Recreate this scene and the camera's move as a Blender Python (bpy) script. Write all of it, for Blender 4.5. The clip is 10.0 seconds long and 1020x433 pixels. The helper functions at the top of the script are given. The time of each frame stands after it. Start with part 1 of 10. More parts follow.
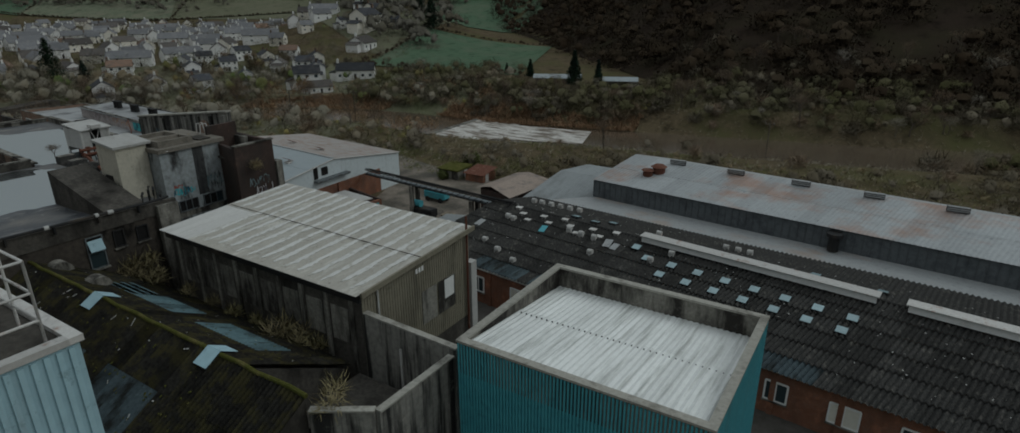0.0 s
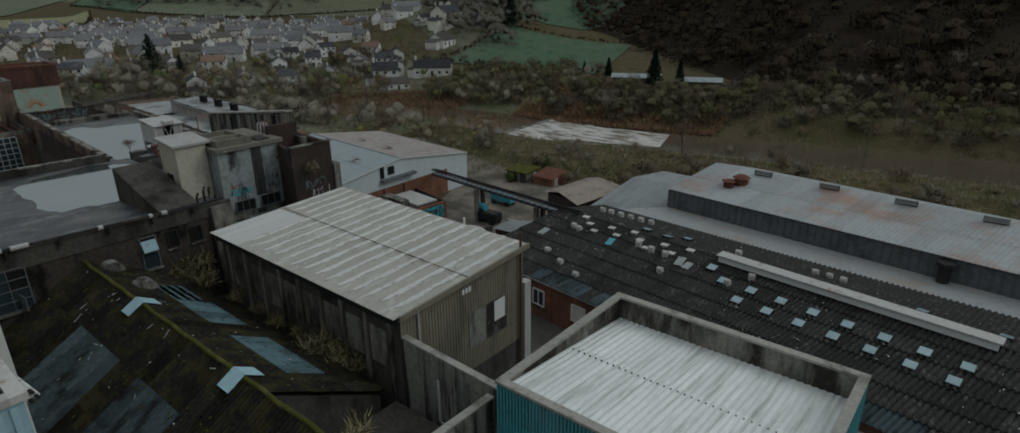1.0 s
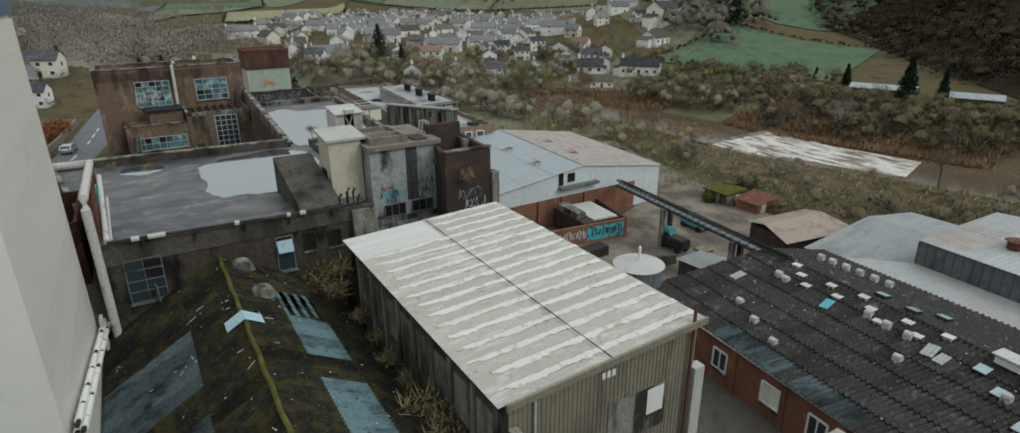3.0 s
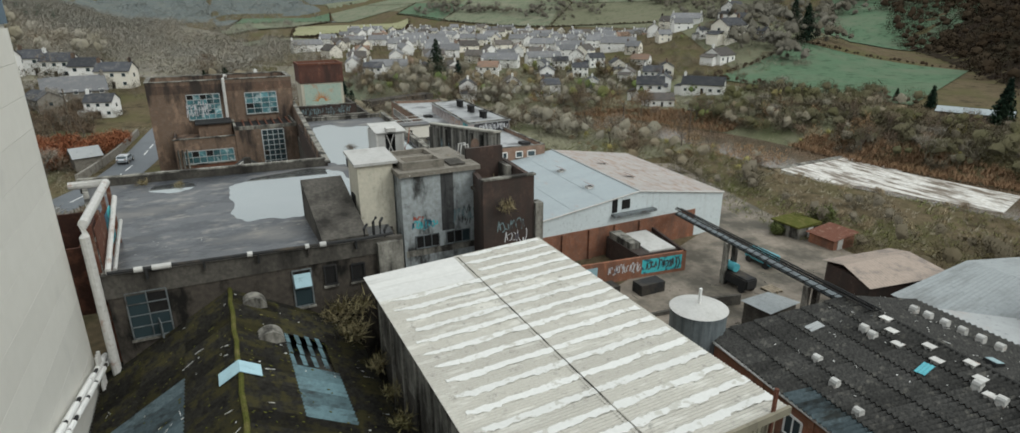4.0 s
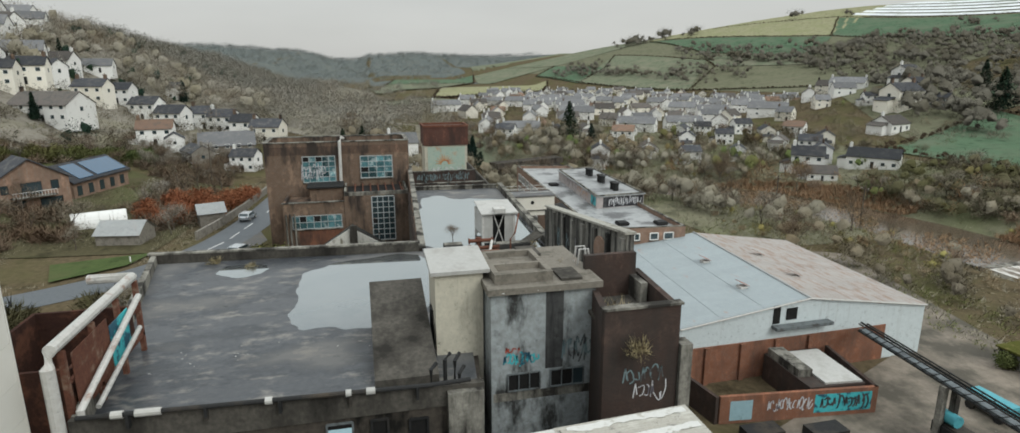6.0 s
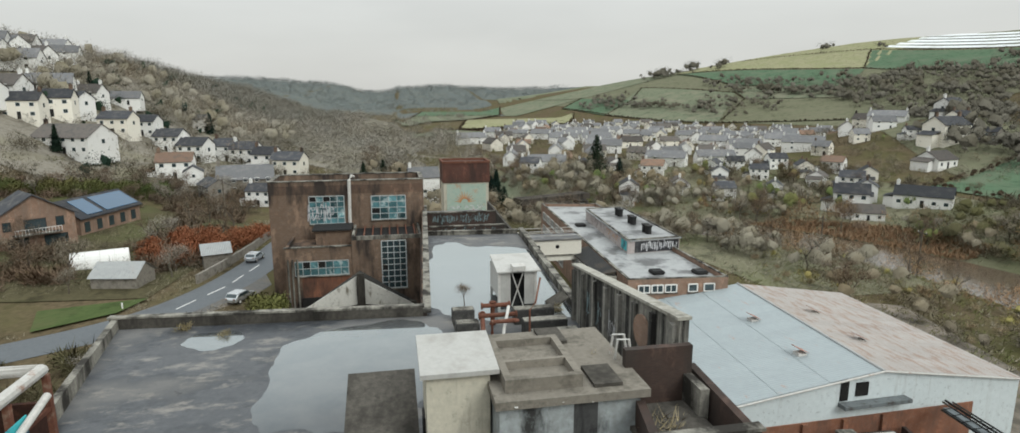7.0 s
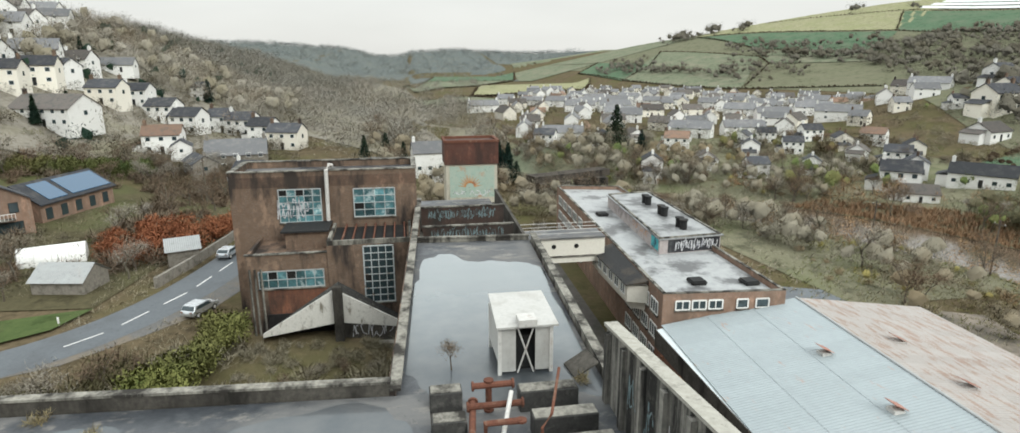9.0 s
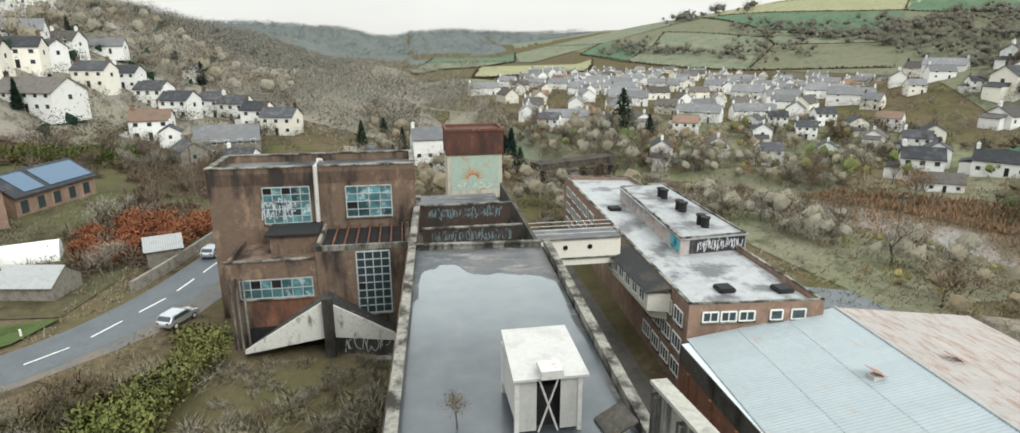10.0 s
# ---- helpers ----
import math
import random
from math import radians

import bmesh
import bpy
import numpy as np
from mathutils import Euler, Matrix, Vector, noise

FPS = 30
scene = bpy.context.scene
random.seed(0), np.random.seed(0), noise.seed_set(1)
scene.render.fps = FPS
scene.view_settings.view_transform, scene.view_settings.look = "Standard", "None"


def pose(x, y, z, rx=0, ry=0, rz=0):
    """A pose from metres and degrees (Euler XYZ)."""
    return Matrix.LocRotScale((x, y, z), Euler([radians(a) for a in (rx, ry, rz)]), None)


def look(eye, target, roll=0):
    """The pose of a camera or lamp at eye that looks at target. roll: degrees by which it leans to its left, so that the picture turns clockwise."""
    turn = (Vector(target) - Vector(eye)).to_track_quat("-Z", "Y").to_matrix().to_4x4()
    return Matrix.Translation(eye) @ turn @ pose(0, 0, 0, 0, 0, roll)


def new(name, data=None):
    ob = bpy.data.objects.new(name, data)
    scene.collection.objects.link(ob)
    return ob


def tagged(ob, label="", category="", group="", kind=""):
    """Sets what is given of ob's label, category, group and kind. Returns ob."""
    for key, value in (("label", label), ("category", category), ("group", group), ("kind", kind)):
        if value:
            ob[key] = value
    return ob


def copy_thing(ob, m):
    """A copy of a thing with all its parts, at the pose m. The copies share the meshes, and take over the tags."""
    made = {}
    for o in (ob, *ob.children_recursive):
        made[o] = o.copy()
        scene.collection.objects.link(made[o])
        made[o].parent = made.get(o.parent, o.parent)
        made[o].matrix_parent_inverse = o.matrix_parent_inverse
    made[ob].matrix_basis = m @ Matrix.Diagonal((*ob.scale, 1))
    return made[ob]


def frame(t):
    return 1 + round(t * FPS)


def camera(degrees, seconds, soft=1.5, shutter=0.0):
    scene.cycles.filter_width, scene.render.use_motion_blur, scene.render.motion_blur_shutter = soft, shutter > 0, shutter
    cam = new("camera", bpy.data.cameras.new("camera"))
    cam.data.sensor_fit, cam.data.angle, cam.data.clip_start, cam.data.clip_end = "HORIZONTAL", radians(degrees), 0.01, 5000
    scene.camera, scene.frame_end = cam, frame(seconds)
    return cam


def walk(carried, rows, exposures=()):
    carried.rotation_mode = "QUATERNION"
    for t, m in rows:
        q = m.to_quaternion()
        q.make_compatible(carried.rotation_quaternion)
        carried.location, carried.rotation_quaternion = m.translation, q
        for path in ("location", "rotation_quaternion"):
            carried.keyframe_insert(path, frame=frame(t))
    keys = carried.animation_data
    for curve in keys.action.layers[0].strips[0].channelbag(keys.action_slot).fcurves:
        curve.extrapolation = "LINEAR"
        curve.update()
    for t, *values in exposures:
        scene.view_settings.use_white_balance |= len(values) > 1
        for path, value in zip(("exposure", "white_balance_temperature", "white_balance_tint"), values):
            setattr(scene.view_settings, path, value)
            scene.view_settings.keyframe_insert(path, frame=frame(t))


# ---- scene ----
cam = camera(79.3, 10.0)
PATH = [
    (0, (-0.05, -0.01, 25.682), (-1.051, 1.578, 24.991), -0.2),
    (0.5, (-0.702, 1.877, 25.678), (-1.77, 3.418, 24.982), -0.4),
    (1, (-1.467, 4.103, 25.612), (-2.661, 5.548, 24.914), -0.5),
    (1.5, (-2.444, 6.213, 25.415), (-3.76, 7.546, 24.713), -0.4),
    (2, (-3.848, 8.536, 25.109), (-5.293, 9.725, 24.405), -0.3),
    (2.5, (-5.416, 10.592, 24.838), (-6.952, 11.662, 24.132), -0.4),
    (3, (-7.457, 12.699, 24.661), (-9.058, 13.671, 23.958), -0.3),
    (4.5, (-14.351, 17.724, 24.127), (-16.109, 18.454, 23.511), -0.2),
    (5, (-17.35, 19.255, 24.026), (-19.17, 19.86, 23.458), -0.2),
    (5.5, (-20.443, 20.482, 23.946), (-22.303, 20.999, 23.423), -0.1),
    (7, (-31.878, 23.849, 24.186), (-33.805, 24.229, 23.809), -0.0),
    (7.5, (-35.527, 24.865, 24.365), (-37.463, 25.229, 24.015), 0.0),
    (8, (-39.36, 25.739, 24.593), (-41.293, 26.089, 24.217), -0.0),
    (8.5, (-42.822, 26.543, 24.812), (-44.746, 26.88, 24.379), -0.1),
    (9, (-46.36, 27.19, 25.0), (-48.272, 27.52, 24.514), -0.1),
    (9.5, (-49.658, 27.482, 25.149), (-51.563, 27.811, 24.636), -0.2),
    (10, (-53.302, 27.527, 25.261), (-55.199, 27.853, 24.718), -0.1),
]
walk(cam, [(t, look(eye, target, roll)) for t, eye, target, roll in PATH],
     exposures=[(0, -1.55, 5840, 2), (1, -1.54, 5840, 2), (1.5, -1.42, 5900, 3), (2, -1.12, 6050, 4), (3, -0.45, 6085, 4), (4.5, -0.05, 6140, 4), (5.5, -0.07, 6140, 4), (7.5, 0.2, 6200, 4), (8.5, 0.37, 6200, 4), (10, 0.57, 6200, 4)])

# ---- sky and light: an overcast winter day ----
world = bpy.data.worlds.new("overcast_sky")
scene.world = world
world.use_nodes = True
wn, wl = world.node_tree.nodes, world.node_tree.links
wn.clear()
w_out, w_bg, w_sky, w_mix = (wn.new(k) for k in ("ShaderNodeOutputWorld", "ShaderNodeBackground", "ShaderNodeTexSky", "ShaderNodeMix"))
w_sky.sky_type, w_sky.sun_disc, w_sky.sun_elevation, w_sky.sun_rotation = "NISHITA", False, radians(37), radians(30.5)
w_sky.air_density, w_sky.dust_density = 1.0, 4.0
w_co, w_no, w_rm, w_sep, w_el = (wn.new(k) for k in ("ShaderNodeTexCoord", "ShaderNodeTexNoise", "ShaderNodeMapRange", "ShaderNodeSeparateXYZ", "ShaderNodeValToRGB"))
w_map, w_mul = wn.new("ShaderNodeMapping"), wn.new("ShaderNodeMix")
w_map.inputs["Scale"].default_value = (1.2, 1.2, 5.0)
wl.new(w_co.outputs["Generated"], w_map.inputs[0])
wl.new(w_map.outputs[0], w_no.inputs["Vector"])
w_no.inputs["Scale"].default_value, w_no.inputs["Detail"].default_value = 1.6, 4
w_rm.inputs["From Min"].default_value, w_rm.inputs["From Max"].default_value = 0.3, 0.7
w_rm.inputs["To Min"].default_value, w_rm.inputs["To Max"].default_value = 0.9, 1.04
wl.new(w_no.outputs[0], w_rm.inputs[0])
wl.new(w_co.outputs["Generated"], w_sep.inputs[0])
wl.new(w_sep.outputs[2], w_el.inputs[0])
# cloud is brighter overhead than at the horizon
e0, e1 = w_el.color_ramp.elements
e0.position, e0.color, e1.position, e1.color = 0.0, (0.372, 0.350, 0.328, 1), 1.0, (1.0, 1.0, 1.0, 1)
e2 = w_el.color_ramp.elements.new(0.3)
e2.color = (0.44, 0.43, 0.415, 1)
w_mul.data_type, w_mul.blend_type = "RGBA", "MULTIPLY"
w_mul.inputs["Factor"].default_value = 1.0
wl.new(w_el.outputs[0], w_mul.inputs["A"])
wl.new(w_rm.outputs[0], w_mul.inputs["B"])
w_gain = wn.new("ShaderNodeVectorMath")
w_gain.operation = "SCALE"
w_gain.inputs["Scale"].default_value = 18.0
wl.new(w_mul.outputs["Result"], w_gain.inputs[0])
w_mix.data_type = "RGBA"
w_mix.inputs["Factor"].default_value = 0.92
wl.new(w_sky.outputs[0], w_mix.inputs["A"])
wl.new(w_gain.outputs[0], w_mix.inputs["B"])
wl.new(w_mix.outputs["Result"], w_bg.inputs["Color"])
w_bg.inputs["Strength"].default_value = 0.1
wl.new(w_bg.outputs[0], w_out.inputs[0])

sun = new("sun", bpy.data.lights.new("sun", "SUN"))
sun.data.energy, sun.data.angle, sun.data.color = 1.45, radians(30), (1.0, 0.97, 0.92)
sun.matrix_basis = look((0, 0, 75), (-85, -50, 0))


# ---- materials ----
def mat(name, rough=0.8, metal=0.0, spec=0.4):
    m = bpy.data.materials.new(name)
    m.use_nodes = True
    b = m.node_tree.nodes["Principled BSDF"]
    b.inputs["Roughness"].default_value, b.inputs["Metallic"].default_value = rough, metal
    b.inputs["Specular IOR Level"].default_value = spec
    return m, m.node_tree.nodes, m.node_tree.links, b


def coords(n, l, scale=(1, 1, 1)):
    g, mp = n.new("ShaderNodeNewGeometry"), n.new("ShaderNodeMapping")
    mp.inputs["Scale"].default_value = scale
    l.new(g.outputs["Position"], mp.inputs[0])
    return mp.outputs[0]


def noise_fac(n, l, scale, lo, hi, stretch=(1, 1, 1), detail=5, rough=0.6):
    t, r = n.new("ShaderNodeTexNoise"), n.new("ShaderNodeMapRange")
    t.inputs["Scale"].default_value, t.inputs["Detail"].default_value, t.inputs["Roughness"].default_value = scale, detail, rough
    l.new(coords(n, l, stretch), t.inputs["Vector"])
    r.inputs["From Min"].default_value, r.inputs["From Max"].default_value = lo, hi
    l.new(t.outputs[0], r.inputs[0])
    return r.outputs[0]


def mix(n, l, fac, a, b):
    m = n.new("ShaderNodeMix")
    m.data_type = "RGBA"
    if isinstance(fac, float):
        m.inputs["Factor"].default_value = fac
    else:
        l.new(fac, m.inputs["Factor"])
    for k, v in (("A", a), ("B", b)):
        if isinstance(v, tuple):
            m.inputs[k].default_value = (*v, 1)
        else:
            l.new(v, m.inputs[k])
    return m.outputs["Result"]


def bump(n, l, b, height, strength=0.4, dist=0.02):
    k = n.new("ShaderNodeBump")
    k.inputs["Strength"].default_value, k.inputs["Distance"].default_value = strength, dist
    l.new(height, k.inputs["Height"])
    l.new(k.outputs[0], b.inputs["Normal"])


def worn(name, base, second, stain, rough=0.8, metal=0.0, spec=0.35, grain=6.0, big=0.35, cut=(0.5, 0.66), streak=(1, 1, 1), relief=0.35, jitter=0.12, dirt=1.0):
    """A weathered surface: base and second colour in a fine grain, stains of a larger size, one shade per piece."""
    m, n, l, b = mat(name, rough, metal, spec)
    fine = noise_fac(n, l, grain, 0.3, 0.7)
    c = mix(n, l, fine, base, second)
    c = mix(n, l, noise_fac(n, l, big, cut[0], cut[1], streak, 7, 0.65), c, stain)
    if dirt:
        c = mix(n, l, noise_fac(n, l, 2.2, 0.56, 0.7, (1, 1, 1), 10, 0.75), c, tuple(v * (1 - 0.55 * dirt) for v in base))
    o, hs, mr = n.new("ShaderNodeObjectInfo"), n.new("ShaderNodeHueSaturation"), n.new("ShaderNodeMapRange")
    mr.inputs["To Min"].default_value, mr.inputs["To Max"].default_value = 1 - jitter, 1 + jitter
    l.new(o.outputs["Random"], mr.inputs[0])
    l.new(mr.outputs[0], hs.inputs["Value"])
    l.new(c, hs.inputs["Color"])
    l.new(hs.outputs[0], b.inputs["Base Color"])
    bump(n, l, b, fine, relief)
    return m


def bricks(name, c1, c2, mortar, stain, scale=1.0, cut=(0.45, 0.75)):
    m, n, l, b = mat(name, 0.9, 0.0, 0.25)
    g, s, ad, cb, t = (n.new(k) for k in ("ShaderNodeNewGeometry", "ShaderNodeSeparateXYZ", "ShaderNodeMath", "ShaderNodeCombineXYZ", "ShaderNodeTexBrick"))
    l.new(g.outputs["Position"], s.inputs[0])
    l.new(s.outputs[0], ad.inputs[0])
    l.new(s.outputs[1], ad.inputs[1])
    l.new(ad.outputs[0], cb.inputs[0])
    l.new(s.outputs[2], cb.inputs[1])
    l.new(cb.outputs[0], t.inputs["Vector"])
    t.inputs["Scale"].default_value = 1.0
    t.inputs["Brick Width"].default_value, t.inputs["Row Height"].default_value, t.inputs["Mortar Size"].default_value = 0.23 * scale, 0.08 * scale, 0.008 * scale
    t.inputs["Color1"].default_value, t.inputs["Color2"].default_value, t.inputs["Mortar"].default_value = (*c1, 1), (*c2, 1), (*mortar, 1)
    c = mix(n, l, noise_fac(n, l, 1.3, 0.35, 0.7), t.outputs["Color"], tuple(v * 0.72 for v in c1))
    c = mix(n, l, noise_fac(n, l, 0.8, 0.55, 0.7, (1, 1, 0.6), 8, 0.7), c, tuple(min(1.0, v * 1.5) for v in c1))
    c = mix(n, l, noise_fac(n, l, 0.5, cut[0], cut[1], (1, 1, 0.3), 6), c, stain)
    l.new(c, b.inputs["Base Color"])
    bump(n, l, b, t.outputs["Fac"], -0.4, 0.01)
    return m


ASBESTOS = worn("weathered_grey_asbestos", (0.423, 0.4027, 0.3567), (0.36, 0.3407, 0.2958), (0.486, 0.4691, 0.4219), grain=9, big=1.1, cut=(0.54, 0.62), streak=(1.6, 0.4, 1), jitter=0.06)
WHITE_ROOF = worn("pale_roof_sheet", (0.78, 0.79, 0.76), (0.70, 0.71, 0.68), (0.43, 0.44, 0.41), rough=0.55, grain=3, big=1.1, cut=(0.5, 0.68), streak=(2.2, 0.1, 1), jitter=0.08, dirt=0.3)
DARK_ROOF = worn("black_mossy_asbestos", (0.0754, 0.0728, 0.0676), (0.026, 0.026, 0.0247), (0.143, 0.1352, 0.117), rough=0.95, spec=0.08, grain=5, big=1.3, cut=(0.56, 0.72), jitter=0.25)
MOSS_ROOF = worn("moss_blackened_asbestos", (0.0306, 0.0289, 0.0238), (0.0102, 0.00935, 0.0085), (0.0408, 0.03655, 0.017), rough=0.95, spec=0.08, grain=4, big=0.9, cut=(0.47, 0.6), jitter=0.35)
MOSS = worn("green_moss", (0.085, 0.085, 0.022), (0.05, 0.055, 0.014), (0.12, 0.105, 0.04), rough=1.0, spec=0.05, grain=12, big=1.2)
CONCRETE = worn("stained_concrete", (0.30, 0.285, 0.245), (0.17, 0.16, 0.138), (0.035, 0.032, 0.028), rough=0.95, spec=0.15, grain=5, big=0.6, cut=(0.42, 0.58), streak=(1, 1, 0.25))
PALE_CONCRETE = worn("cream_render", (0.56, 0.52, 0.42), (0.45, 0.42, 0.34), (0.19, 0.17, 0.14), rough=0.9, grain=4, big=0.6, cut=(0.55, 0.72), streak=(1, 1, 0.2))
BLUE_CONCRETE = worn("blue_grey_peeling_render", (0.36, 0.39, 0.395), (0.23, 0.24, 0.235), (0.045, 0.045, 0.043), rough=0.92, spec=0.15, grain=2.6, big=0.6, cut=(0.5, 0.62), streak=(1, 1, 0.4))
WALL_CONCRETE = worn("weathered_wall_concrete", (0.30, 0.285, 0.25), (0.185, 0.18, 0.162), (0.032, 0.031, 0.029), rough=0.95, spec=0.15, grain=3, big=0.8, cut=(0.46, 0.58), streak=(1.3, 1.3, 0.1))
SLAB = worn("brown_grey_roof_slab", (0.22, 0.198, 0.165), (0.165, 0.15, 0.126), (0.09, 0.082, 0.066), rough=0.95, spec=0.15, grain=4, big=0.5, cut=(0.52, 0.7))
BLOCK_RENDER = worn("sooty_brown_render", (0.08625, 0.0735, 0.06), (0.051, 0.04425, 0.0375), (0.0135, 0.01275, 0.01125), rough=0.95, spec=0.12, grain=3, big=0.55, cut=(0.49, 0.62), streak=(1, 1, 0.45))
DARK_RENDER = worn("blackened_render", (0.105, 0.096, 0.082), (0.06, 0.055, 0.048), (0.026, 0.024, 0.021), rough=0.95, spec=0.12, grain=4, big=0.4, cut=(0.46, 0.66), streak=(1, 1, 0.4))


def felt_mat():
    """Roofing felt: black where wet, grey where dry, with brown silt drifts."""
    m, n, l, b = mat("wet_roofing_felt", 0.5, 0.0, 0.5)
    c = mix(n, l, noise_fac(n, l, 3.0, 0.3, 0.7), (0.034, 0.038, 0.044), (0.062, 0.066, 0.072))
    c = mix(n, l, noise_fac(n, l, 0.2, 0.49, 0.6, (1, 0.55, 1), 9, 0.62), c, (0.125, 0.122, 0.118))
    c = mix(n, l, noise_fac(n, l, 0.7, 0.53, 0.63, (1, 0.5, 1), 10, 0.74), c, (0.18, 0.168, 0.15))
    c = mix(n, l, noise_fac(n, l, 1.6, 0.6, 0.66, (1, 1, 1), 10, 0.8), c, (0.03, 0.032, 0.034))
    l.new(c, b.inputs["Base Color"])
    wet = noise_fac(n, l, 0.2, 0.44, 0.57, (1, 0.55, 1), 9, 0.68)
    r = n.new("ShaderNodeMapRange")
    r.inputs["To Min"].default_value, r.inputs["To Max"].default_value = 0.3, 0.8
    l.new(wet, r.inputs[0])
    l.new(r.outputs[0], b.inputs["Roughness"])
    bump(n, l, b, noise_fac(n, l, 6.0, 0.3, 0.7), 0.2)
    return m


FELT = felt_mat()
BRICK = bricks("red_brown_brick", (0.186, 0.126, 0.088), (0.130, 0.0825, 0.0575), (0.150, 0.137, 0.115), (0.036, 0.0285, 0.0245), cut=(0.47, 0.62))
DARK_BRICK = bricks("dark_brick", (0.07, 0.045, 0.036), (0.045, 0.031, 0.026), (0.06, 0.05, 0.044), (0.03, 0.028, 0.025))
ORANGE_BRICK = bricks("orange_brick", (0.27, 0.115, 0.065), (0.2, 0.085, 0.05), (0.2, 0.16, 0.13), (0.1, 0.06, 0.045))
PINK_BRICK = bricks("pale_red_brick", (0.30, 0.19, 0.135), (0.24, 0.145, 0.10), (0.28, 0.25, 0.21), (0.15, 0.11, 0.085))
CLAD_CYAN = worn("turquoise_cladding", (0.10, 0.37, 0.42), (0.075, 0.29, 0.34), (0.12, 0.2, 0.2), rough=0.45, grain=2, big=0.7, cut=(0.55, 0.75), streak=(1, 1, 0.15))
CLAD_PALE = worn("pale_blue_cladding", (0.36, 0.52, 0.57), (0.31, 0.45, 0.5), (0.24, 0.31, 0.33), rough=0.5, grain=2, big=0.6, cut=(0.6, 0.8), streak=(1, 1, 0.15))
CLAD_BEIGE = worn("cream_panel", (0.70, 0.68, 0.62), (0.66, 0.64, 0.58), (0.56, 0.55, 0.51), rough=0.5, grain=1, big=0.25, cut=(0.6, 0.85), jitter=0.03, relief=0.1, dirt=0.0)
CLAD_OLIVE = worn("drab_olive_cladding", (0.25, 0.225, 0.165), (0.21, 0.19, 0.14), (0.10, 0.088, 0.066), rough=0.7, spec=0.2, grain=2, big=0.5, cut=(0.52, 0.75), streak=(1, 1, 0.2))
SHED_BLUE = worn("pale_blue_grey_sheet", (0.2967, 0.3311, 0.3397), (0.2709, 0.301, 0.3096), (0.3096, 0.258, 0.2279), rough=0.5, grain=1.2, big=1.3, cut=(0.63, 0.68), streak=(0.35, 1.2, 1), jitter=0.03, relief=0.1, dirt=0.25)
SHED_PINK = worn("rust_bleached_sheet", (0.328, 0.3034, 0.2829), (0.2952, 0.2665, 0.2419), (0.246, 0.1763, 0.1394), rough=0.6, grain=1.2, big=1.3, cut=(0.5, 0.6), streak=(0.35, 1.3, 1), jitter=0.05, relief=0.15, dirt=0.4)
GREY_SHEET = worn("grey_roof_sheet", (0.36, 0.37, 0.365), (0.31, 0.315, 0.31), (0.34, 0.27, 0.22), rough=0.55, grain=1.5, big=0.22, cut=(0.55, 0.72), streak=(0.5, 1, 1))
COPING = worn("dull_coping", (0.36, 0.345, 0.3), (0.27, 0.258, 0.222), (0.13, 0.12, 0.1), rough=0.9, grain=4, big=0.8, cut=(0.52, 0.68))
SOOTY_CONCRETE = worn("sooty_concrete", (0.06, 0.058, 0.054), (0.036, 0.035, 0.033), (0.11, 0.105, 0.095), rough=0.9, grain=4, big=1.2, cut=(0.56, 0.72))
STEEL = worn("dull_white_painted_steel", (0.55, 0.54, 0.51), (0.45, 0.43, 0.4), (0.26, 0.14, 0.09), rough=0.5, grain=4, big=1.2, cut=(0.58, 0.72))
RUST = worn("rusty_steel", (0.15, 0.065, 0.042), (0.095, 0.042, 0.03), (0.26, 0.19, 0.14), rough=0.9, spec=0.15, grain=6, big=1.5, cut=(0.55, 0.75))
DARK_STEEL = worn("dark_steel", (0.03, 0.03, 0.03), (0.02, 0.02, 0.02), (0.06, 0.05, 0.04), rough=0.7, spec=0.15)
WHITE_PAINT = worn("white_paint", (0.77, 0.76, 0.73), (0.70, 0.69, 0.66), (0.55, 0.53, 0.49), rough=0.6, grain=3, big=0.5, cut=(0.58, 0.8), jitter=0.08, dirt=0.15)
CREAM_PAINT = worn("cream_paint", (0.78, 0.74, 0.65), (0.70, 0.66, 0.57), (0.5, 0.46, 0.4), rough=0.65, grain=3, big=0.5, cut=(0.6, 0.85), dirt=0.1)
SLATE = worn("slate", (0.06, 0.062, 0.068), (0.04, 0.042, 0.047), (0.10, 0.096, 0.092), rough=0.85, spec=0.15, grain=5, big=0.6, jitter=0.35)
CLAY_TILE = worn("brown_clay_tile", (0.24, 0.15, 0.10), (0.17, 0.11, 0.08), (0.12, 0.1, 0.08), rough=0.8, grain=5, big=0.6, jitter=0.3)
RUBBLE = worn("stone_rubble", (0.26, 0.235, 0.2), (0.17, 0.155, 0.13), (0.12, 0.11, 0.09), rough=0.95, grain=4, big=1.2, relief=0.9)
TRANSLUCENT = worn("grimy_translucent_sheet", (0.085, 0.11, 0.12), (0.05, 0.068, 0.075), (0.02, 0.022, 0.02), rough=0.7, spec=0.12, grain=4, big=0.9, cut=(0.46, 0.64), streak=(1, 0.3, 1), jitter=0.35)
BLEACHED_TIMBER = worn("bleached_timber", (0.3, 0.25, 0.18), (0.22, 0.18, 0.13), (0.12, 0.1, 0.075), rough=0.9, grain=5, big=1.5, cut=(0.5, 0.7))
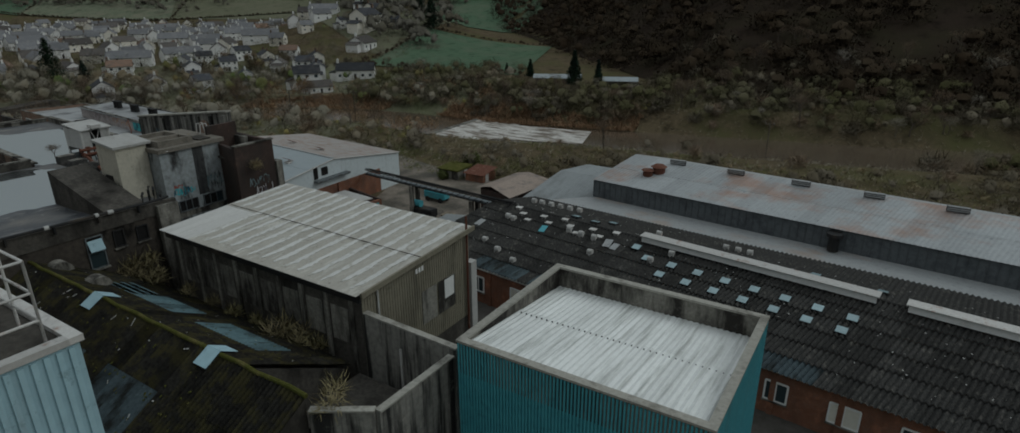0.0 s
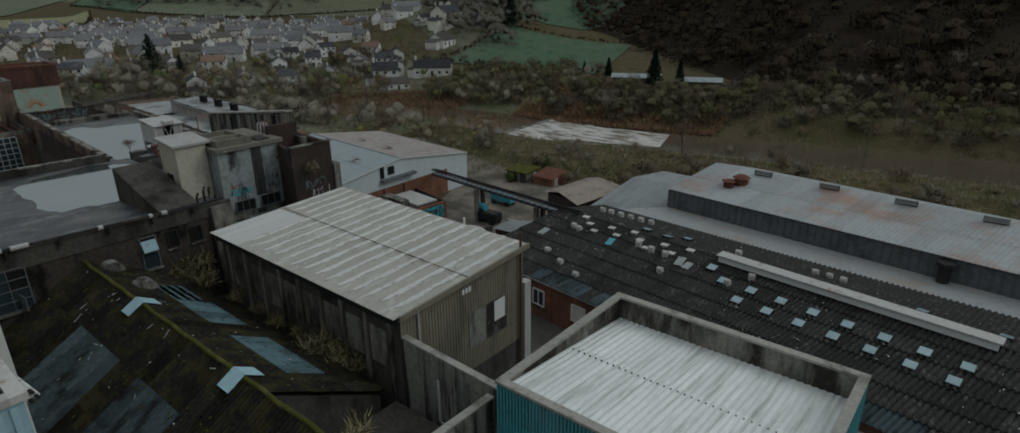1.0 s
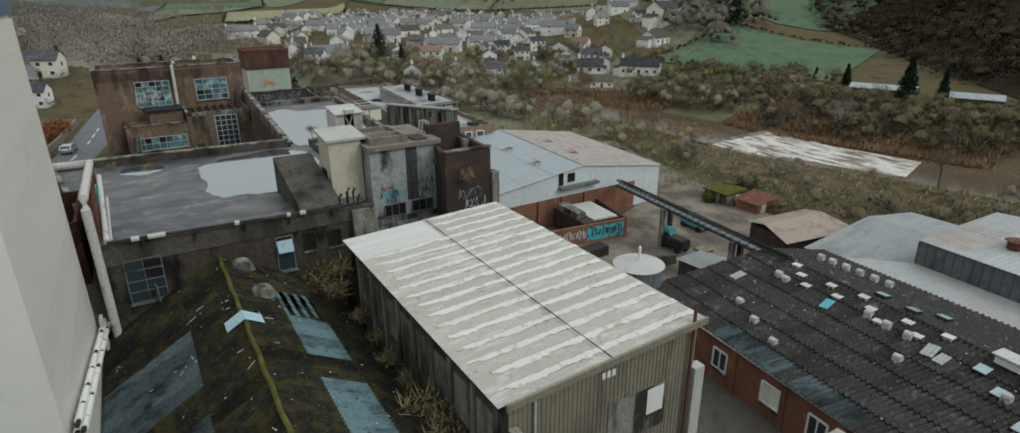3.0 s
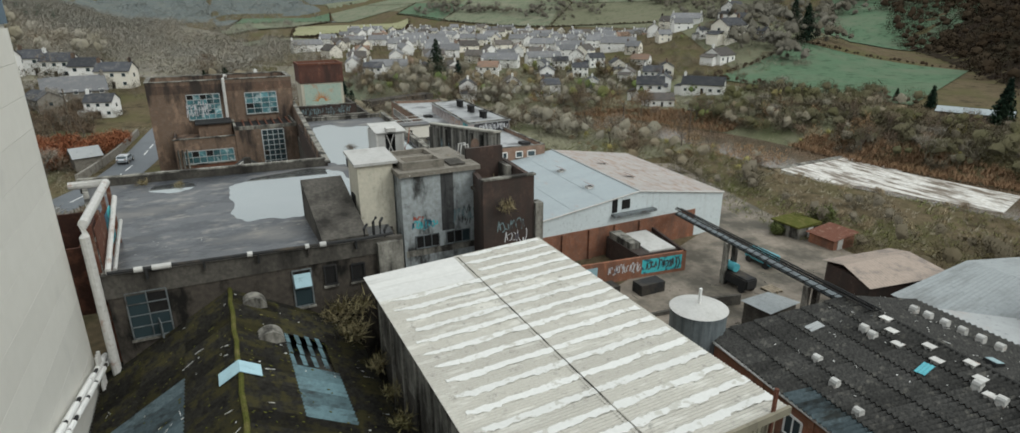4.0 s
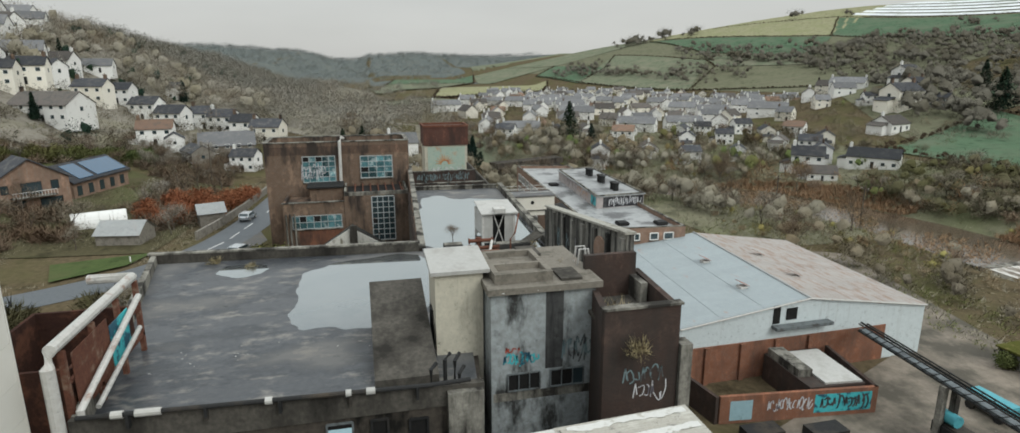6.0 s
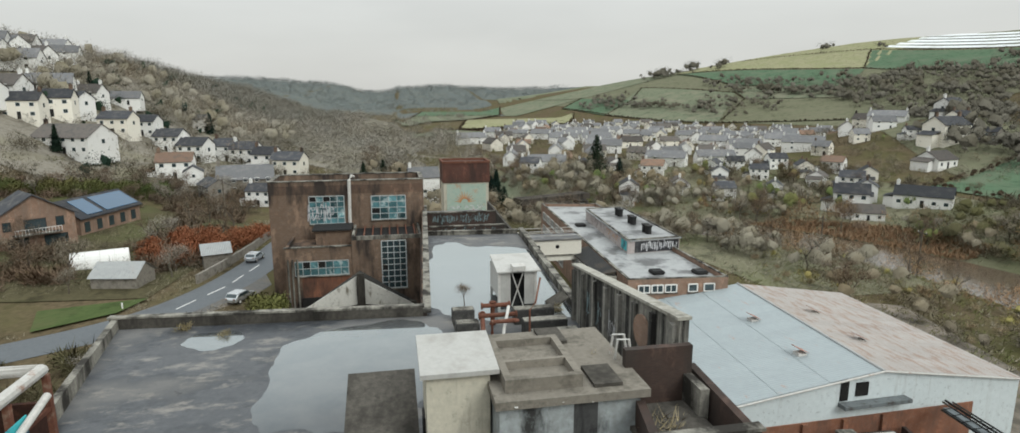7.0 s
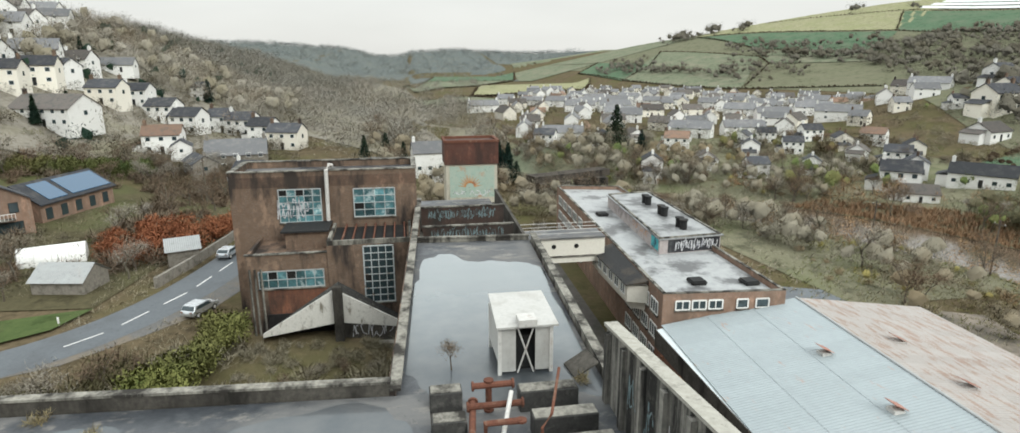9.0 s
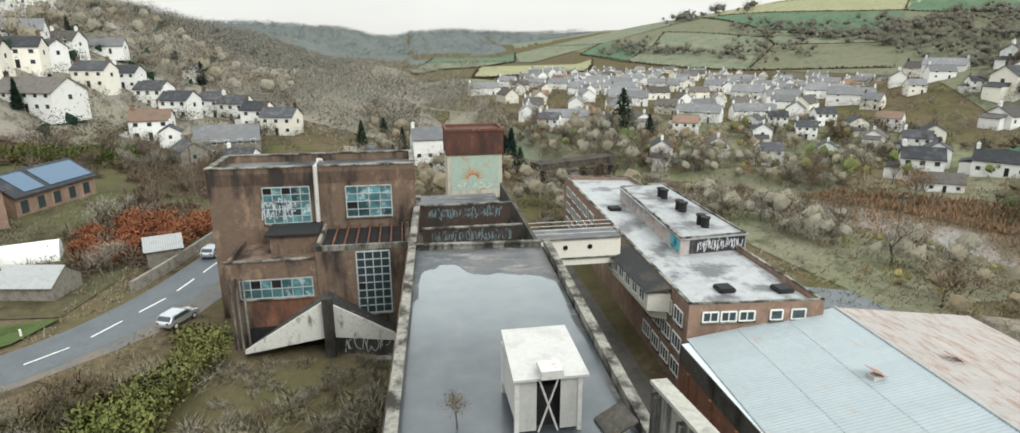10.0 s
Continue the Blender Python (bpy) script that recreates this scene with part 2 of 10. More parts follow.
# black in place of the shade in openings and hollows; also a black pipe
DARKNESS = worn("hollow_shade_and_pipe_black", (0.012, 0.011, 0.01), (0.008, 0.008, 0.008), (0.02, 0.018, 0.016), rough=1.0)
GRAFFITI_BLUE = worn("turquoise_spray_paint", (0.05, 0.36, 0.40), (0.10, 0.48, 0.50), (0.02, 0.08, 0.12), rough=0.6, grain=2, big=1.0, cut=(0.52, 0.58))
GRAFFITI_WHITE = worn("white_spray_paint", (0.62, 0.62, 0.62), (0.5, 0.5, 0.52), (0.1, 0.1, 0.12), rough=0.6, grain=2, big=1.5, cut=(0.55, 0.6))
GRAFFITI_FADED = worn("faded_teal_spray_paint", (0.13, 0.19, 0.20), (0.2, 0.26, 0.27), (0.06, 0.06, 0.06), rough=0.7, grain=3, big=1.5, cut=(0.5, 0.56))
GRAFFITI_DARK = worn("black_spray_paint", (0.02, 0.02, 0.022), (0.03, 0.03, 0.035), (0.1, 0.1, 0.1), rough=0.6)
GRAFFITI_ORANGE = worn("orange_spray_paint", (0.42, 0.17, 0.05), (0.5, 0.28, 0.12), (0.3, 0.1, 0.05), rough=0.6, grain=2)
GRAFFITI_GREEN = worn("mint_mural_paint", (0.34, 0.45, 0.38), (0.42, 0.48, 0.40), (0.45, 0.30, 0.2), rough=0.7, grain=1.2, big=0.5, cut=(0.55, 0.7))
TARMAC = worn("tarmac", (0.12, 0.132, 0.142), (0.095, 0.105, 0.114), (0.075, 0.08, 0.085), rough=0.6, spec=0.4, grain=3, big=0.2, cut=(0.5, 0.75), relief=0.1)
LAYBY = worn("worn_layby_tarmac", (0.13, 0.125, 0.118), (0.10, 0.096, 0.09), (0.15, 0.125, 0.095), rough=0.75, spec=0.25, grain=3, big=0.3, cut=(0.48, 0.65), relief=0.15)
YARD_CONCRETE = worn("worn_yard_concrete", (0.24, 0.2016, 0.1584), (0.168, 0.1411, 0.1122), (0.072, 0.063, 0.04752), rough=0.8, grain=1.5, big=0.16, cut=(0.42, 0.6))
LANE = worn("dark_concrete", (0.10, 0.09, 0.078), (0.07, 0.063, 0.055), (0.045, 0.045, 0.03), rough=0.8, grain=1.5, big=0.25)
GALV = worn("streaked_galvanised_steel", (0.24, 0.27, 0.28), (0.18, 0.205, 0.215), (0.10, 0.11, 0.115), rough=0.5, metal=0.3, grain=2, big=0.9, cut=(0.48, 0.65), streak=(2, 2, 0.12))
WIN_PALE = worn("chalky_pale_window_paint", (0.42, 0.45, 0.45), (0.33, 0.355, 0.355), (0.2, 0.16, 0.13), rough=0.7, grain=6, big=1.6, cut=(0.55, 0.65))
SHED_WHITE = worn("chalky_white_blue_cladding", (0.56, 0.605, 0.61), (0.5, 0.545, 0.55), (0.36, 0.37, 0.36), rough=0.6, grain=2, big=0.7, cut=(0.55, 0.75), streak=(1.6, 1.6, 0.15))
DULL_WHITE = worn("grimy_white_sheet", (0.46, 0.45, 0.425), (0.4, 0.39, 0.365), (0.31, 0.295, 0.265), rough=0.55, grain=4, big=0.7, cut=(0.5, 0.75), streak=(1, 1, 0.4), dirt=0.5)
WIN_GREY = worn("grimy_grey_window_paint", (0.15, 0.165, 0.168), (0.10, 0.112, 0.115), (0.05, 0.045, 0.04), rough=0.7, grain=5, big=1.5)
GLASS_DARK = mat("dim_window_glass", 0.12, 0.0, 0.6)[0]
GLASS_DARK.node_tree.nodes["Principled BSDF"].inputs["Base Color"].default_value = (0.03, 0.045, 0.05, 1)
GLASS_TEAL = worn("teal_window_glass", (0.10, 0.22, 0.24), (0.05, 0.10, 0.11), (0.36, 0.44, 0.44), rough=0.15, spec=0.6, grain=1.5, big=1.1, cut=(0.55, 0.62), jitter=0.7)
SOLAR = mat("blue_solar_panel", 0.15, 0.0, 0.8)[0]
SOLAR.node_tree.nodes["Principled BSDF"].inputs["Base Color"].default_value = (0.035, 0.085, 0.15, 1)


def water_mat(name, colour, rough, ripple, scale):
    m, n, l, b = mat(name, rough, 0.0, 1.0)
    b.inputs["IOR"].default_value = 2.3
    b.inputs["Base Color"].default_value = (*colour, 1)
    bump(n, l, b, noise_fac(n, l, scale, 0.2, 0.8, detail=3), ripple, 0.05)
    return m


def puddle_mat():
    """Shallow rainwater: silt seen from above, a strong sky mirror at a low angle."""
    m, n, l, b = mat("standing_rainwater", 0.35, 0.0, 0.5)
    l.new(mix(n, l, noise_fac(n, l, 0.5, 0.35, 0.65), (0.048, 0.056, 0.063), (0.085, 0.088, 0.09)), b.inputs["Base Color"])
    g, w, r, x = (n.new(k) for k in ("ShaderNodeBsdfGlossy", "ShaderNodeLayerWeight", "ShaderNodeMapRange", "ShaderNodeMixShader"))
    g.inputs["Color"].default_value, g.inputs["Roughness"].default_value = (0.84, 0.90, 0.91, 1), 0.02
    w.inputs["Blend"].default_value = 0.5
    r.inputs["From Min"].default_value, r.inputs["From Max"].default_value = 0.53, 0.74
    r.inputs["To Min"].default_value, r.inputs["To Max"].default_value = 0.05, 0.72
    l.new(w.outputs["Facing"], r.inputs[0])
    l.new(r.outputs[0], x.inputs[0])
    l.new(b.outputs[0], x.inputs[1])
    l.new(g.outputs[0], x.inputs[2])
    l.new(x.outputs[0], n["Material Output"].inputs[0])
    return m


PUDDLE = puddle_mat()
RIVER = water_mat("brown_river_water", (0.11, 0.085, 0.06), 0.08, 0.5, 1.2)
FOAM = worn("white_water", (0.70, 0.69, 0.66), (0.42, 0.38, 0.32), (0.13, 0.10, 0.07), rough=0.5, grain=1.6, big=0.7, cut=(0.45, 0.58), streak=(0.25, 1, 1))


def plant(name, c1, c2, c3, scale=0.6):
    m, n, l, b = mat(name, 1.0, 0.0, 0.02)
    g, r = n.new("ShaderNodeNewGeometry"), n.new("ShaderNodeValToRGB")
    ad = n.new("ShaderNodeMath")
    ad.operation, ad.inputs[1].default_value = "MULTIPLY_ADD", 0.8
    l.new(g.outputs["Random Per Island"], ad.inputs[0])
    l.new(noise_fac(n, l, scale * 0.3, 0.36, 0.64, detail=3), ad.inputs[2])
    l.new(ad.outputs[0], r.inputs[0])
    r.color_ramp.elements[0].color, r.color_ramp.elements[1].color = (*c1, 1), (*c2, 1)
    r.color_ramp.elements[1].position = 1.0
    l.new(mix(n, l, noise_fac(n, l, scale * 0.06, 0.42, 0.62), r.outputs[0], c3), b.inputs["Base Color"])
    return m


BARE = plant("bare_winter_twigs", (0.12, 0.09, 0.064), (0.2, 0.155, 0.112), (0.165, 0.115, 0.078))
# grey twigs, lightened so that some hillside haze sits in the colour
BARE_GREY = plant("grey_winter_twigs", (0.2217, 0.2002, 0.1645), (0.3575, 0.3289, 0.2788), (0.2574, 0.2259, 0.1716))
TREE_MID = plant("brown_grey_twigs", (0.085, 0.072, 0.052), (0.15, 0.13, 0.096), (0.115, 0.095, 0.06))
TREE_LIGHT = plant("pale_brown_twigs", (0.1284, 0.1165, 0.08528), (0.2223, 0.2028, 0.1546), (0.1877, 0.1508, 0.09594))
RUSSET = plant("russet_beech_leaves", (0.17, 0.055, 0.03), (0.30, 0.125, 0.065), (0.2, 0.075, 0.04))
EVERGREEN = plant("dark_evergreen", (0.008, 0.016, 0.011), (0.028, 0.045, 0.026), (0.016, 0.03, 0.024))
HEDGE = plant("hedge_leaves", (0.05, 0.075, 0.03), (0.115, 0.14, 0.05), (0.16, 0.13, 0.06))
IVY = plant("yellow_green_ivy", (0.0792, 0.0962, 0.02975), (0.1944, 0.1998, 0.068), (0.1512, 0.1406, 0.06375))
DRY_GRASS = plant("dead_grass", (0.242, 0.176, 0.11), (0.396, 0.319, 0.209), (0.22, 0.198, 0.088))
# far ridge trees: distance haze is put into this pale bluish colour
HAZED_RIDGE_TWIGS = plant("haze_paled_blue_green_wood", (0.13, 0.155, 0.155), (0.21, 0.235, 0.235), (0.19, 0.19, 0.17))
PLASTIC = worn("white_crop_plastic", (0.72, 0.74, 0.74), (0.62, 0.64, 0.64), (0.45, 0.47, 0.42), rough=0.4, grain=0.5, big=0.05)
CAR_SILVER = mat("silver_car_paint", 0.25, 0.7, 0.5)[0]
CAR_SILVER.node_tree.nodes["Principled BSDF"].inputs["Base Color"].default_value = (0.55, 0.57, 0.58, 1)
BIRCH = plant("pale_birch_twigs", (0.1792, 0.1478, 0.1098), (0.3024, 0.252, 0.1882), (0.2352, 0.1792, 0.1232))
# twigs for farther trees, with aerial haze painted in as a lighter grey
HAZE_GREY = plant("haze_greyed_twigs", (0.162, 0.1536, 0.1296), (0.258, 0.246, 0.2136), (0.198, 0.1824, 0.1464))
GRASS = plant("rank_green_grass", (0.085, 0.1, 0.035), (0.17, 0.18, 0.07), (0.15, 0.13, 0.06))
COPSE = plant("dark_hill_copse_twigs", (0.075, 0.07, 0.055), (0.135, 0.125, 0.1), (0.1, 0.09, 0.065))
# oak twigs raised in tone, part of it haze over the hillside
HILL_OAK = plant("grey_oak_twigs", (0.1553, 0.1428, 0.1118), (0.2639, 0.2406, 0.194), (0.2018, 0.1786, 0.1242))
BANK_OAK = plant("olive_brown_oak_twigs", (0.054, 0.0504, 0.0312), (0.1008, 0.09, 0.0546), (0.0792, 0.0756, 0.0351))
SALLOW = plant("yellow_green_sallow", (0.15, 0.14, 0.05), (0.27, 0.24, 0.09), (0.2, 0.16, 0.06))
REED = plant("russet_reeds", (0.19, 0.115, 0.068), (0.29, 0.185, 0.11), (0.24, 0.15, 0.085))
# darker copy of the bare twigs: the bluff's shade is in the colour
BARE_DARK = plant("shade_dark_winter_twigs", (0.02048, 0.01584, 0.0108), (0.04864, 0.03696, 0.024), (0.03584, 0.02508, 0.0156))
BRAMBLE = plant("dark_bramble", (0.05, 0.045, 0.028), (0.125, 0.11, 0.065), (0.09, 0.085, 0.04))
WILLOW = plant("orange_brown_willow", (0.17, 0.105, 0.06), (0.30, 0.19, 0.105), (0.22, 0.15, 0.08))
THICKET = plant("russet_thicket", (0.1105, 0.0754, 0.052), (0.2795, 0.208, 0.1495), (0.195, 0.156, 0.091))
BARK = worn("bark", (0.12, 0.095, 0.075), (0.08, 0.065, 0.05), (0.16, 0.15, 0.11), rough=1.0)


def land(name, a, b_, c):
    m, n, l, b = mat(name, 1.0, 0.0, 0.03)
    x = mix(n, l, noise_fac(n, l, 1.2, 0.3, 0.7), a, b_)
    x = mix(n, l, noise_fac(n, l, 0.22, 0.5, 0.68, detail=8, rough=0.7), x, tuple(v * 0.5 for v in b_))
    l.new(mix(n, l, noise_fac(n, l, 0.05, 0.45, 0.65, detail=7), x, c), b.inputs["Base Color"])
    bump(n, l, b, noise_fac(n, l, 2.5, 0.2, 0.8), 0.6, 0.1)
    return m


GROUND = land("rough_winter_ground", (0.1375, 0.1063, 0.065), (0.0775, 0.0625, 0.0375), (0.0875, 0.0825, 0.0375))
LAWN = land("mown_grass", (0.08, 0.105, 0.04), (0.06, 0.085, 0.032), (0.10, 0.10, 0.05))
FIELD = land("bright_pasture", (0.09579, 0.1469, 0.09036), (0.0833, 0.1306, 0.07969), (0.1166, 0.1428, 0.09563))
PASTURE = land("pale_pasture", (0.162, 0.1784, 0.121), (0.135, 0.1499, 0.09856), (0.185, 0.1813, 0.1288))
STUBBLE = land("pale_stubble", (0.28, 0.27, 0.165), (0.25, 0.24, 0.145), (0.22, 0.225, 0.12))
# litter set near black, so that it carries the bluff's shade too
FAR_WOOD = land("shade_dark_leaf_litter", (0.04, 0.03, 0.022), (0.03, 0.022, 0.016), (0.035, 0.03, 0.018))
GARDEN = land("damp_garden_ground", (0.10, 0.088, 0.05), (0.065, 0.058, 0.034), (0.085, 0.09, 0.04))
MEADOW = land("rough_winter_meadow", (0.1947, 0.1847, 0.1234), (0.132, 0.1275, 0.08467), (0.132, 0.1404, 0.075))
# undergrowth paled along with the hillside trees; the tone includes some haze
BRUSH = land("winter_undergrowth", (0.2402, 0.2201, 0.1817), (0.182, 0.1643, 0.1341), (0.2038, 0.1879, 0.1341))
# ground of the far ridge, paled to blue-grey in place of haze
HAZED_FLOOR = land("haze_paled_woodland_floor", (0.13, 0.145, 0.14), (0.10, 0.115, 0.11), (0.14, 0.145, 0.125))


# ---- building helpers ----
def world_of(ob):
    m = ob.matrix_basis.copy()
    while ob.parent:
        ob = ob.parent
        m = ob.matrix_basis @ m
    return m


def thing(name, x, y, z, label, category, group="", kind="", rz=0.0):
    """An Empty at the thing's base; its parts are given in world coordinates."""
    ob = new(name)
    ob.empty_display_size = 0.3
    ob.matrix_basis = pose(x, y, z, 0, 0, rz)
    return tagged(ob, label, category, group, kind)


def part(name, bm, material, parent=None, label=""):
    """Links a bmesh (world coordinates) as ONE mesh under a thing or a part."""
    if parent:
        bm.transform(world_of(parent).inverted())
    me = bpy.data.meshes.new(name)
    bm.to_mesh(me)
    bm.free()
    me.materials.append(material)
    ob = new(name, me)
    ob.parent = parent
    return tagged(ob, label)


def piece(name, me, parent, m):
    """A further object on a shared mesh, at the world pose m."""
    ob = new(name, me)
    ob.parent = parent
    ob.matrix_basis = world_of(parent).inverted() @ m if parent else m
    return ob


def hexa(bm, pts):
    """A solid from eight corners: four below, four above, both in turn."""
    v = [bm.verts.new(p) for p in pts]
    for f in ((3, 2, 1, 0), (4, 5, 6, 7), (0, 1, 5, 4), (1, 2, 6, 5), (2, 3, 7, 6), (3, 0, 4, 7)):
        bm.faces.new([v[i] for i in f])


def box(bm, x0, x1, y0, y1, z0, z1):
    (x0, x1), (y0, y1), (z0, z1) = sorted((x0, x1)), sorted((y0, y1)), sorted((z0, z1))
    hexa(bm, [(x0, y0, z0), (x1, y0, z0), (x1, y1, z0), (x0, y1, z0), (x0, y0, z1), (x1, y0, z1), (x1, y1, z1), (x0, y1, z1)])
    return bm


def boxes(*rows):
    bm = bmesh.new()
    for r in rows:
        box(bm, *r)
    return bm


def prism(bm, plan, z0, z1):
    """A solid over a plan polygon; z0 and z1 are numbers or one height a corner."""
    k = len(plan)
    lo = z0 if isinstance(z0, (list, tuple)) else [z0] * k
    hi = z1 if isinstance(z1, (list, tuple)) else [z1] * k
    a = [bm.verts.new((p[0], p[1], z)) for p, z in zip(plan, lo)]
    b = [bm.verts.new((p[0], p[1], z)) for p, z in zip(plan, hi)]
    bm.faces.new(a[::-1])
    bm.faces.new(b)
    for i in range(k):
        bm.faces.new((a[i], a[(i + 1) % k], b[(i + 1) % k], b[i]))
    bmesh.ops.recalc_face_normals(bm, faces=bm.faces)
    return bm


def wall(bm, p, q, z0, z1, thick=0.3, z1b=None):
    """An upright wall along p-q; thick grows to the left of p to q; the top may run from z1 to z1b."""
    d = Vector((q[0] - p[0], q[1] - p[1])).normalized()
    n = Vector((-d.y, d.x)) * thick
    e = z1 if z1b is None else z1b
    prism(bm, [p, q, (q[0] + n.x, q[1] + n.y), (p[0] + n.x, p[1] + n.y)], z0, [z1, e, e, z1])
    return bm


def on_wall(bm, p, q, u0, u1, z0, z1, out0, out1):
    """A box on the wall line p-q, from u0 to u1 metres along, standing out to the right of p to q."""
    d = Vector((q[0] - p[0], q[1] - p[1])).normalized()
    n = Vector((d.y, -d.x))
    o = Vector(p)
    c = [o + d * u + n * w for u, w in ((u0, out0), (u1, out0), (u1, out1), (u0, out1))]
    prism(bm, [tuple(v) for v in c], z0, z1)
    return bm


def tube(bm, pts, r, sides=8):
    """A pipe through the points."""
    rings = []
    pts = [Vector(p) for p in pts]
    for i, p in enumerate(pts):
        d = (pts[min(i + 1, len(pts) - 1)] - pts[max(i - 1, 0)]).normalized()
        a = d.orthogonal().normalized() if abs(d.z) > 0.95 else Vector((-d.y, d.x, 0)).normalized()
        b = d.cross(a)
        rings.append([bm.verts.new(p + (a * math.cos(t) + b * math.sin(t)) * r) for t in (2 * math.pi * k / sides for k in range(sides))])
    for s, t in zip(rings, rings[1:]):
        for k in range(sides):
            bm.faces.new((s[k], s[(k + 1) % sides], t[(k + 1) % sides], t[k]))
    bm.faces.new(rings[0][::-1])
    bm.faces.new(rings[-1])
    return bm


def drum(bm, x, y, z0, z1, r, r1=None, sides=20):
    a = [bm.verts.new((x + r * math.cos(2 * math.pi * k / sides), y + r * math.sin(2 * math.pi * k / sides), z0)) for k in range(sides)]
    r1 = r if r1 is None else r1
    b = [bm.verts.new((x + r1 * math.cos(2 * math.pi * k / sides), y + r1 * math.sin(2 * math.pi * k / sides), z1)) for k in range(sides)]
    bm.faces.new(a[::-1])
    bm.faces.new(b)
    for k in range(sides):
        bm.faces.new((a[k], a[(k + 1) % sides], b[(k + 1) % sides], b[k]))
    return bm


def corrugated(bm, a, b, c, d, pitch=0.3, deep=0.05, thick=0.02, steps=4):
    """A corrugated sheet over a, b, c, d: the waves follow one another from a to b, and each runs from a-b down to d-c."""
    a, b, c, d = (Vector(v) for v in (a, b, c, d))
    n = (b - a).cross(d - a).normalized()
    if n.z < 0:
        n = -n
    k = max(2, round((b - a).length / pitch)) * steps
    top, low = [], []
    for i in range(k + 1):
        f = i / k
        w = n * (deep * 0.5 * math.sin(2 * math.pi * i / steps))
        top.append([bm.verts.new(a.lerp(b, f) + w), bm.verts.new(d.lerp(c, f) + w)])
        low.append([bm.verts.new(a.lerp(b, f) + w - n * thick), bm.verts.new(d.lerp(c, f) + w - n * thick)])
    for i in range(k):
        bm.faces.new((top[i][0], top[i][1], top[i + 1][1], top[i + 1][0]))
        bm.faces.new((low[i][0], low[i + 1][0], low[i + 1][1], low[i][1]))
        bm.faces.new((top[i][0], top[i + 1][0], low[i + 1][0], low[i][0]))
        bm.faces.new((top[i][1], low[i][1], low[i + 1][1], top[i + 1][1]))
    bmesh.ops.recalc_face_normals(bm, faces=bm.faces)
    return bm


def sheets(name, parent, material, a, b, c, d, across, down, pitch=0.3, deep=0.05, lift=0.03, skip=()):
    """A roof slope of separate overlapping sheets on one shared mesh. a-b: the high edge, d-c: the low edge (a parallelogram)."""
    a, b, c, d = (Vector(v) for v in (a, b, c, d))
    e, f = (b - a) / across, (d - a) / down
    n = e.cross(f).normalized()
    if n.z < 0:
        n = -n
    bm = bmesh.new()
    corrugated(bm, (0, 0, 0), tuple(e * 1.0), tuple(e + f * 1.06 + n * lift), tuple(f * 1.06 + n * lift), pitch, deep)
    me = bpy.data.meshes.new(name)
    bm.to_mesh(me)
    bm.free()
    me.materials.append(material)
    made = {}
    for j in range(down):
        for i in range(across):
            if (i, j) not in skip:
                made[i, j] = piece(name, me, parent, Matrix.Translation(a + e * i + f * j + n * 0.02))
    return made


def window(parent, p, q, u0, u1, z0, z1, nu, nv, frame_mat, glass, bar=0.06, deep=0.12, sill=True, missing=0):
    """A framed window on the wall line p-q: frame with glazing bars, panes and a sill as parts of their own, proud by a few cm of the wall."""
    bm = bmesh.new()
    # black backing panel: the unlit room behind the panes is painted, not built
    on_wall(bm, p, q, u0, u1, z0, z1, 0.004, 0.02)
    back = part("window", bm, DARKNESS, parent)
    bm = bmesh.new()
    du, dv = (u1 - u0) / nu, (z1 - z0) / nv
    for i in range(nu + 1):
        w = bar if 0 < i < nu else bar * 1.5
        on_wall(bm, p, q, u0 + i * du - w / 2, u0 + i * du + w / 2, z0, z1, 0.02, deep)
    for j in range(nv + 1):
        w = bar if 0 < j < nv else bar * 1.5
        on_wall(bm, p, q, u0, u1, z0 + j * dv - w / 2, z0 + j * dv + w / 2, 0.02, deep - 0.004)
    part("window_frame", bm, frame_mat, back)
    rng = random.Random(round(u0 * 100 + z0 * 10 + nu))
    for i in range(nu):
        for j in range(nv):
            if rng.random() >= missing:
                bm = bmesh.new()
                on_wall(bm, p, q, u0 + i * du + bar * 0.4, u0 + (i + 1) * du - bar * 0.4, z0 + j * dv + bar * 0.4, z0 + (j + 1) * dv - bar * 0.4, 0.03, 0.05)
                part("pane", bm, glass, back)
    if sill:
        bm = bmesh.new()
        on_wall(bm, p, q, u0 - 0.12, u1 + 0.12, z0 - 0.16, z0 - 0.04, 0.002, 0.22)
        part("window_sill", bm, CONCRETE, back)
    return back


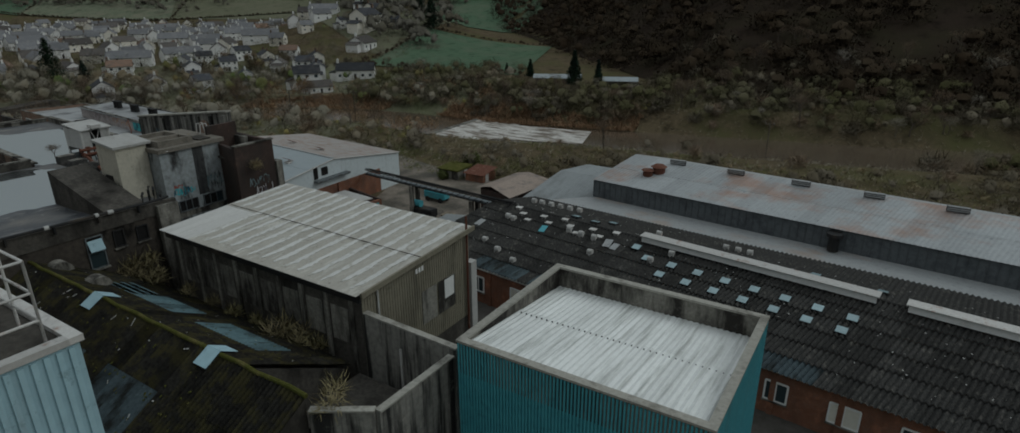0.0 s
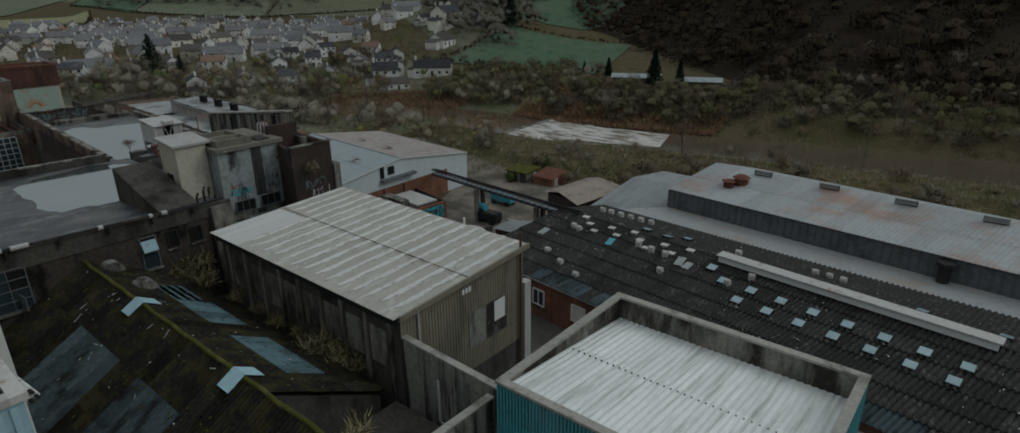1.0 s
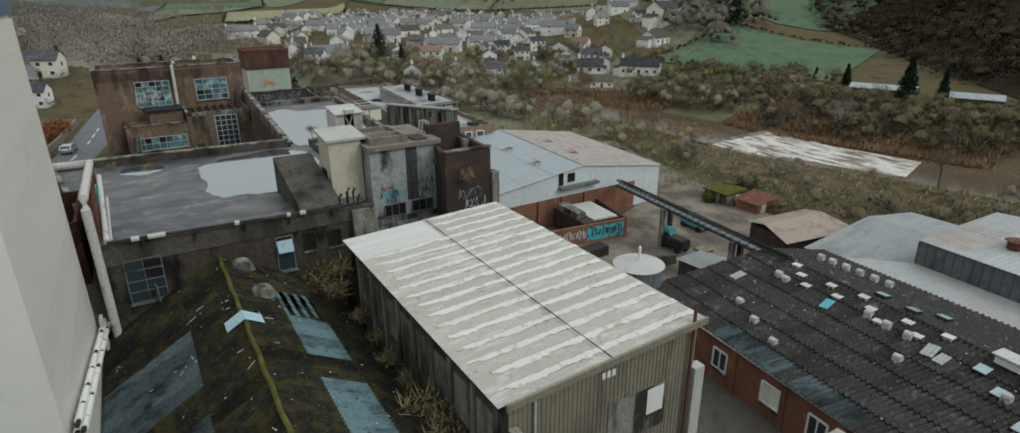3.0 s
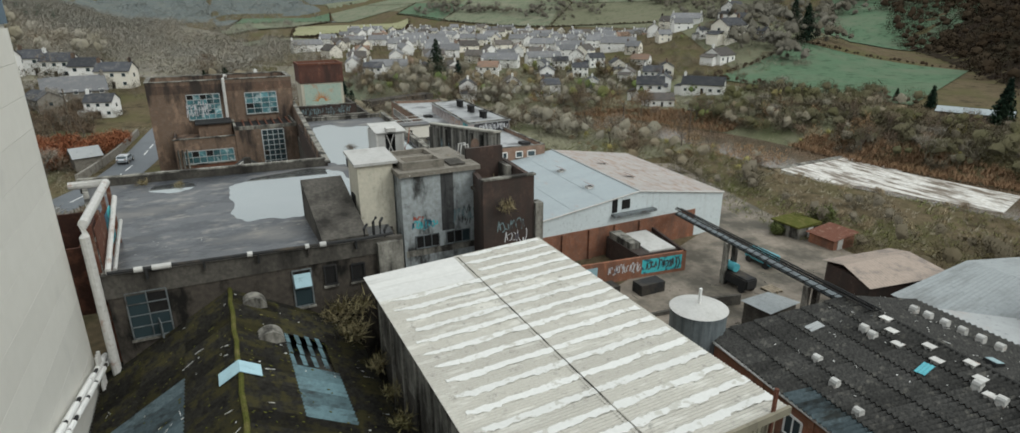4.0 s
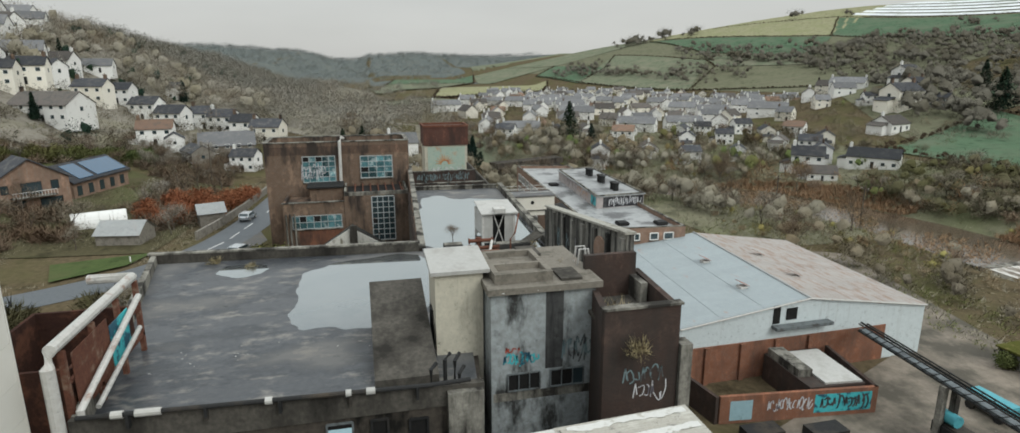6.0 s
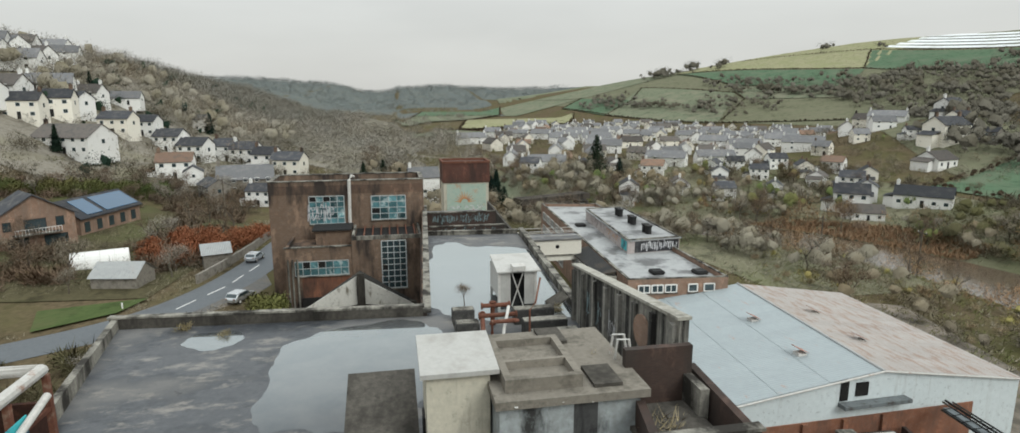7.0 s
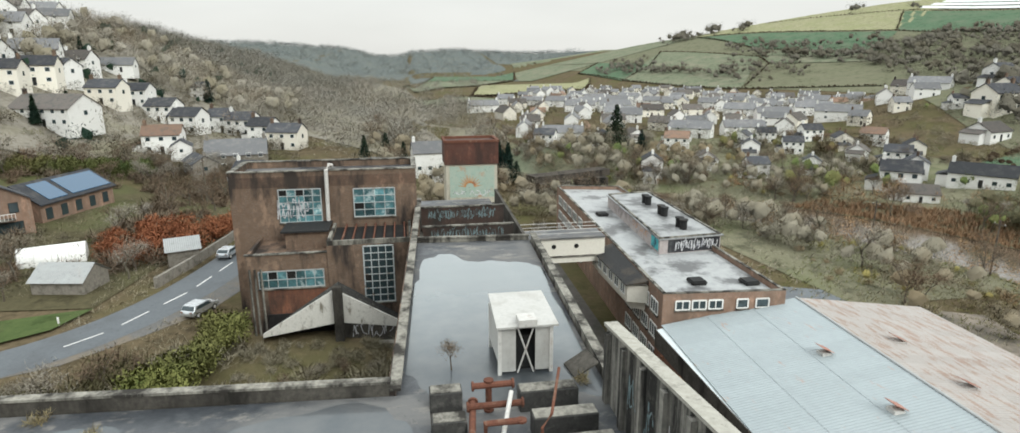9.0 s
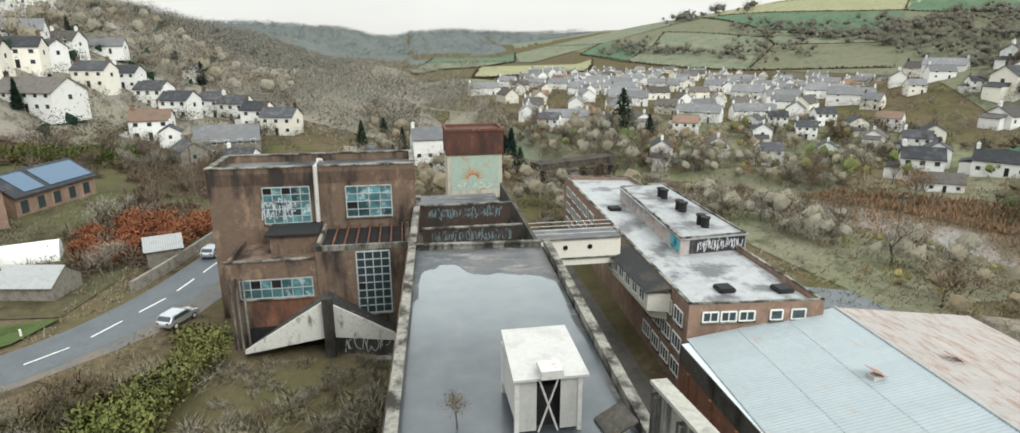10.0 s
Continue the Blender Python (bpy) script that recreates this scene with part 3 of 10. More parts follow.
def scrawl(parent, name, p, q, u0, u1, z0, z1, material, seed, thick=0.09, strokes=14, out=0.012):
    """Illegible paint strokes on a wall line: plain bars and curves."""
    rng = random.Random(seed)
    d = Vector((q[0] - p[0], q[1] - p[1], 0)).normalized()
    n = Vector((d.y, -d.x, 0))
    o = Vector((p[0], p[1], 0))
    bm = bmesh.new()
    thick *= 0.7
    for k in range(int(strokes * 0.8)):
        w = (u1 - u0) / int(strokes * 0.8)
        c = Vector((u0 + w * (k + 0.5), (z0 + z1) / 2 + rng.uniform(-0.1, 0.1) * (z1 - z0)))
        ru, rz = w * rng.uniform(0.4, 0.75), (z1 - z0) * rng.uniform(0.3, 0.5)
        t0, span, lean = rng.uniform(0, 6.28), rng.uniform(3.0, 6.0), rng.uniform(-0.3, 0.3)
        pts = []
        for i in range(8):
            t = t0 + span * i / 7
            y = rz * math.sin(t) * (1 + 0.3 * math.sin(2 * t + k))
            pts.append(c + Vector((ru * math.cos(t) + lean * y, y)))
        if k % 3 == 0:
            pts = [c + Vector((-ru * 0.3, -rz)), c + Vector((ru * 0.2, rz)), c + Vector((ru * 0.7, -rz * 0.6))]
        for s, e in zip(pts, pts[1:]):
            g = (e - s).normalized()
            h = Vector((-g.y, g.x)) * thick / 2
            quad = [s - h, e - h, e + h, s + h]
            bm.faces.new([bm.verts.new(o + d * v.x + Vector((0, 0, v.y)) + n * (out + 0.0007 * k)) for v in quad])
    return part(name, bm, material, parent)


# ---- terrain ----
RIVER_LINE = [(-330, 40), (-255, 52), (-212, 72), (-192, 104), (-165, 126), (-132, 139), (-100, 138), (-60, 148), (0, 163), (90, 190), (220, 240)]
ROAD_LINE = [(-60, -82), (-82, -52), (-96, -29), (-103, -17), (-107.5, -9.0), (-113, -4.4), (-124, 0.2), (-140, 3.4), (-165, 6), (-200, 10), (-235, 18)]


def seg_dist(x, y, line):
    """Distance from the points (x, y) to a polyline."""
    best = np.full(np.shape(x), 1e9)
    for (ax, ay), (bx, by) in zip(line, line[1:]):
        dx, dy = bx - ax, by - ay
        t = np.clip(((x - ax) * dx + (y - ay) * dy) / (dx * dx + dy * dy), 0, 1)
        best = np.minimum(best, np.hypot(x - ax - t * dx, y - ay - t * dy))
    return best


def smooth(v, a, b):
    t = np.clip((v - a) / (b - a), 0, 1)
    return t * t * (3 - 2 * t)


def land_height(x, y):
    """The height of the ground."""
    x, y = np.asarray(x, float), np.asarray(y, float)
    yard = -8.5
    z = -2.6 + (yard + 2.6) * smooth(y, 20 + 0.02 * np.maximum(0, -x - 120), 42)
    z = z + smooth(-x, 170, 420) * 2.0
    # wooded side above the road
    up = np.maximum(0, -y - 20 + 6 * np.sin(x * 0.013))
    z = z + (0.12 * np.minimum(up, 40) + 0.50 * np.clip(up - 40, 0, 80) + 0.02 * np.maximum(0, up - 120)) * smooth(-x, 80, 190) * (1 - 0.34 * smooth(-x, 420, 900))
    # far bank: a wooded bluff and the hill of fields
    bluff = np.minimum(0.42 * np.maximum(0, y - 205 - 1.04 * np.maximum(0, -x - 60)), 46 + 4 * np.sin(x * 0.03))
    fields = np.minimum(0.23 * np.maximum(0, y - 330 - 0.25 * (x + 600) + 12 * np.sin(x * 0.012)), 112 - 60 * smooth(-x, 820, 1250)) * (1 - 0.9 * smooth(-x, 1130, 1500))
    fields = fields + 20 * np.exp(-((x + 290) ** 2 + (y - 300) ** 2) / 4050)
    z = z + np.maximum(bluff, fields) * smooth(y, 120, 200)
    # far ridge that closes the valley
    r = np.hypot(x, y - 40)
    z = z + 55 * smooth(r, 1050, 2200) * (0.9 + 0.1 * np.sin(np.arctan2(y, x) * 23)) * (1 - smooth(y, 250, 420) * smooth(x, -1500, -1200))
    # the far bank and the village lie a little higher
    z = z + 3.0 * np.maximum(smooth(y, 150, 180), smooth(-x, 215, 250) * smooth(y, 40, 75))
    # river bed
    d = seg_dist(x, y, RIVER_LINE)
    bed = -12.2
    z = np.where(d < 22, z + (bed - z) * (1 - smooth(d, 7, 22)), z)
    # road
    d = seg_dist(x, y, ROAD_LINE)
    z = np.where(d < 12, z + (-2.6 - z) * (1 - smooth(d, 5, 12)), z)
    return z


def ground_z(x, y):
    return float(land_height(x, y))


def grid_mesh(name, xs, ys, material, lift=0.0, keep=None):
    """A sheet over the ground."""
    X, Y = np.meshgrid(xs, ys, indexing="ij")
    Z = land_height(X, Y) + lift
    k = len(ys)
    verts = np.stack([X.ravel(), Y.ravel(), Z.ravel()], 1).tolist()
    faces = [(i * k + j, (i + 1) * k + j, (i + 1) * k + j + 1, i * k + j + 1) for i in range(len(xs) - 1) for j in range(k - 1)]
    me = bpy.data.meshes.new(name)
    me.from_pydata(verts, [], faces)
    me.polygons.foreach_set("use_smooth", [True] * len(faces))
    me.materials.append(material)
    return new(name, me)


def steps(*spans):
    out = []
    for a, b, s in spans:
        out += list(np.arange(a, b, s))
    return np.array(out + [spans[-1][1]])


ground = grid_mesh("ground", steps((-4200, -1000, 80), (-1000, -260, 12), (-260, 60, 3), (60, 600, 30)), steps((-1500, -300, 50), (-300, -70, 8), (-70, 240, 3), (240, 700, 10), (700, 2600, 60)), GROUND)
tagged(ground, "rough winter grass and scrub valley ground", "ground", kind="structure")


def ribbon(name, line, left, right, material, lift, step=2.0, z=None):
    """A strip that follows a polyline, draped on the ground."""
    pts = [Vector(p) for p in line]
    out = []
    for a, b in zip(pts, pts[1:]):
        k = max(1, int((b - a).length / step))
        out += [a.lerp(b, i / k) for i in range(k)]
    out.append(pts[-1])
    for _ in range(10):
        out = [out[0]] + [(a + b * 2 + c) / 4 for a, b, c in zip(out, out[1:], out[2:])] + [out[-1]]
    verts, faces = [], []
    for i, p in enumerate(out):
        d = (out[min(i + 1, len(out) - 1)] - out[max(i - 1, 0)]).normalized()
        n = Vector((-d.y, d.x))
        for s in (-right, left):
            q = p + n * s
            verts.append((q.x, q.y, (ground_z(p.x, p.y) if z is None else z) + lift))
    faces = [(2 * i, 2 * i + 2, 2 * i + 3, 2 * i + 1) for i in range(len(out) - 1)]
    me = bpy.data.meshes.new(name)
    me.from_pydata(verts, [], faces)
    me.materials.append(material)
    return new(name, me)


tagged(ribbon("road", ROAD_LINE, 3.3, 3.3, TARMAC, 0.06), "two-lane grey tarmac road with white centre dashes", "road", kind="structure")
tagged(ribbon("river", RIVER_LINE, 11, 11, RIVER, 0, 4, -11.0), "shallow brown river water", "river", kind="structure")

# centre dashes, 4 m long with gaps of 2 m
road_pts = [Vector(p) for p in ROAD_LINE]
marks = thing("road_marking", -112, -2.2, -2.5, "white dashed centre line painted on the tarmac road", "road marking", kind="structure")
run = 0.0
for a, b in zip(road_pts, road_pts[1:]):
    dv = (b - a)
    ln, dv = dv.length, dv.normalized()
    s = (-run) % 6.0
    while s + 4 < ln:
        p, q = a + dv * s, a + dv * (s + 3.8)
        nn = Vector((-dv.y, dv.x)) * 0.09
        bm = bmesh.new()
        bm.faces.new([bm.verts.new((*v, ground_z(*p) + 0.085)) for v in (p - nn, q - nn, q + nn, p + nn)])
        part("dash", bm, WHITE_PAINT, marks)
        s += 6.0
    run += ln

bm = bmesh.new()
prism(bm, [(-103.5, -10.0), (-105.5, -5.6), (-110.8, -0.6), (-117.5, 4.6), (-123.5, 6.4), (-130, 4.4), (-124, 2.0), (-115, -1.8), (-108.5, -6.6)], -3.0, -2.56)
tagged(part("layby", bm, LAYBY), "worn grey-brown tarmac lay-by beside the road", "pavement", kind="structure")

# the yard by the river and the lane beside it
bm = bmesh.new()
prism(bm, [(-40, 47), (-44, 84), (-58, 92), (-80, 96), (-112, 104), (-116, 96), (-100, 88), (-78, 82), (-64, 50), (-52, 40)], -8.7, -8.42)
tagged(part("yard", bm, YARD_CONCRETE), "worn pale concrete works yard with puddles and dirt", "yard", kind="structure")
bm = bmesh.new()
prism(bm, [(-60, 39.5), (-160, 40), (-160, 53), (-97, 51), (-66, 46)], -8.7, -8.41)
tagged(part("alley", bm, LANE), "narrow mossy concrete alley between the mill walls", "alley", kind="structure")
bm = bmesh.new()
prism(bm, [(-106, 78), (-118, 72), (-130, 76), (-124, 90), (-112, 92)], -8.7, -8.40)
tagged(part("pavement", bm, TARMAC), "dark tarmac apron behind the shed", "pavement", kind="structure")
bm = bmesh.new()
prism(bm, [(-20, 36), (20, 32), (20, 50), (-48, 56), (-50, 40)], -8.7, -8.43)
tagged(part("lane", bm, LANE), "shaded concrete passage between the buildings", "lane", kind="structure")

# weir
weir = thing("weir", -96, 137, -11, "river weir with broken white water", "weir", kind="structure")
bm = bmesh.new()
prism(bm, [(-105, 126), (-106, 150), (-104.5, 150), (-103.5, 126)], -12, -10.3)
part("sill", bm, CONCRETE, weir)
bm = bmesh.new()
prism(bm, [(-103.6, 126.5), (-104.6, 149.5), (-92, 152), (-88, 127)], -11.4, [-10.4, -10.4, -10.9, -10.9])
part("foam", bm, FOAM, weir)
bm = bmesh.new()
prism(bm, [(-92, 131), (-92, 150), (-70, 153), (-66, 139)], -11.4, -10.93)
part("rapids", bm, FOAM, weir)


STREAK = worn("black_water_stain", (0.05, 0.05, 0.05), (0.08, 0.08, 0.078), (0.025, 0.025, 0.025), rough=0.9, spec=0.1, grain=2, big=0.9, cut=(0.45, 0.6), streak=(1.5, 1.5, 0.2))
GRAFFITI_RED = worn("red_spray_paint", (0.34, 0.06, 0.04), (0.26, 0.08, 0.06), (0.2, 0.2, 0.2), rough=0.7, grain=3, big=1.5, cut=(0.5, 0.55))


# ---- the mill: flat-roofed front block ----
def edge_z(y):
    """Height of the block's front roof edge, which falls towards the stair tower."""
    return 9.75 - 0.026 * (y - 9.3)


block = thing("flat_roofed_mill_block", -64, 16, -4, "blackened render mill block with a wet felt flat roof", "mill building")
bm = bmesh.new()
prism(bm, [(-50.4, 9.3), (-50.4, 26.6), (-60.0, 28.0), (-75.2, 28.0), (-75.4, 25.8), (-77.0, 4.7)], -5, 8.3)
part("wall", bm, BLOCK_RENDER, block)
bm = bmesh.new()
prism(bm, [(-57.0, 8.2), (-57.0, 27.2), (-62.0, 27.8), (-75.1, 27.9), (-75.2, 25.8), (-76.6, 5.0)], 8.354, 8.5)
prism(bm, [(-50.6, 9.5), (-50.6, 26.5), (-57.0, 27.2), (-57.0, 8.2)], 8.354, [8.9, 8.6, 8.5, 8.5])
part("roof", bm, FELT, block, "wet grey roofing felt with silt")
bm = bmesh.new()
wall(bm, (-76.8, 4.5), (-75.2, 25.9), 8.0, 9.2, 0.42)
part("parapet", bm, DARK_RENDER, block)
bm = bmesh.new()
wall(bm, (-76.74, 4.4), (-75.14, 26.0), 9.204, 9.34, 0.54)
part("coping", bm, CONCRETE, block)
bm = bmesh.new()
wall(bm, (-50.6, 9.2), (-77.1, 4.6), 8.0, 9.75, -0.4, 9.15)
part("parapet", bm, CONCRETE, block)
bm = bmesh.new()
wall(bm, (-50.3, 9.2), (-50.3, 26.7), 8.3, edge_z(9.2), 0.4, edge_z(26.7))
part("kerb", bm, DARK_RENDER, block)
bm = bmesh.new()
wall(bm, (-50.396, 9.9), (-50.396, 21.4), 8.55, 9.3, -0.05, 9.05)
part("brick_band", bm, DARK_BRICK, block, "exposed brown brick band below the roof edge")
bm = bmesh.new()
tube(bm, [(-50.1, 9.6, edge_z(9.6) + 0.22), (-50.1, 24.0, edge_z(24) + 0.22), (-50.1, 26.0, edge_z(26) + 0.34)], 0.11)
part("pipe", bm, DARK_STEEL, block, "black service pipe along the roof edge")
for y in (11.5, 14.5, 17.5, 20.5, 23.5):
    part("pipe_bracket", boxes((-50.25, -49.95, y - 0.06, y + 0.06, edge_z(y) - 0.4, edge_z(y) + 0.2)), DARK_STEEL, block)
for y, w in ((10.9, 0.45), (11.8, 1.0), (16.9, 0.3), (20.3, 0.25), (21.2, 0.4)):
    bm = bmesh.new()
    tube(bm, [(-50.1, y, edge_z(y) + 0.22), (-50.1, y + w, edge_z(y + w) + 0.22)], 0.17, 9)
    part("pipe_lagging", bm, DULL_WHITE, block, "torn white pipe lagging")
P, Q = (-50.4, 9.3), (-50.4, 26.6)
window(block, P, Q, 0.85, 2.95, 5.5, 8.45, 2, 4, WIN_GREY, GLASS_DARK, 0.05, missing=0.3)
window(block, P, Q, 10.05, 11.2, 5.5, 8.05, 1, 2, WIN_GREY, GLASS_DARK, 0.06, missing=0.5)
bm = bmesh.new()
hexa(bm, [(-50.35, 19.4, 7.75), (-49.95, 19.4, 6.95), (-49.95, 20.45, 6.95), (-50.35, 20.45, 7.75), (-50.3, 19.4, 7.8), (-49.9, 19.4, 7.0), (-49.9, 20.45, 7.0), (-50.3, 20.45, 7.8)])
part("tilted_sash", bm, CLAD_PALE, block, "tilted pale blue window sash")
bm = bmesh.new()
hexa(bm, [(-50.35, 11.55, 6.6), (-49.7, 11.7, 6.5), (-49.7, 11.7, 5.5), (-50.35, 11.55, 5.5), (-50.35, 11.61, 6.6), (-49.7, 11.76, 6.5), (-49.7, 11.76, 5.5), (-50.35, 11.61, 5.5)])
part("open_casement", bm, WIN_GREY, block, "casement hanging open")
window(block, P, Q, 12.05, 12.8, 6.65, 8.0, 1, 1, DARK_STEEL, GLASS_DARK, 0.07, missing=1)
window(block, P, Q, 13.8, 14.65, 6.6, 7.8, 1, 1, DARK_STEEL, GLASS_DARK, 0.07, missing=1)
part("pier", boxes((-50.6, -49.9, 24.9, 26.6, -5, 9.1)), CONCRETE, block, "pale concrete pier")
bm = bmesh.new()
prism(bm, [(-51.6, 21.6), (-51.6, 24.7), (-60.0, 24.7), (-60.0, 21.6)], 8.502, [9.3, 9.3, 11.4, 11.4])
part("ramp_slab", bm, DARK_RENDER, block, "dark sloping concrete slab on the roof")
bm = bmesh.new()
for k, (x, y, h) in enumerate(((-50.6, 24.2, 0.9), (-50.9, 24.9, 1.2), (-50.4, 25.5, 0.7), (-51.2, 25.4, 1.0))):
    tube(bm, [(x, y, 8.9), (x + 0.05 * k, y, 9.2 + h), (x - 0.4, y + 0.3, 9.3 + h)], 0.1, 8)
part("pipe_stub", bm, DARK_STEEL, block, "tangle of black pipe stubs at the roof edge")


def puddle(plan, z, seed):
    """Standing water with an uneven shore."""
    rng = random.Random(seed)
    pts = [Vector(p) for p in plan]
    for _ in range(4):
        nxt = []
        for a, b in zip(pts, pts[1:] + pts[:1]):
            nxt += [a.lerp(b, 0.25), a.lerp(b, 0.75)]
        pts = nxt
    c = sum(pts, Vector((0, 0))) / len(pts)
    w = [rng.uniform(0, 6.28) for _ in range(3)]
    pts = [c.lerp(p, 1 + 0.05 * math.sin(5 * t + w[0]) + 0.025 * math.sin(11 * t + w[1]) + 0.01 * math.sin(23 * t + w[2]) + rng.uniform(-0.008, 0.008)) for t, p in ((2 * math.pi * i / len(pts), p) for i, p in enumerate(pts))]
    bm = bmesh.new()
    bm.faces.new([bm.verts.new((p.x, p.y, z)) for p in pts])
    bmesh.ops.recalc_face_normals(bm, faces=bm.faces)
    if bm.faces[:][0].normal.z < 0:
        bmesh.ops.reverse_faces(bm, faces=bm.faces)
    return tagged(part("puddle", bm, PUDDLE), "still rainwater pooled on the felt roof", "puddle", kind="stuff")


puddle([(-74.0, 17.5), (-74.6, 27.4), (-68, 27), (-60.6, 25.5), (-59.6, 19.3), (-61.6, 16.4), (-69, 16.6)], 8.508, 1)
puddle([(-72.5, 10), (-71, 13), (-74.5, 14.5), (-75, 10.5)], 8.508, 2)

# white plant box on the roof
cabin = thing("rooftop_plant_box", -56.3, 26.3, 8.5, "cream rendered rooftop box with a pale metal lid", "rooftop box")
part("wall", boxes((-58.2, -55.1, 25.0, 27.6, 6.0, 13.25)), PALE_CONCRETE, cabin)
bm = bmesh.new()
prism(bm, [(-54.85, 24.75), (-54.85, 27.95), (-58.4, 27.95), (-58.4, 24.75)], [13.2, 13.2, 13.5, 13.5], [13.4, 13.4, 13.72, 13.72])
part("lid", bm, DULL_WHITE, cabin, "pale sheet-metal lid")
part("door", boxes((-57.4, -56.4, 24.9, 25.0, 8.6, 10.7)), DARK_STEEL, cabin)

# stair tower
stair = thing("concrete_stair_tower", -56, 30.6, 5, "blue-grey rendered stair tower with black streaks", "tower")
part("wall", boxes((-60, -53.5, 27.7, 33.5, -2, 12.45)), BLUE_CONCRETE, stair)
part("roof", boxes((-60.1, -53.2, 27.5, 33.8, 12.454, 12.8)), SLAB, stair, "mossy concrete roof slab")
S0, S1 = (-53.5, 27.7), (-53.5, 33.5)
for u0, u1 in ((0.9, 2.7), (3.3, 5.2)):
    window(stair, S0, S1, u0, u1, 6.8, 7.8, 3, 1, WIN_GREY, GLASS_DARK, 0.045, sill=False, missing=0.6)
part("water_stain", boxes((-53.498, -53.49, 30.7, 31.7, 7.9, 12.4)), STREAK, stair)
part("plinth_band", boxes((-53.498, -53.486, 27.8, 33.4, 6.2, 6.7)), CONCRETE, stair)
scrawl(stair, "graffiti", S0, S1, 0.6, 2.6, 8.3, 9.0, GRAFFITI_BLUE, 51, 0.14, 12)
scrawl(stair, "graffiti", S0, S1, 0.7, 1.6, 9.0, 9.35, GRAFFITI_RED, 52, 0.12, 6)
scrawl(stair, "graffiti", S0, S1, 3.9, 5.6, 8.2, 9.6, GRAFFITI_FADED, 53, 0.12, 10)
for r in ((-58.2, -53.9, 28.0, 31.2, 12.804, 13.0), (-58.2, -57.9, 28.0, 31.2, 13.0, 13.35), (-54.2, -53.9, 28.0, 31.2, 13.0, 13.35), (-57.9, -54.2, 28.0, 28.3, 13.0, 13.35), (-57.9, -54.2, 30.9, 31.2, 13.0, 13.35), (-55.8, -55.6, 28.3, 30.9, 13.0, 13.35)):
    part("hatch_kerb", boxes(r), SLAB, stair)
for x, y in ((-59.2, 31.2), (-54.6, 32.2)):
    part("hatch", boxes((x - 0.9, x + 0.9, y - 0.6, y + 0.6, 12.804, 12.95)), DARK_RENDER, stair)
bm = bmesh.new()
tube(bm, [(-56.8, 33.4, 12.8), (-56.8, 33.5, 13.7), (-56.5, 33.9, 13.8), (-56.5, 34.2, 12.2)], 0.06)
tube(bm, [(-56.2, 33.4, 12.8), (-56.2, 33.5, 13.7), (-55.9, 33.9, 13.8), (-55.9, 34.2, 12.2)], 0.06)
part("ladder_hoop", bm, STEEL, stair)

# open-topped brick shaft
shaft = thing("open_brick_shaft", -50.6, 34.8, 5, "dark brick shaft open to the sky with weeds", "tower")
SH0, SH1 = (-50.2, 32.7), (-50.2, 36.8)
bm = bmesh.new()
wall(bm, SH0, SH1, -3, 12.35, 0.35)
part("front_wall", bm, DARK_BRICK, shaft)
bm = bmesh.new()
wall(bm, (-50.55, 36.45), (-56.2, 36.9), -3, 12.3, -0.35)
part("side_wall", bm, DARK_BRICK, shaft)
bm = bmesh.new()
wall(bm, (-50.55, 32.7), (-53.48, 33.3), -3, 12.2, -0.35)
part("side_wall", bm, DARK_BRICK, shaft)
bm = bmesh.new()
wall(bm, (-55.2, 33.5), (-55.2, 36.6), -3, 13.6, 0.35)
part("back_wall", bm, DARK_BRICK, shaft)
bm = bmesh.new()
wall(bm, (-50.1, 32.6), (-50.1, 36.9), 12.354, 12.48, 0.5)
part("coping", bm, CONCRETE, shaft)
part("floor", boxes((-55.1, -50.6, 33.1, 36.4, 10.9, 11.1)), DARK_RENDER, shaft)
part("corner_pier", boxes((-50.9, -50.0, 36.85, 37.5, -3, 10.2)), CONCRETE, shaft, "grey concrete corner pier")
scrawl(shaft, "graffiti", SH0, SH1, 1.0, 3.3, 8.3, 9.2, GRAFFITI_FADED, 5, 0.11, 9)
scrawl(shaft, "graffiti", SH0, SH1, 1.6, 3.5, 7.3, 8.3, GRAFFITI_WHITE, 6, 0.08, 8)

# tall concrete wall with pilasters and a round opening
CW0, CW1 = (-56.2, 36.9), (-74.0, 37.4)
cwall = thing("pilastered_concrete_wall", -65, 37, -8, "tall stained concrete wall with pilasters", "wall")
bm = bmesh.new()
wall(bm, CW0, CW1, -8.5, 14.4, 0.45, 12.1)
part("wall", bm, WALL_CONCRETE, cwall)
bm = bmesh.new()
hexa(bm, [(x, y + dy, z + dz) for dz in (0.004, 0.16) for (x, y, z), dy in (((CW0[0] + 0.1, CW0[1], 14.4), -0.62), ((CW1[0], CW1[1], 12.1), -0.62), ((CW1[0], CW1[1], 12.1), 0.08), ((CW0[0] + 0.1, CW0[1], 14.4), 0.08))])
bmesh.ops.recalc_face_normals(bm, faces=bm.faces)
part("coping", bm, COPING, cwall)
for k in range(8):
    bm = bmesh.new()
    on_wall(bm, CW1, CW0, 0.4 + 2.4 * k, 0.8 + 2.4 * k, -1, 11.9 + 0.31 * k, 0.45, 0.7)
    part("pilaster", bm, WALL_CONCRETE, cwall)
bm = bmesh.new()
drum(bm, 0, 0, 0.0, 0.12, 0.88, 0.88, 28)
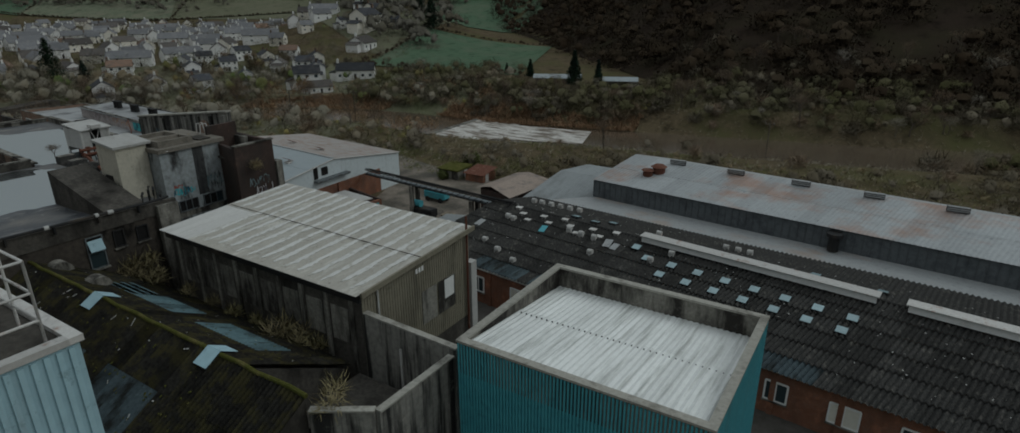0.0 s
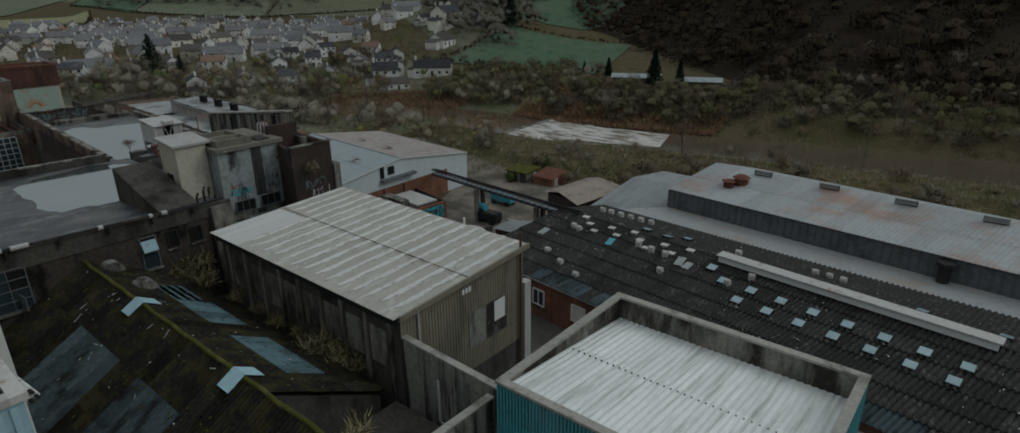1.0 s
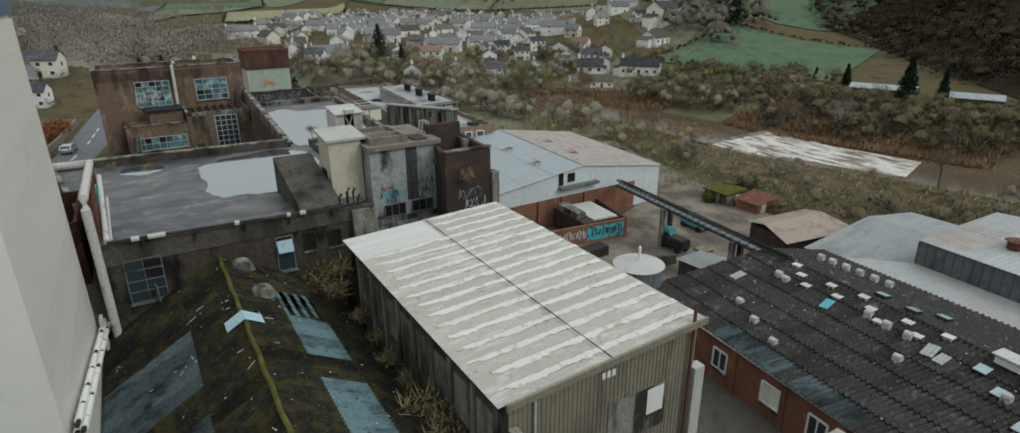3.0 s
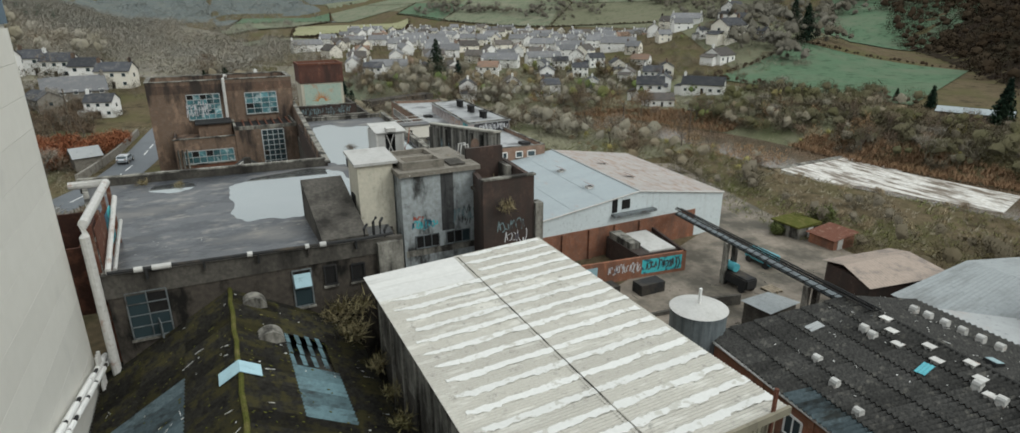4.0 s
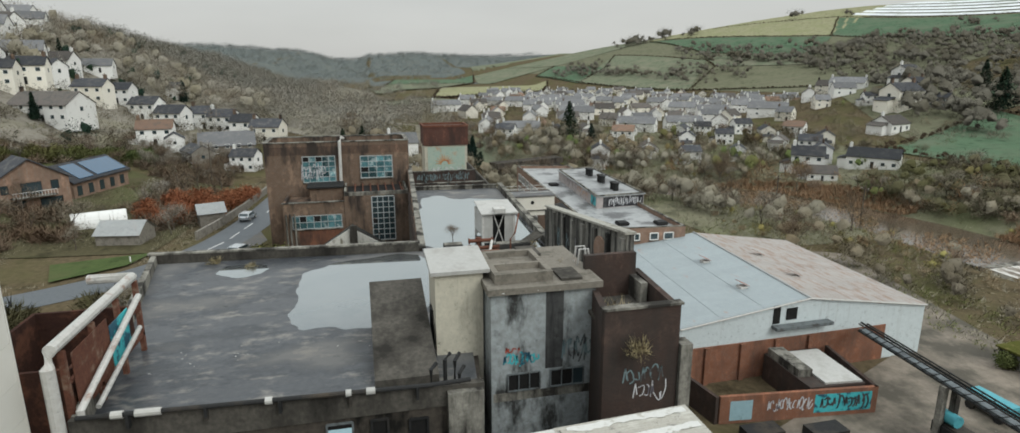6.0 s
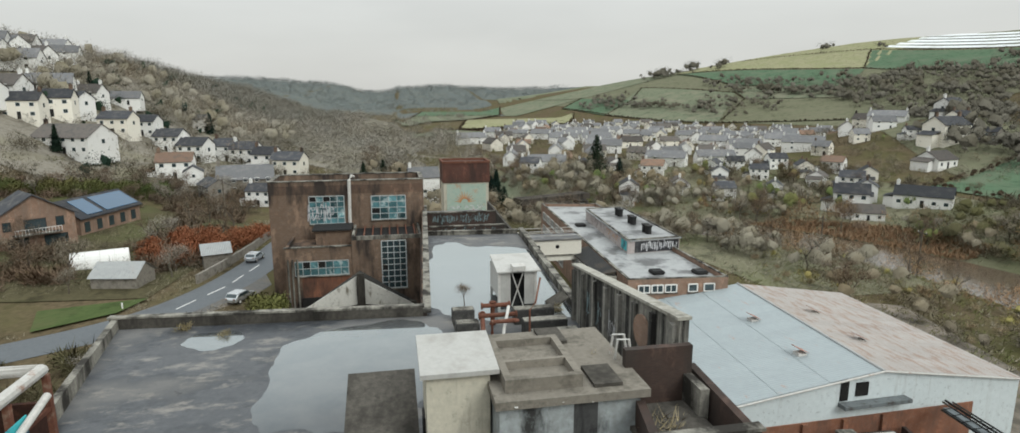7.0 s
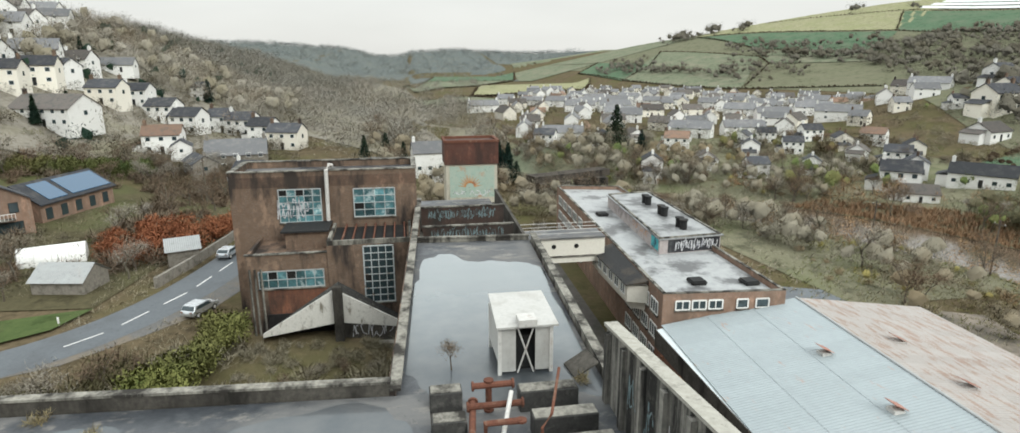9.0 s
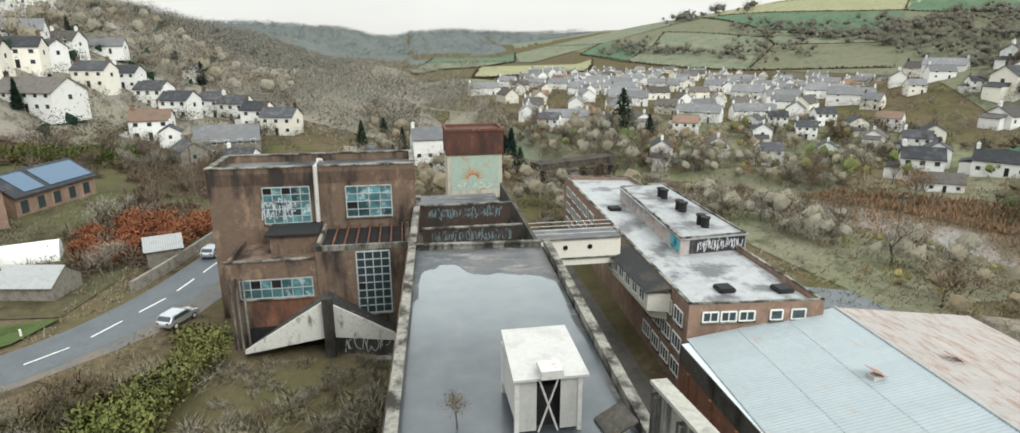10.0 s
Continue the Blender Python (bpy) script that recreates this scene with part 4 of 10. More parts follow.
bm.transform(Matrix.Translation((-60.3, 36.48, 12.3)) @ pose(0, 0, 0, 90, 0, 2))
part("round_recess", bm, PINK_BRICK, cwall, "round opening blocked with brown brick")
scrawl(cwall, "graffiti", CW1, CW0, 3.4, 6.6, 9.4, 11.4, GRAFFITI_FADED, 61, 0.14, 10, 0.47)
scrawl(cwall, "graffiti", CW1, CW0, 8.0, 10.0, 9.6, 11.4, GRAFFITI_WHITE, 62, 0.08, 8, 0.47)
bm = bmesh.new()
wall(bm, (-53.6, 36.6), (-56.0, 36.62), -8.5, 12.3, 0.4)
part("low_wall", bm, CONCRETE, cwall)


# ---- the mill: long block with the drowned roof ----
long_block = thing("long_mill_block", -85, 33.5, -8, "long mill block with a flooded felt roof and parapets", "mill building")
bm = bmesh.new()
prism(bm, [(-60, 28.02), (-60, 36.8), (-74, 37.6), (-103.4, 39.2), (-134, 40.2), (-134, 28.9), (-104, 27.2), (-75.5, 25.7), (-75.4, 28.02)], -8.5, 5.0)
part("wall", bm, DARK_RENDER, long_block)
bm = bmesh.new()
prism(bm, [(-60, 28.02), (-60, 36.8), (-74, 37.6), (-103.4, 39.2), (-104.2, 27.2), (-75.5, 25.7), (-75.4, 28.02)], 5.004, 7.9)
part("upper_wall", bm, DARK_BRICK, long_block)
bm = bmesh.new()
prism(bm, [(-60.2, 28.2), (-60.2, 36.6), (-74, 37.3), (-103.2, 38.9), (-104.0, 27.5), (-75.6, 26.1), (-75.5, 28.2)], 7.904, 8.12)
part("roof", bm, FELT, long_block, "flooded grey roofing felt")
bm = bmesh.new()
wall(bm, (-75.3, 25.8), (-121, 28.35), -2, 8.75, -0.4)
part("parapet", bm, BRICK, long_block)
bm = bmesh.new()
wall(bm, (-75.2, 25.9), (-121, 28.45), 8.752, 8.9, -0.6)
part("coping", bm, CONCRETE, long_block)
bm = bmesh.new()
wall(bm, (-74.3, 37.4), (-103.4, 39.1), 5, 8.65, -0.4)
part("parapet", bm, CONCRETE, long_block)
bm = bmesh.new()
wall(bm, (-74.3, 37.3), (-103.5, 39.0), 8.652, 8.8, -0.6)
part("coping", bm, CONCRETE, long_block)
bm = bmesh.new()
wall(bm, (-104.0, 27.6), (-103.2, 38.8), 5.0, 8.5, 0.35)
part("cross_parapet", bm, CONCRETE, long_block)
bm = bmesh.new()
wall(bm, (-103.9, 27.6), (-103.1, 38.9), 8.502, 8.64, 0.55)
part("coping", bm, CONCRETE, long_block)
for x, z in ((-113.0, 7.2), (-119.5, 7.9)):
    bm = bmesh.new()
    wall(bm, (x, 28.9), (x, 39.0), 5.0, z, 0.35)
    part("cross_wall", bm, DARK_BRICK, long_block, "dark brick cross wall covered in graffiti")
    bm = bmesh.new()
    wall(bm, (x + 0.08, 28.8), (x + 0.08, 39.1), z + 0.002, z + 0.14, 0.5)
    part("coping", bm, CONCRETE, long_block)
    scrawl(long_block, "graffiti", (x, 28.9), (x, 39.0), 0.8, 9.0, z - 1.5, z - 0.2, GRAFFITI_FADED, int(-x), 0.12, 46)
bm = bmesh.new()
wall(bm, (-103.6, 39.3), (-134, 40.0), 0, 7.0, -0.35)
part("side_parapet", bm, DARK_RENDER, long_block)
part("back_roof", boxes((-134, -119.9, 29.1, 39.2, 5.004, 5.6)), FELT, long_block)
puddle([(-77.2, 26.6), (-90, 27.2), (-97.2, 27.8), (-100.2, 30.5), (-97.5, 33), (-96, 38.2), (-87, 38.0), (-74.5, 37.0), (-73.8, 35.9), (-75, 31.6), (-75.6, 27.6)], 8.128, 3)
puddle([(-62.5, 29.6), (-62, 31.4), (-66.5, 31.8), (-67, 29.8)], 8.128, 4)

# rooftop hut
hut = thing("rooftop_hut", -79, 33.7, 8.1, "white panelled rooftop fan hut with an open front", "hut")
for x, y in ((-77.1, 31.9), (-77.1, 34.8), (-80.7, 31.9), (-80.7, 34.8)):
    part("post", boxes((x - 0.1, x + 0.1, y - 0.1, y + 0.1, 8.1, 10.95)), STEEL, hut)
part("side_panel", boxes((-80.6, -77.2, 31.8, 31.86, 8.9, 11.0)), DULL_WHITE, hut)
part("side_panel", boxes((-80.6, -77.2, 34.84, 34.9, 8.9, 11.0)), DULL_WHITE, hut)
part("back_panel", boxes((-80.8, -80.74, 32, 34.7, 8.3, 11.0)), STEEL, hut)
part("front_panel", boxes((-77.1, -77.04, 32, 32.8, 8.3, 11.0)), DULL_WHITE, hut)
part("front_panel", boxes((-77.1, -77.04, 33.9, 34.7, 8.3, 11.0)), DULL_WHITE, hut)
part("machine", boxes((-80, -77.6, 32.5, 34.8, 8.1, 10.2)), DARK_STEEL, hut)
bm = bmesh.new()
prism(bm, [(-76.8, 31.7), (-76.8, 35.15), (-81.2, 35.15), (-81.2, 31.85)], [10.95, 10.95, 11.25, 11.25], [11.07, 11.07, 11.38, 11.38])
part("roof", bm, DULL_WHITE, hut, "white sheet roof")
part("roof_box", boxes((-77.6, -76.6, 32.9, 33.9, 11.1, 11.5)), STEEL, hut)
bm = bmesh.new()
tube(bm, [(-77.05, 32.9, 8.2), (-77.05, 33.8, 10.9)], 0.05)
tube(bm, [(-77.05, 33.8, 8.2), (-77.05, 32.9, 10.9)], 0.05)
part("brace", bm, STEEL, hut)

sheet = thing("fallen_roof_panel", -77, 36.4, 8.1, "dark roof panel tilted against the parapet", "panel")
bm = bmesh.new()
hexa(bm, [(-77.6, 35.7, 8.15), (-75.9, 35.9, 8.15), (-75.9, 37.2, 8.95), (-77.6, 37.0, 8.95), (-77.6, 35.7, 8.25), (-75.9, 35.9, 8.25), (-75.9, 37.2, 9.05), (-77.6, 37.0, 9.05)])
part("board", bm, DARK_RENDER, sheet)
leanp = thing("leaning_grey_pipe", -69.5, 31.0, 8.1, "pale bent pipe leaning over the roof", "pipe")
bm = bmesh.new()
tube(bm, [(-69.2, 30.7, 8.15), (-70.2, 31.0, 9.0), (-72.2, 31.7, 9.9)], 0.11, 10)
part("pipe", bm, STEEL, leanp)

# concrete plinths and pipes in front of the hut
for x, y0, y1, h in ((-73.6, 32.3, 35.3, 1.0), (-71.2, 32.5, 35.6, 1.0), (-69.0, 32.6, 35.8, 1.0), (-74.0, 27.9, 29.5, 1.1), (-71.6, 27.9, 29.5, 1.0), (-69.3, 27.9, 29.5, 0.9)):
    t = thing("concrete_plinth", x, (y0 + y1) / 2, 8.1, "black-stained concrete machine plinth on the roof", "plinth", "rooftop plinths")
    bm = boxes((x - 0.45, x + 0.45, y0, y1, 8.12, 8.12 + h + 0.1))
    bmesh.ops.bevel(bm, geom=bm.edges[:], offset=0.05, segments=1, affect="EDGES")
    part("block", bm, SOOTY_CONCRETE, t)
    part("top", boxes((x - 0.4, x + 0.4, y0 + 0.06, y1 - 0.06, 8.221 + h, 8.25 + h)), CONCRETE, t)
pipe = thing("rusty_pipework", -71, 30.6, 8.1, "rusty red flanged pipes lying on the roof", "pipe")
for pts in ([(-73.5, 30, 9.6), (-73.5, 32, 9.6)], [(-72, 29.6, 9.4), (-72, 32.2, 9.4)], [(-67, 29.2, 8.3), (-72.6, 29.9, 9.3)], [(-70.2, 30.2, 8.2), (-70.2, 30.2, 9.6), (-70.2, 31.8, 9.6)], [(-73.6, 30.8, 8.2), (-73.6, 30.8, 9.8)]):
    bm = bmesh.new()
    tube(bm, pts, 0.16, 10)
    for e in (pts[0], pts[-1]):
        d = (Vector(pts[1]) - Vector(pts[0])).normalized()
        tube(bm, [Vector(e) - d * 0.05, Vector(e) + d * 0.05], 0.25, 10)
    part("flanged_pipe", bm, RUST, pipe)
mast = thing("bent_steel_mast", -66.5, 31.9, 8.1, "bent rusty steel mast on the roof", "mast")
bm = bmesh.new()
tube(bm, [(-66.5, 31.9, 8.1), (-66.5, 31.9, 11.6), (-66.7, 32.3, 12.0), (-68.4, 33.0, 13.0)], 0.06)
part("pole", bm, RUST, mast)


# ---- the brick tower ----
SOOT_BRICK = bricks("sooty_brick", (0.16, 0.10, 0.07), (0.11, 0.07, 0.05), (0.12, 0.1, 0.08), (0.04, 0.032, 0.027), cut=(0.4, 0.6))
TANK_BRICK = bricks("rusty_tank_brick", (0.115, 0.052, 0.038), (0.08, 0.038, 0.03), (0.09, 0.062, 0.05), (0.05, 0.03, 0.025), cut=(0.45, 0.65))
RUST_WALL = bricks("rust_streaked_brick", (0.20, 0.085, 0.05), (0.13, 0.06, 0.038), (0.12, 0.08, 0.06), (0.045, 0.03, 0.024), cut=(0.42, 0.62))
tower = thing("brick_boiler_house", -124, 18, -3, "tall red-brown brick boiler house with rust stains", "mill building")
part("wall", boxes((-125, -117, 8.0, 28.4, -4, 12.4)), BRICK, tower)
part("soot_band", boxes((-116.998, -116.985, 8.0, 28.4, 11.5, 12.7)), SOOT_BRICK, tower, "sooty damp brick under the coping")
for r in ((-117.4, -117, 8, 28.4, 12.404, 13.25), (-125, -124.6, 8, 28.4, 12.404, 13.25), (-124.6, -117.4, 8, 8.4, 12.404, 13.25), (-124.6, -117.4, 28.0, 28.4, 12.404, 13.25)):
    part("parapet", boxes(r), BRICK, tower)
for r in ((-117.5, -116.9, 7.9, 28.5, 13.254, 13.38), (-125.1, -124.5, 7.9, 28.5, 13.254, 13.38), (-124.5, -117.5, 7.9, 8.5, 13.254, 13.38), (-124.5, -117.5, 27.9, 28.5, 13.254, 13.38)):
    part("coping", boxes(r), CONCRETE, tower)
part("roof", boxes((-124.6, -117.4, 8.4, 28, 12.404, 12.5)), FELT, tower)
part("stair_wing", boxes((-117, -109.4, 18.9, 27.6, -4, 6.7)), BRICK, tower)
for r in ((-109.7, -109.4, 18.9, 27.6, 6.704, 7.2), (-117, -109.7, 18.9, 19.2, 6.704, 7.2), (-117, -109.7, 27.3, 27.6, 6.704, 7.2)):
    part("wing_parapet", boxes(r), CONCRETE, tower)
# black sheet on the wing's top, painting the dark hollow below the beams
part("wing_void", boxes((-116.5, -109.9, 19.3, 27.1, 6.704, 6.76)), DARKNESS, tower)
for k in range(7):
    part("roof_beam", boxes((-116.9, -109.7, 20.3 + k * 1.08, 20.45 + k * 1.08, 6.8, 7.05)), RUST, tower, "rusty roof beam left bare")
part("low_wing", boxes((-117, -109.6, 10.8, 18.89, -4, 5.4)), BRICK, tower)
for r in ((-109.9, -109.6, 10.8, 18.89, 5.404, 5.95), (-117, -109.9, 10.8, 11.1, 5.404, 5.95)):
    part("low_parapet", boxes(r), BRICK, tower)
part("low_coping", boxes((-109.95, -109.5, 10.7, 18.89, 5.954, 6.08)), CONCRETE, tower)
part("roof_shed", boxes((-116.9, -113.2, 14.2, 18.7, 5.404, 7.3)), BRICK, tower)
part("roof_shed_lid", boxes((-117, -112.8, 13.8, 18.8, 7.304, 7.5)), DARK_STEEL, tower)
F0, F1 = (-117.0, 8.0), (-117.0, 28.4)
window(tower, F0, F1, 5.15, 9.7, 7.5, 11.25, 5, 5, WIN_PALE, GLASS_TEAL, 0.075, missing=0.12)
window(tower, F0, F1, 13.3, 17.9, 7.85, 11.1, 4, 4, WIN_PALE, GLASS_TEAL, 0.075, missing=0.05)
scrawl(tower, "graffiti", F0, F1, 4.8, 8.2, 7.9, 10.2, GRAFFITI_WHITE, 11, 0.16, 12, 0.14)
window(tower, (-109.4, 19.4), (-109.4, 27.6), 3.15, 6.2, 0.3, 6.5, 4, 8, WIN_PALE, GLASS_DARK, 0.085, missing=0.12)
window(tower, (-109.6, 10.8), (-109.6, 18.89), 1.15, 7.6, 2.4, 4.2, 7, 2, WIN_PALE, GLASS_TEAL, 0.075, missing=0.1)
part("rusted_bay", boxes((-109.598, -109.57, 12.7, 18.7, -1.6, 2.1)), RUST_WALL, tower, "rust-streaked brick below the strip window")
bm = bmesh.new()
tube(bm, [(-116.6, 18.4, 7.6), (-116.6, 18.5, 13.4), (-117.2, 18.8, 13.9), (-117.9, 19.0, 13.7)], 0.22)
part("flue_pipe", bm, STEEL, tower, "pale bent flue pipe")
for y in (11.2, 11.7, 12.3):
    bm = bmesh.new()
    tube(bm, [(-109.2, y, -2.8), (-109.2, y, 4.6)], 0.12)
    part("drainpipe", bm, CONCRETE, tower)

# gabled lean-to below the tower
GABLE_WHITE = worn("flaking_white_boards", (0.66, 0.64, 0.59), (0.56, 0.54, 0.49), (0.2, 0.18, 0.14), rough=0.75, grain=5, big=1.3, cut=(0.56, 0.68), streak=(1, 1, 0.4))
lean = thing("gabled_outbuilding", -106, 19, -3, "ruined gabled outbuilding with a whitewashed gable", "outbuilding")
bm = bmesh.new()
for y0, y1 in ((12.4, 19.4), (20.4, 26.6)):
    e = (lambda y: 2.75 - abs(y - 19.6) * 0.6)
    v = [(-107.0, y0, -0.9 if y0 > 20 else e(y0) - 0.35), (-107.0, y1, e(y1) - 0.35 if y1 > 20 else -0.9), (-107.0, y1, e(y1)), (-107.0, y0, e(y0))]
    hexa(bm, [(x, y, z) for x in (-107.0,) for _, y, z in v] + [(-107.3, y, z) for _, y, z in v])
part("gable", bm, GABLE_WHITE, lean, "flaking white gable boards")
bm = bmesh.new()
wall(bm, (-107.2, 20.2), (-107.2, 26.6), -4, -0.9, 0.3)
part("front_wall", bm, DARK_RENDER, lean)
scrawl(lean, "graffiti", (-107.2, 20.2), (-107.2, 26.6), 0.8, 5.0, -2.6, -1.1, GRAFFITI_WHITE, 21, 0.1, 10)
for ye, ze in ((12.2, -2.25), (26.8, -1.85)):
    corr = bmesh.new()
    corrugated(corr, (-107.3, 19.8, 2.78), (-109.38, 19.8, 2.78), (-109.38, ye, ze), (-107.3, ye, ze), 0.3)
    part("roof", corr, DARK_ROOF, lean)
part("footing", boxes((-106.6, -105.6, 19.8, 26.4, -4, -2.9)), CONCRETE, lean, "crumbling concrete block")
part("post", boxes((-106.95, -106.3, 19.5, 20.4, -4, 3.2)), DARK_RENDER, lean)
# black slab and back panel, added for the dark under the gable
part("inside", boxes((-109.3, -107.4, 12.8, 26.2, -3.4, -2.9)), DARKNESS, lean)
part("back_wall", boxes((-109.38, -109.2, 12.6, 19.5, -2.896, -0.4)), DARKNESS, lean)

# water tower
wt = thing("brick_water_tower", -152, 38.4, -6, "square brick tank tower with a painted mural base", "tower")
part("base", boxes((-155, -149, 34.0, 42.7, -8, 8.3)), PALE_CONCRETE, wt)
part("mural", boxes((-148.994, -148.98, 34.6, 42.2, 2.6, 8.0)), GRAFFITI_GREEN, wt, "mint and orange mural")
part("tank", boxes((-155.2, -148.8, 33.8, 42.9, 8.304, 12.0)), TANK_BRICK, wt)
for r in ((-155.3, -148.7, 33.7, 34.1, 12.004, 12.4), (-155.3, -148.7, 42.6, 43.0, 12.004, 12.4), (-149.1, -148.7, 34.1, 42.6, 12.004, 12.4), (-155.3, -154.9, 34.1, 42.6, 12.004, 12.4)):
    part("rim", boxes(r), RUST, wt)
for k in range(11):
    a = math.pi * (k + 0.5) / 11
    c, d = Vector((38.0, 4.4)), Vector((math.cos(a), math.sin(a)))
    n = Vector((-d.y, d.x)) * 0.14
    bm = bmesh.new()
    bm.faces.new([bm.verts.new((-148.965, v.x, v.y)) for v in (c + d * 0.7 - n, c + d * 2.2, c + d * 0.7 + n)])
    part("painted_ray", bm, GRAFFITI_ORANGE, wt, "orange painted sunburst ray")
scrawl(wt, "graffiti", (-148.98, 34), (-148.98, 42.8), 0.8, 7.6, 3.0, 3.9, GRAFFITI_WHITE, 8, 0.2, 9, 0.02)


# ---- sheds on the near side ----
def shed_a():
    t = thing("corrugated_warehouse", -37, 29.5, -4, "olive-clad warehouse with a weathered white-striped roof", "warehouse")
    x0, x1, y0, y1 = -46.6, -26.0, 23.8, 35.1
    bm = bmesh.new()
    prism(bm, [(x1, y0), (x1, y1), (x0, y1), (x0, y0)], -8.5, [8.15, 8.7, 8.7, 8.15])
    part("wall", bm, DARK_RENDER, t)
    bm = bmesh.new()
    k = 46
    for i in range(k):
        f0, f1 = i / k, (i + 0.55) / k
        ya, yb = y0 + (y1 - y0) * f0, y0 + (y1 - y0) * f1
        prism(bm, [(x1, ya), (x1 + 0.06, ya), (x1 + 0.06, yb), (x1, yb)], 1.5, 8.1 + 0.55 * f0)
    prism(bm, [(x1, y0), (x1 + 0.03, y0), (x1 + 0.03, y1), (x1, y1)], 1.5, [8.1, 8.1, 8.65, 8.65])
    part("gable_cladding", bm, CLAD_OLIVE, t, "drab olive ribbed cladding")
    for r in ((31.2, 33.2), (29.4, 31.0)):
        part("patch_panel", boxes((x1 + 0.07, x1 + 0.1, r[0], r[1], 3.2, 5.8)), CONCRETE, t, "grey patch panel")
    bm = boxes((x1 + 0.11, x1 + 0.13, 31.9, 33.0, 4.2, 5.7))
    part("white_patch", bm, WHITE_PAINT, t)
    for a, b in ((28.9, 29.1), (29.2, 29.4), (29.5, 29.7)):
        part("letter_bar", boxes((x1 + 0.065, x1 + 0.08, a, b, 7.4, 7.75)), WHITE_PAINT, t)
    part("corner_post", boxes((x1 - 0.2, x1 + 0.4, y1 - 0.2, y1 + 0.5, -8.5, 6.0)), DULL_WHITE, t, "white corner post")
    bm = bmesh.new()
    tube(bm, [(x1 + 0.25, y1 - 0.5, -6), (x1 + 0.25, y1 - 0.5, 9.9)], 0.09)
    part("vent_pipe", bm, RUST, t)
    bm = bmesh.new()
    tube(bm, [(x1 + 0.15, y0 + 1.3, 1.5), (x1 + 0.15, y0 + 1.3, 8.15)], 0.07)
    part("downpipe", bm, STEEL, t)
    for i in range(9):
        xx = x0 + 0.8 + i * 2.35
        part("side_pier", boxes((xx, xx + 0.35, y0 - 0.14, y0, 0, 7.6)), CONCRETE, t)
    for i in range(8):
        xx = x0 + 1.35 + i * 2.35
        part("side_panel", boxes((xx, xx + 1.55, y0 - 0.05, y0 - 0.002, 4.2, 6.7)), CONCRETE, t, "grimy grey wall panel")
    part("fascia", boxes((x0 - 0.2, x1 + 0.2, y0 - 0.32, y0 - 0.16, 7.6, 8.15)), DARK_STEEL, t)
    sl = 0.55 / 11.2
    za, zb = 8.25, 8.25 + 11.9 * sl
    a, b, c, d = (x0 - 0.3, y1 + 0.3, zb), (x1 + 0.3, y1 + 0.3, zb), (x1 + 0.3, y0 - 0.3, za), (x0 - 0.3, y0 - 0.3, za)
    made = sheets("roof_sheet", t, ASBESTOS, a, b, c, d, 17, 2, 0.17, 0.05)
    me = made[0, 0].data.copy()
    me.materials.clear()
    me.materials.append(CREAM_SHEET)
    for i in range(3):
        made[i, 1].data = me
    for i in range(17):
        bm = bmesh.new()
        xx = x0 - 0.3 + (x1 - x0 + 0.6) * (i + 0.12) / 17
        ys = y0 + 5.2 if i < 3 else y0 - 0.34
        zs = za + (ys - y0 + 0.3) * sl
        rng = random.Random(i)
        prev, yy, stop = None, ys + rng.uniform(0.0, 0.7), y1 + 0.3
        while yy < stop:
            zz = za + (yy - y0 + 0.3) * sl
            fade = min(1.0, (yy - ys) / 1.6 + 0.25)
            lo, hi = xx + rng.uniform(-0.05, 0.05), xx + (0.42 + 0.06 * math.sin(yy * 1.9 + i)) * fade + rng.uniform(-0.1, 0.06)
            row = [bm.verts.new(v) for v in ((lo, yy, zz + 0.05), (hi, yy, zz + 0.05), (hi, yy, zz + 0.078), (lo, yy, zz + 0.078))]
            if prev:
                for e in range(4):
                    bm.faces.new((prev[e], row[e], row[(e + 1) % 4], prev[(e + 1) % 4]))
            prev = row
            yy += rng.uniform(0.1, 0.3)
        bmesh.ops.delete(bm, geom=[v for v in bm.verts if not v.link_faces], context="VERTS")
        bmesh.ops.recalc_face_normals(bm, faces=bm.faces)
        part("lap_strip", bm, STRIPE, t, "flaking white lap strip")
    bm = bmesh.new()
    prism(bm, [(x1 + 0.3, y0 - 0.3), (x1 + 0.45, y0 - 0.3), (x1 + 0.45, y1 + 0.3), (x1 + 0.3, y1 + 0.3)], [za - 0.25, za - 0.25, zb - 0.25, zb - 0.25], [za + 0.1, za + 0.1, zb + 0.1, zb + 0.1])
    part("verge", bm, CLAD_OLIVE, t)
    bm = bmesh.new()
    ym = (y0 + y1) / 2 - 0.2
    zm = za + (ym - y0 + 0.3) * sl
    prism(bm, [(x0, ym), (x1 + 0.3, ym), (x1 + 0.3, ym + 0.05), (x0, ym + 0.05)], zm + 0.05, zm + 0.1)
    part("seam", bm, CONCRETE, t)


CREAM_SHEET = worn("cream_white_roof_sheet", (0.5456, 0.5368, 0.5104), (0.4928, 0.484, 0.4576), (0.396, 0.3872, 0.3608), rough=0.6, grain=3, big=1.1, cut=(0.52, 0.7), streak=(2.2, 0.1, 1), jitter=0.04, dirt=0.2)
STRIPE = worn("flaking_white_stripe", (0.6072, 0.5993, 0.567), (0.552, 0.5444, 0.513), (0.4324, 0.4163, 0.369), grain=5, big=1.7, cut=(0.56, 0.62), jitter=0.05, dirt=0.2)
shed_a()


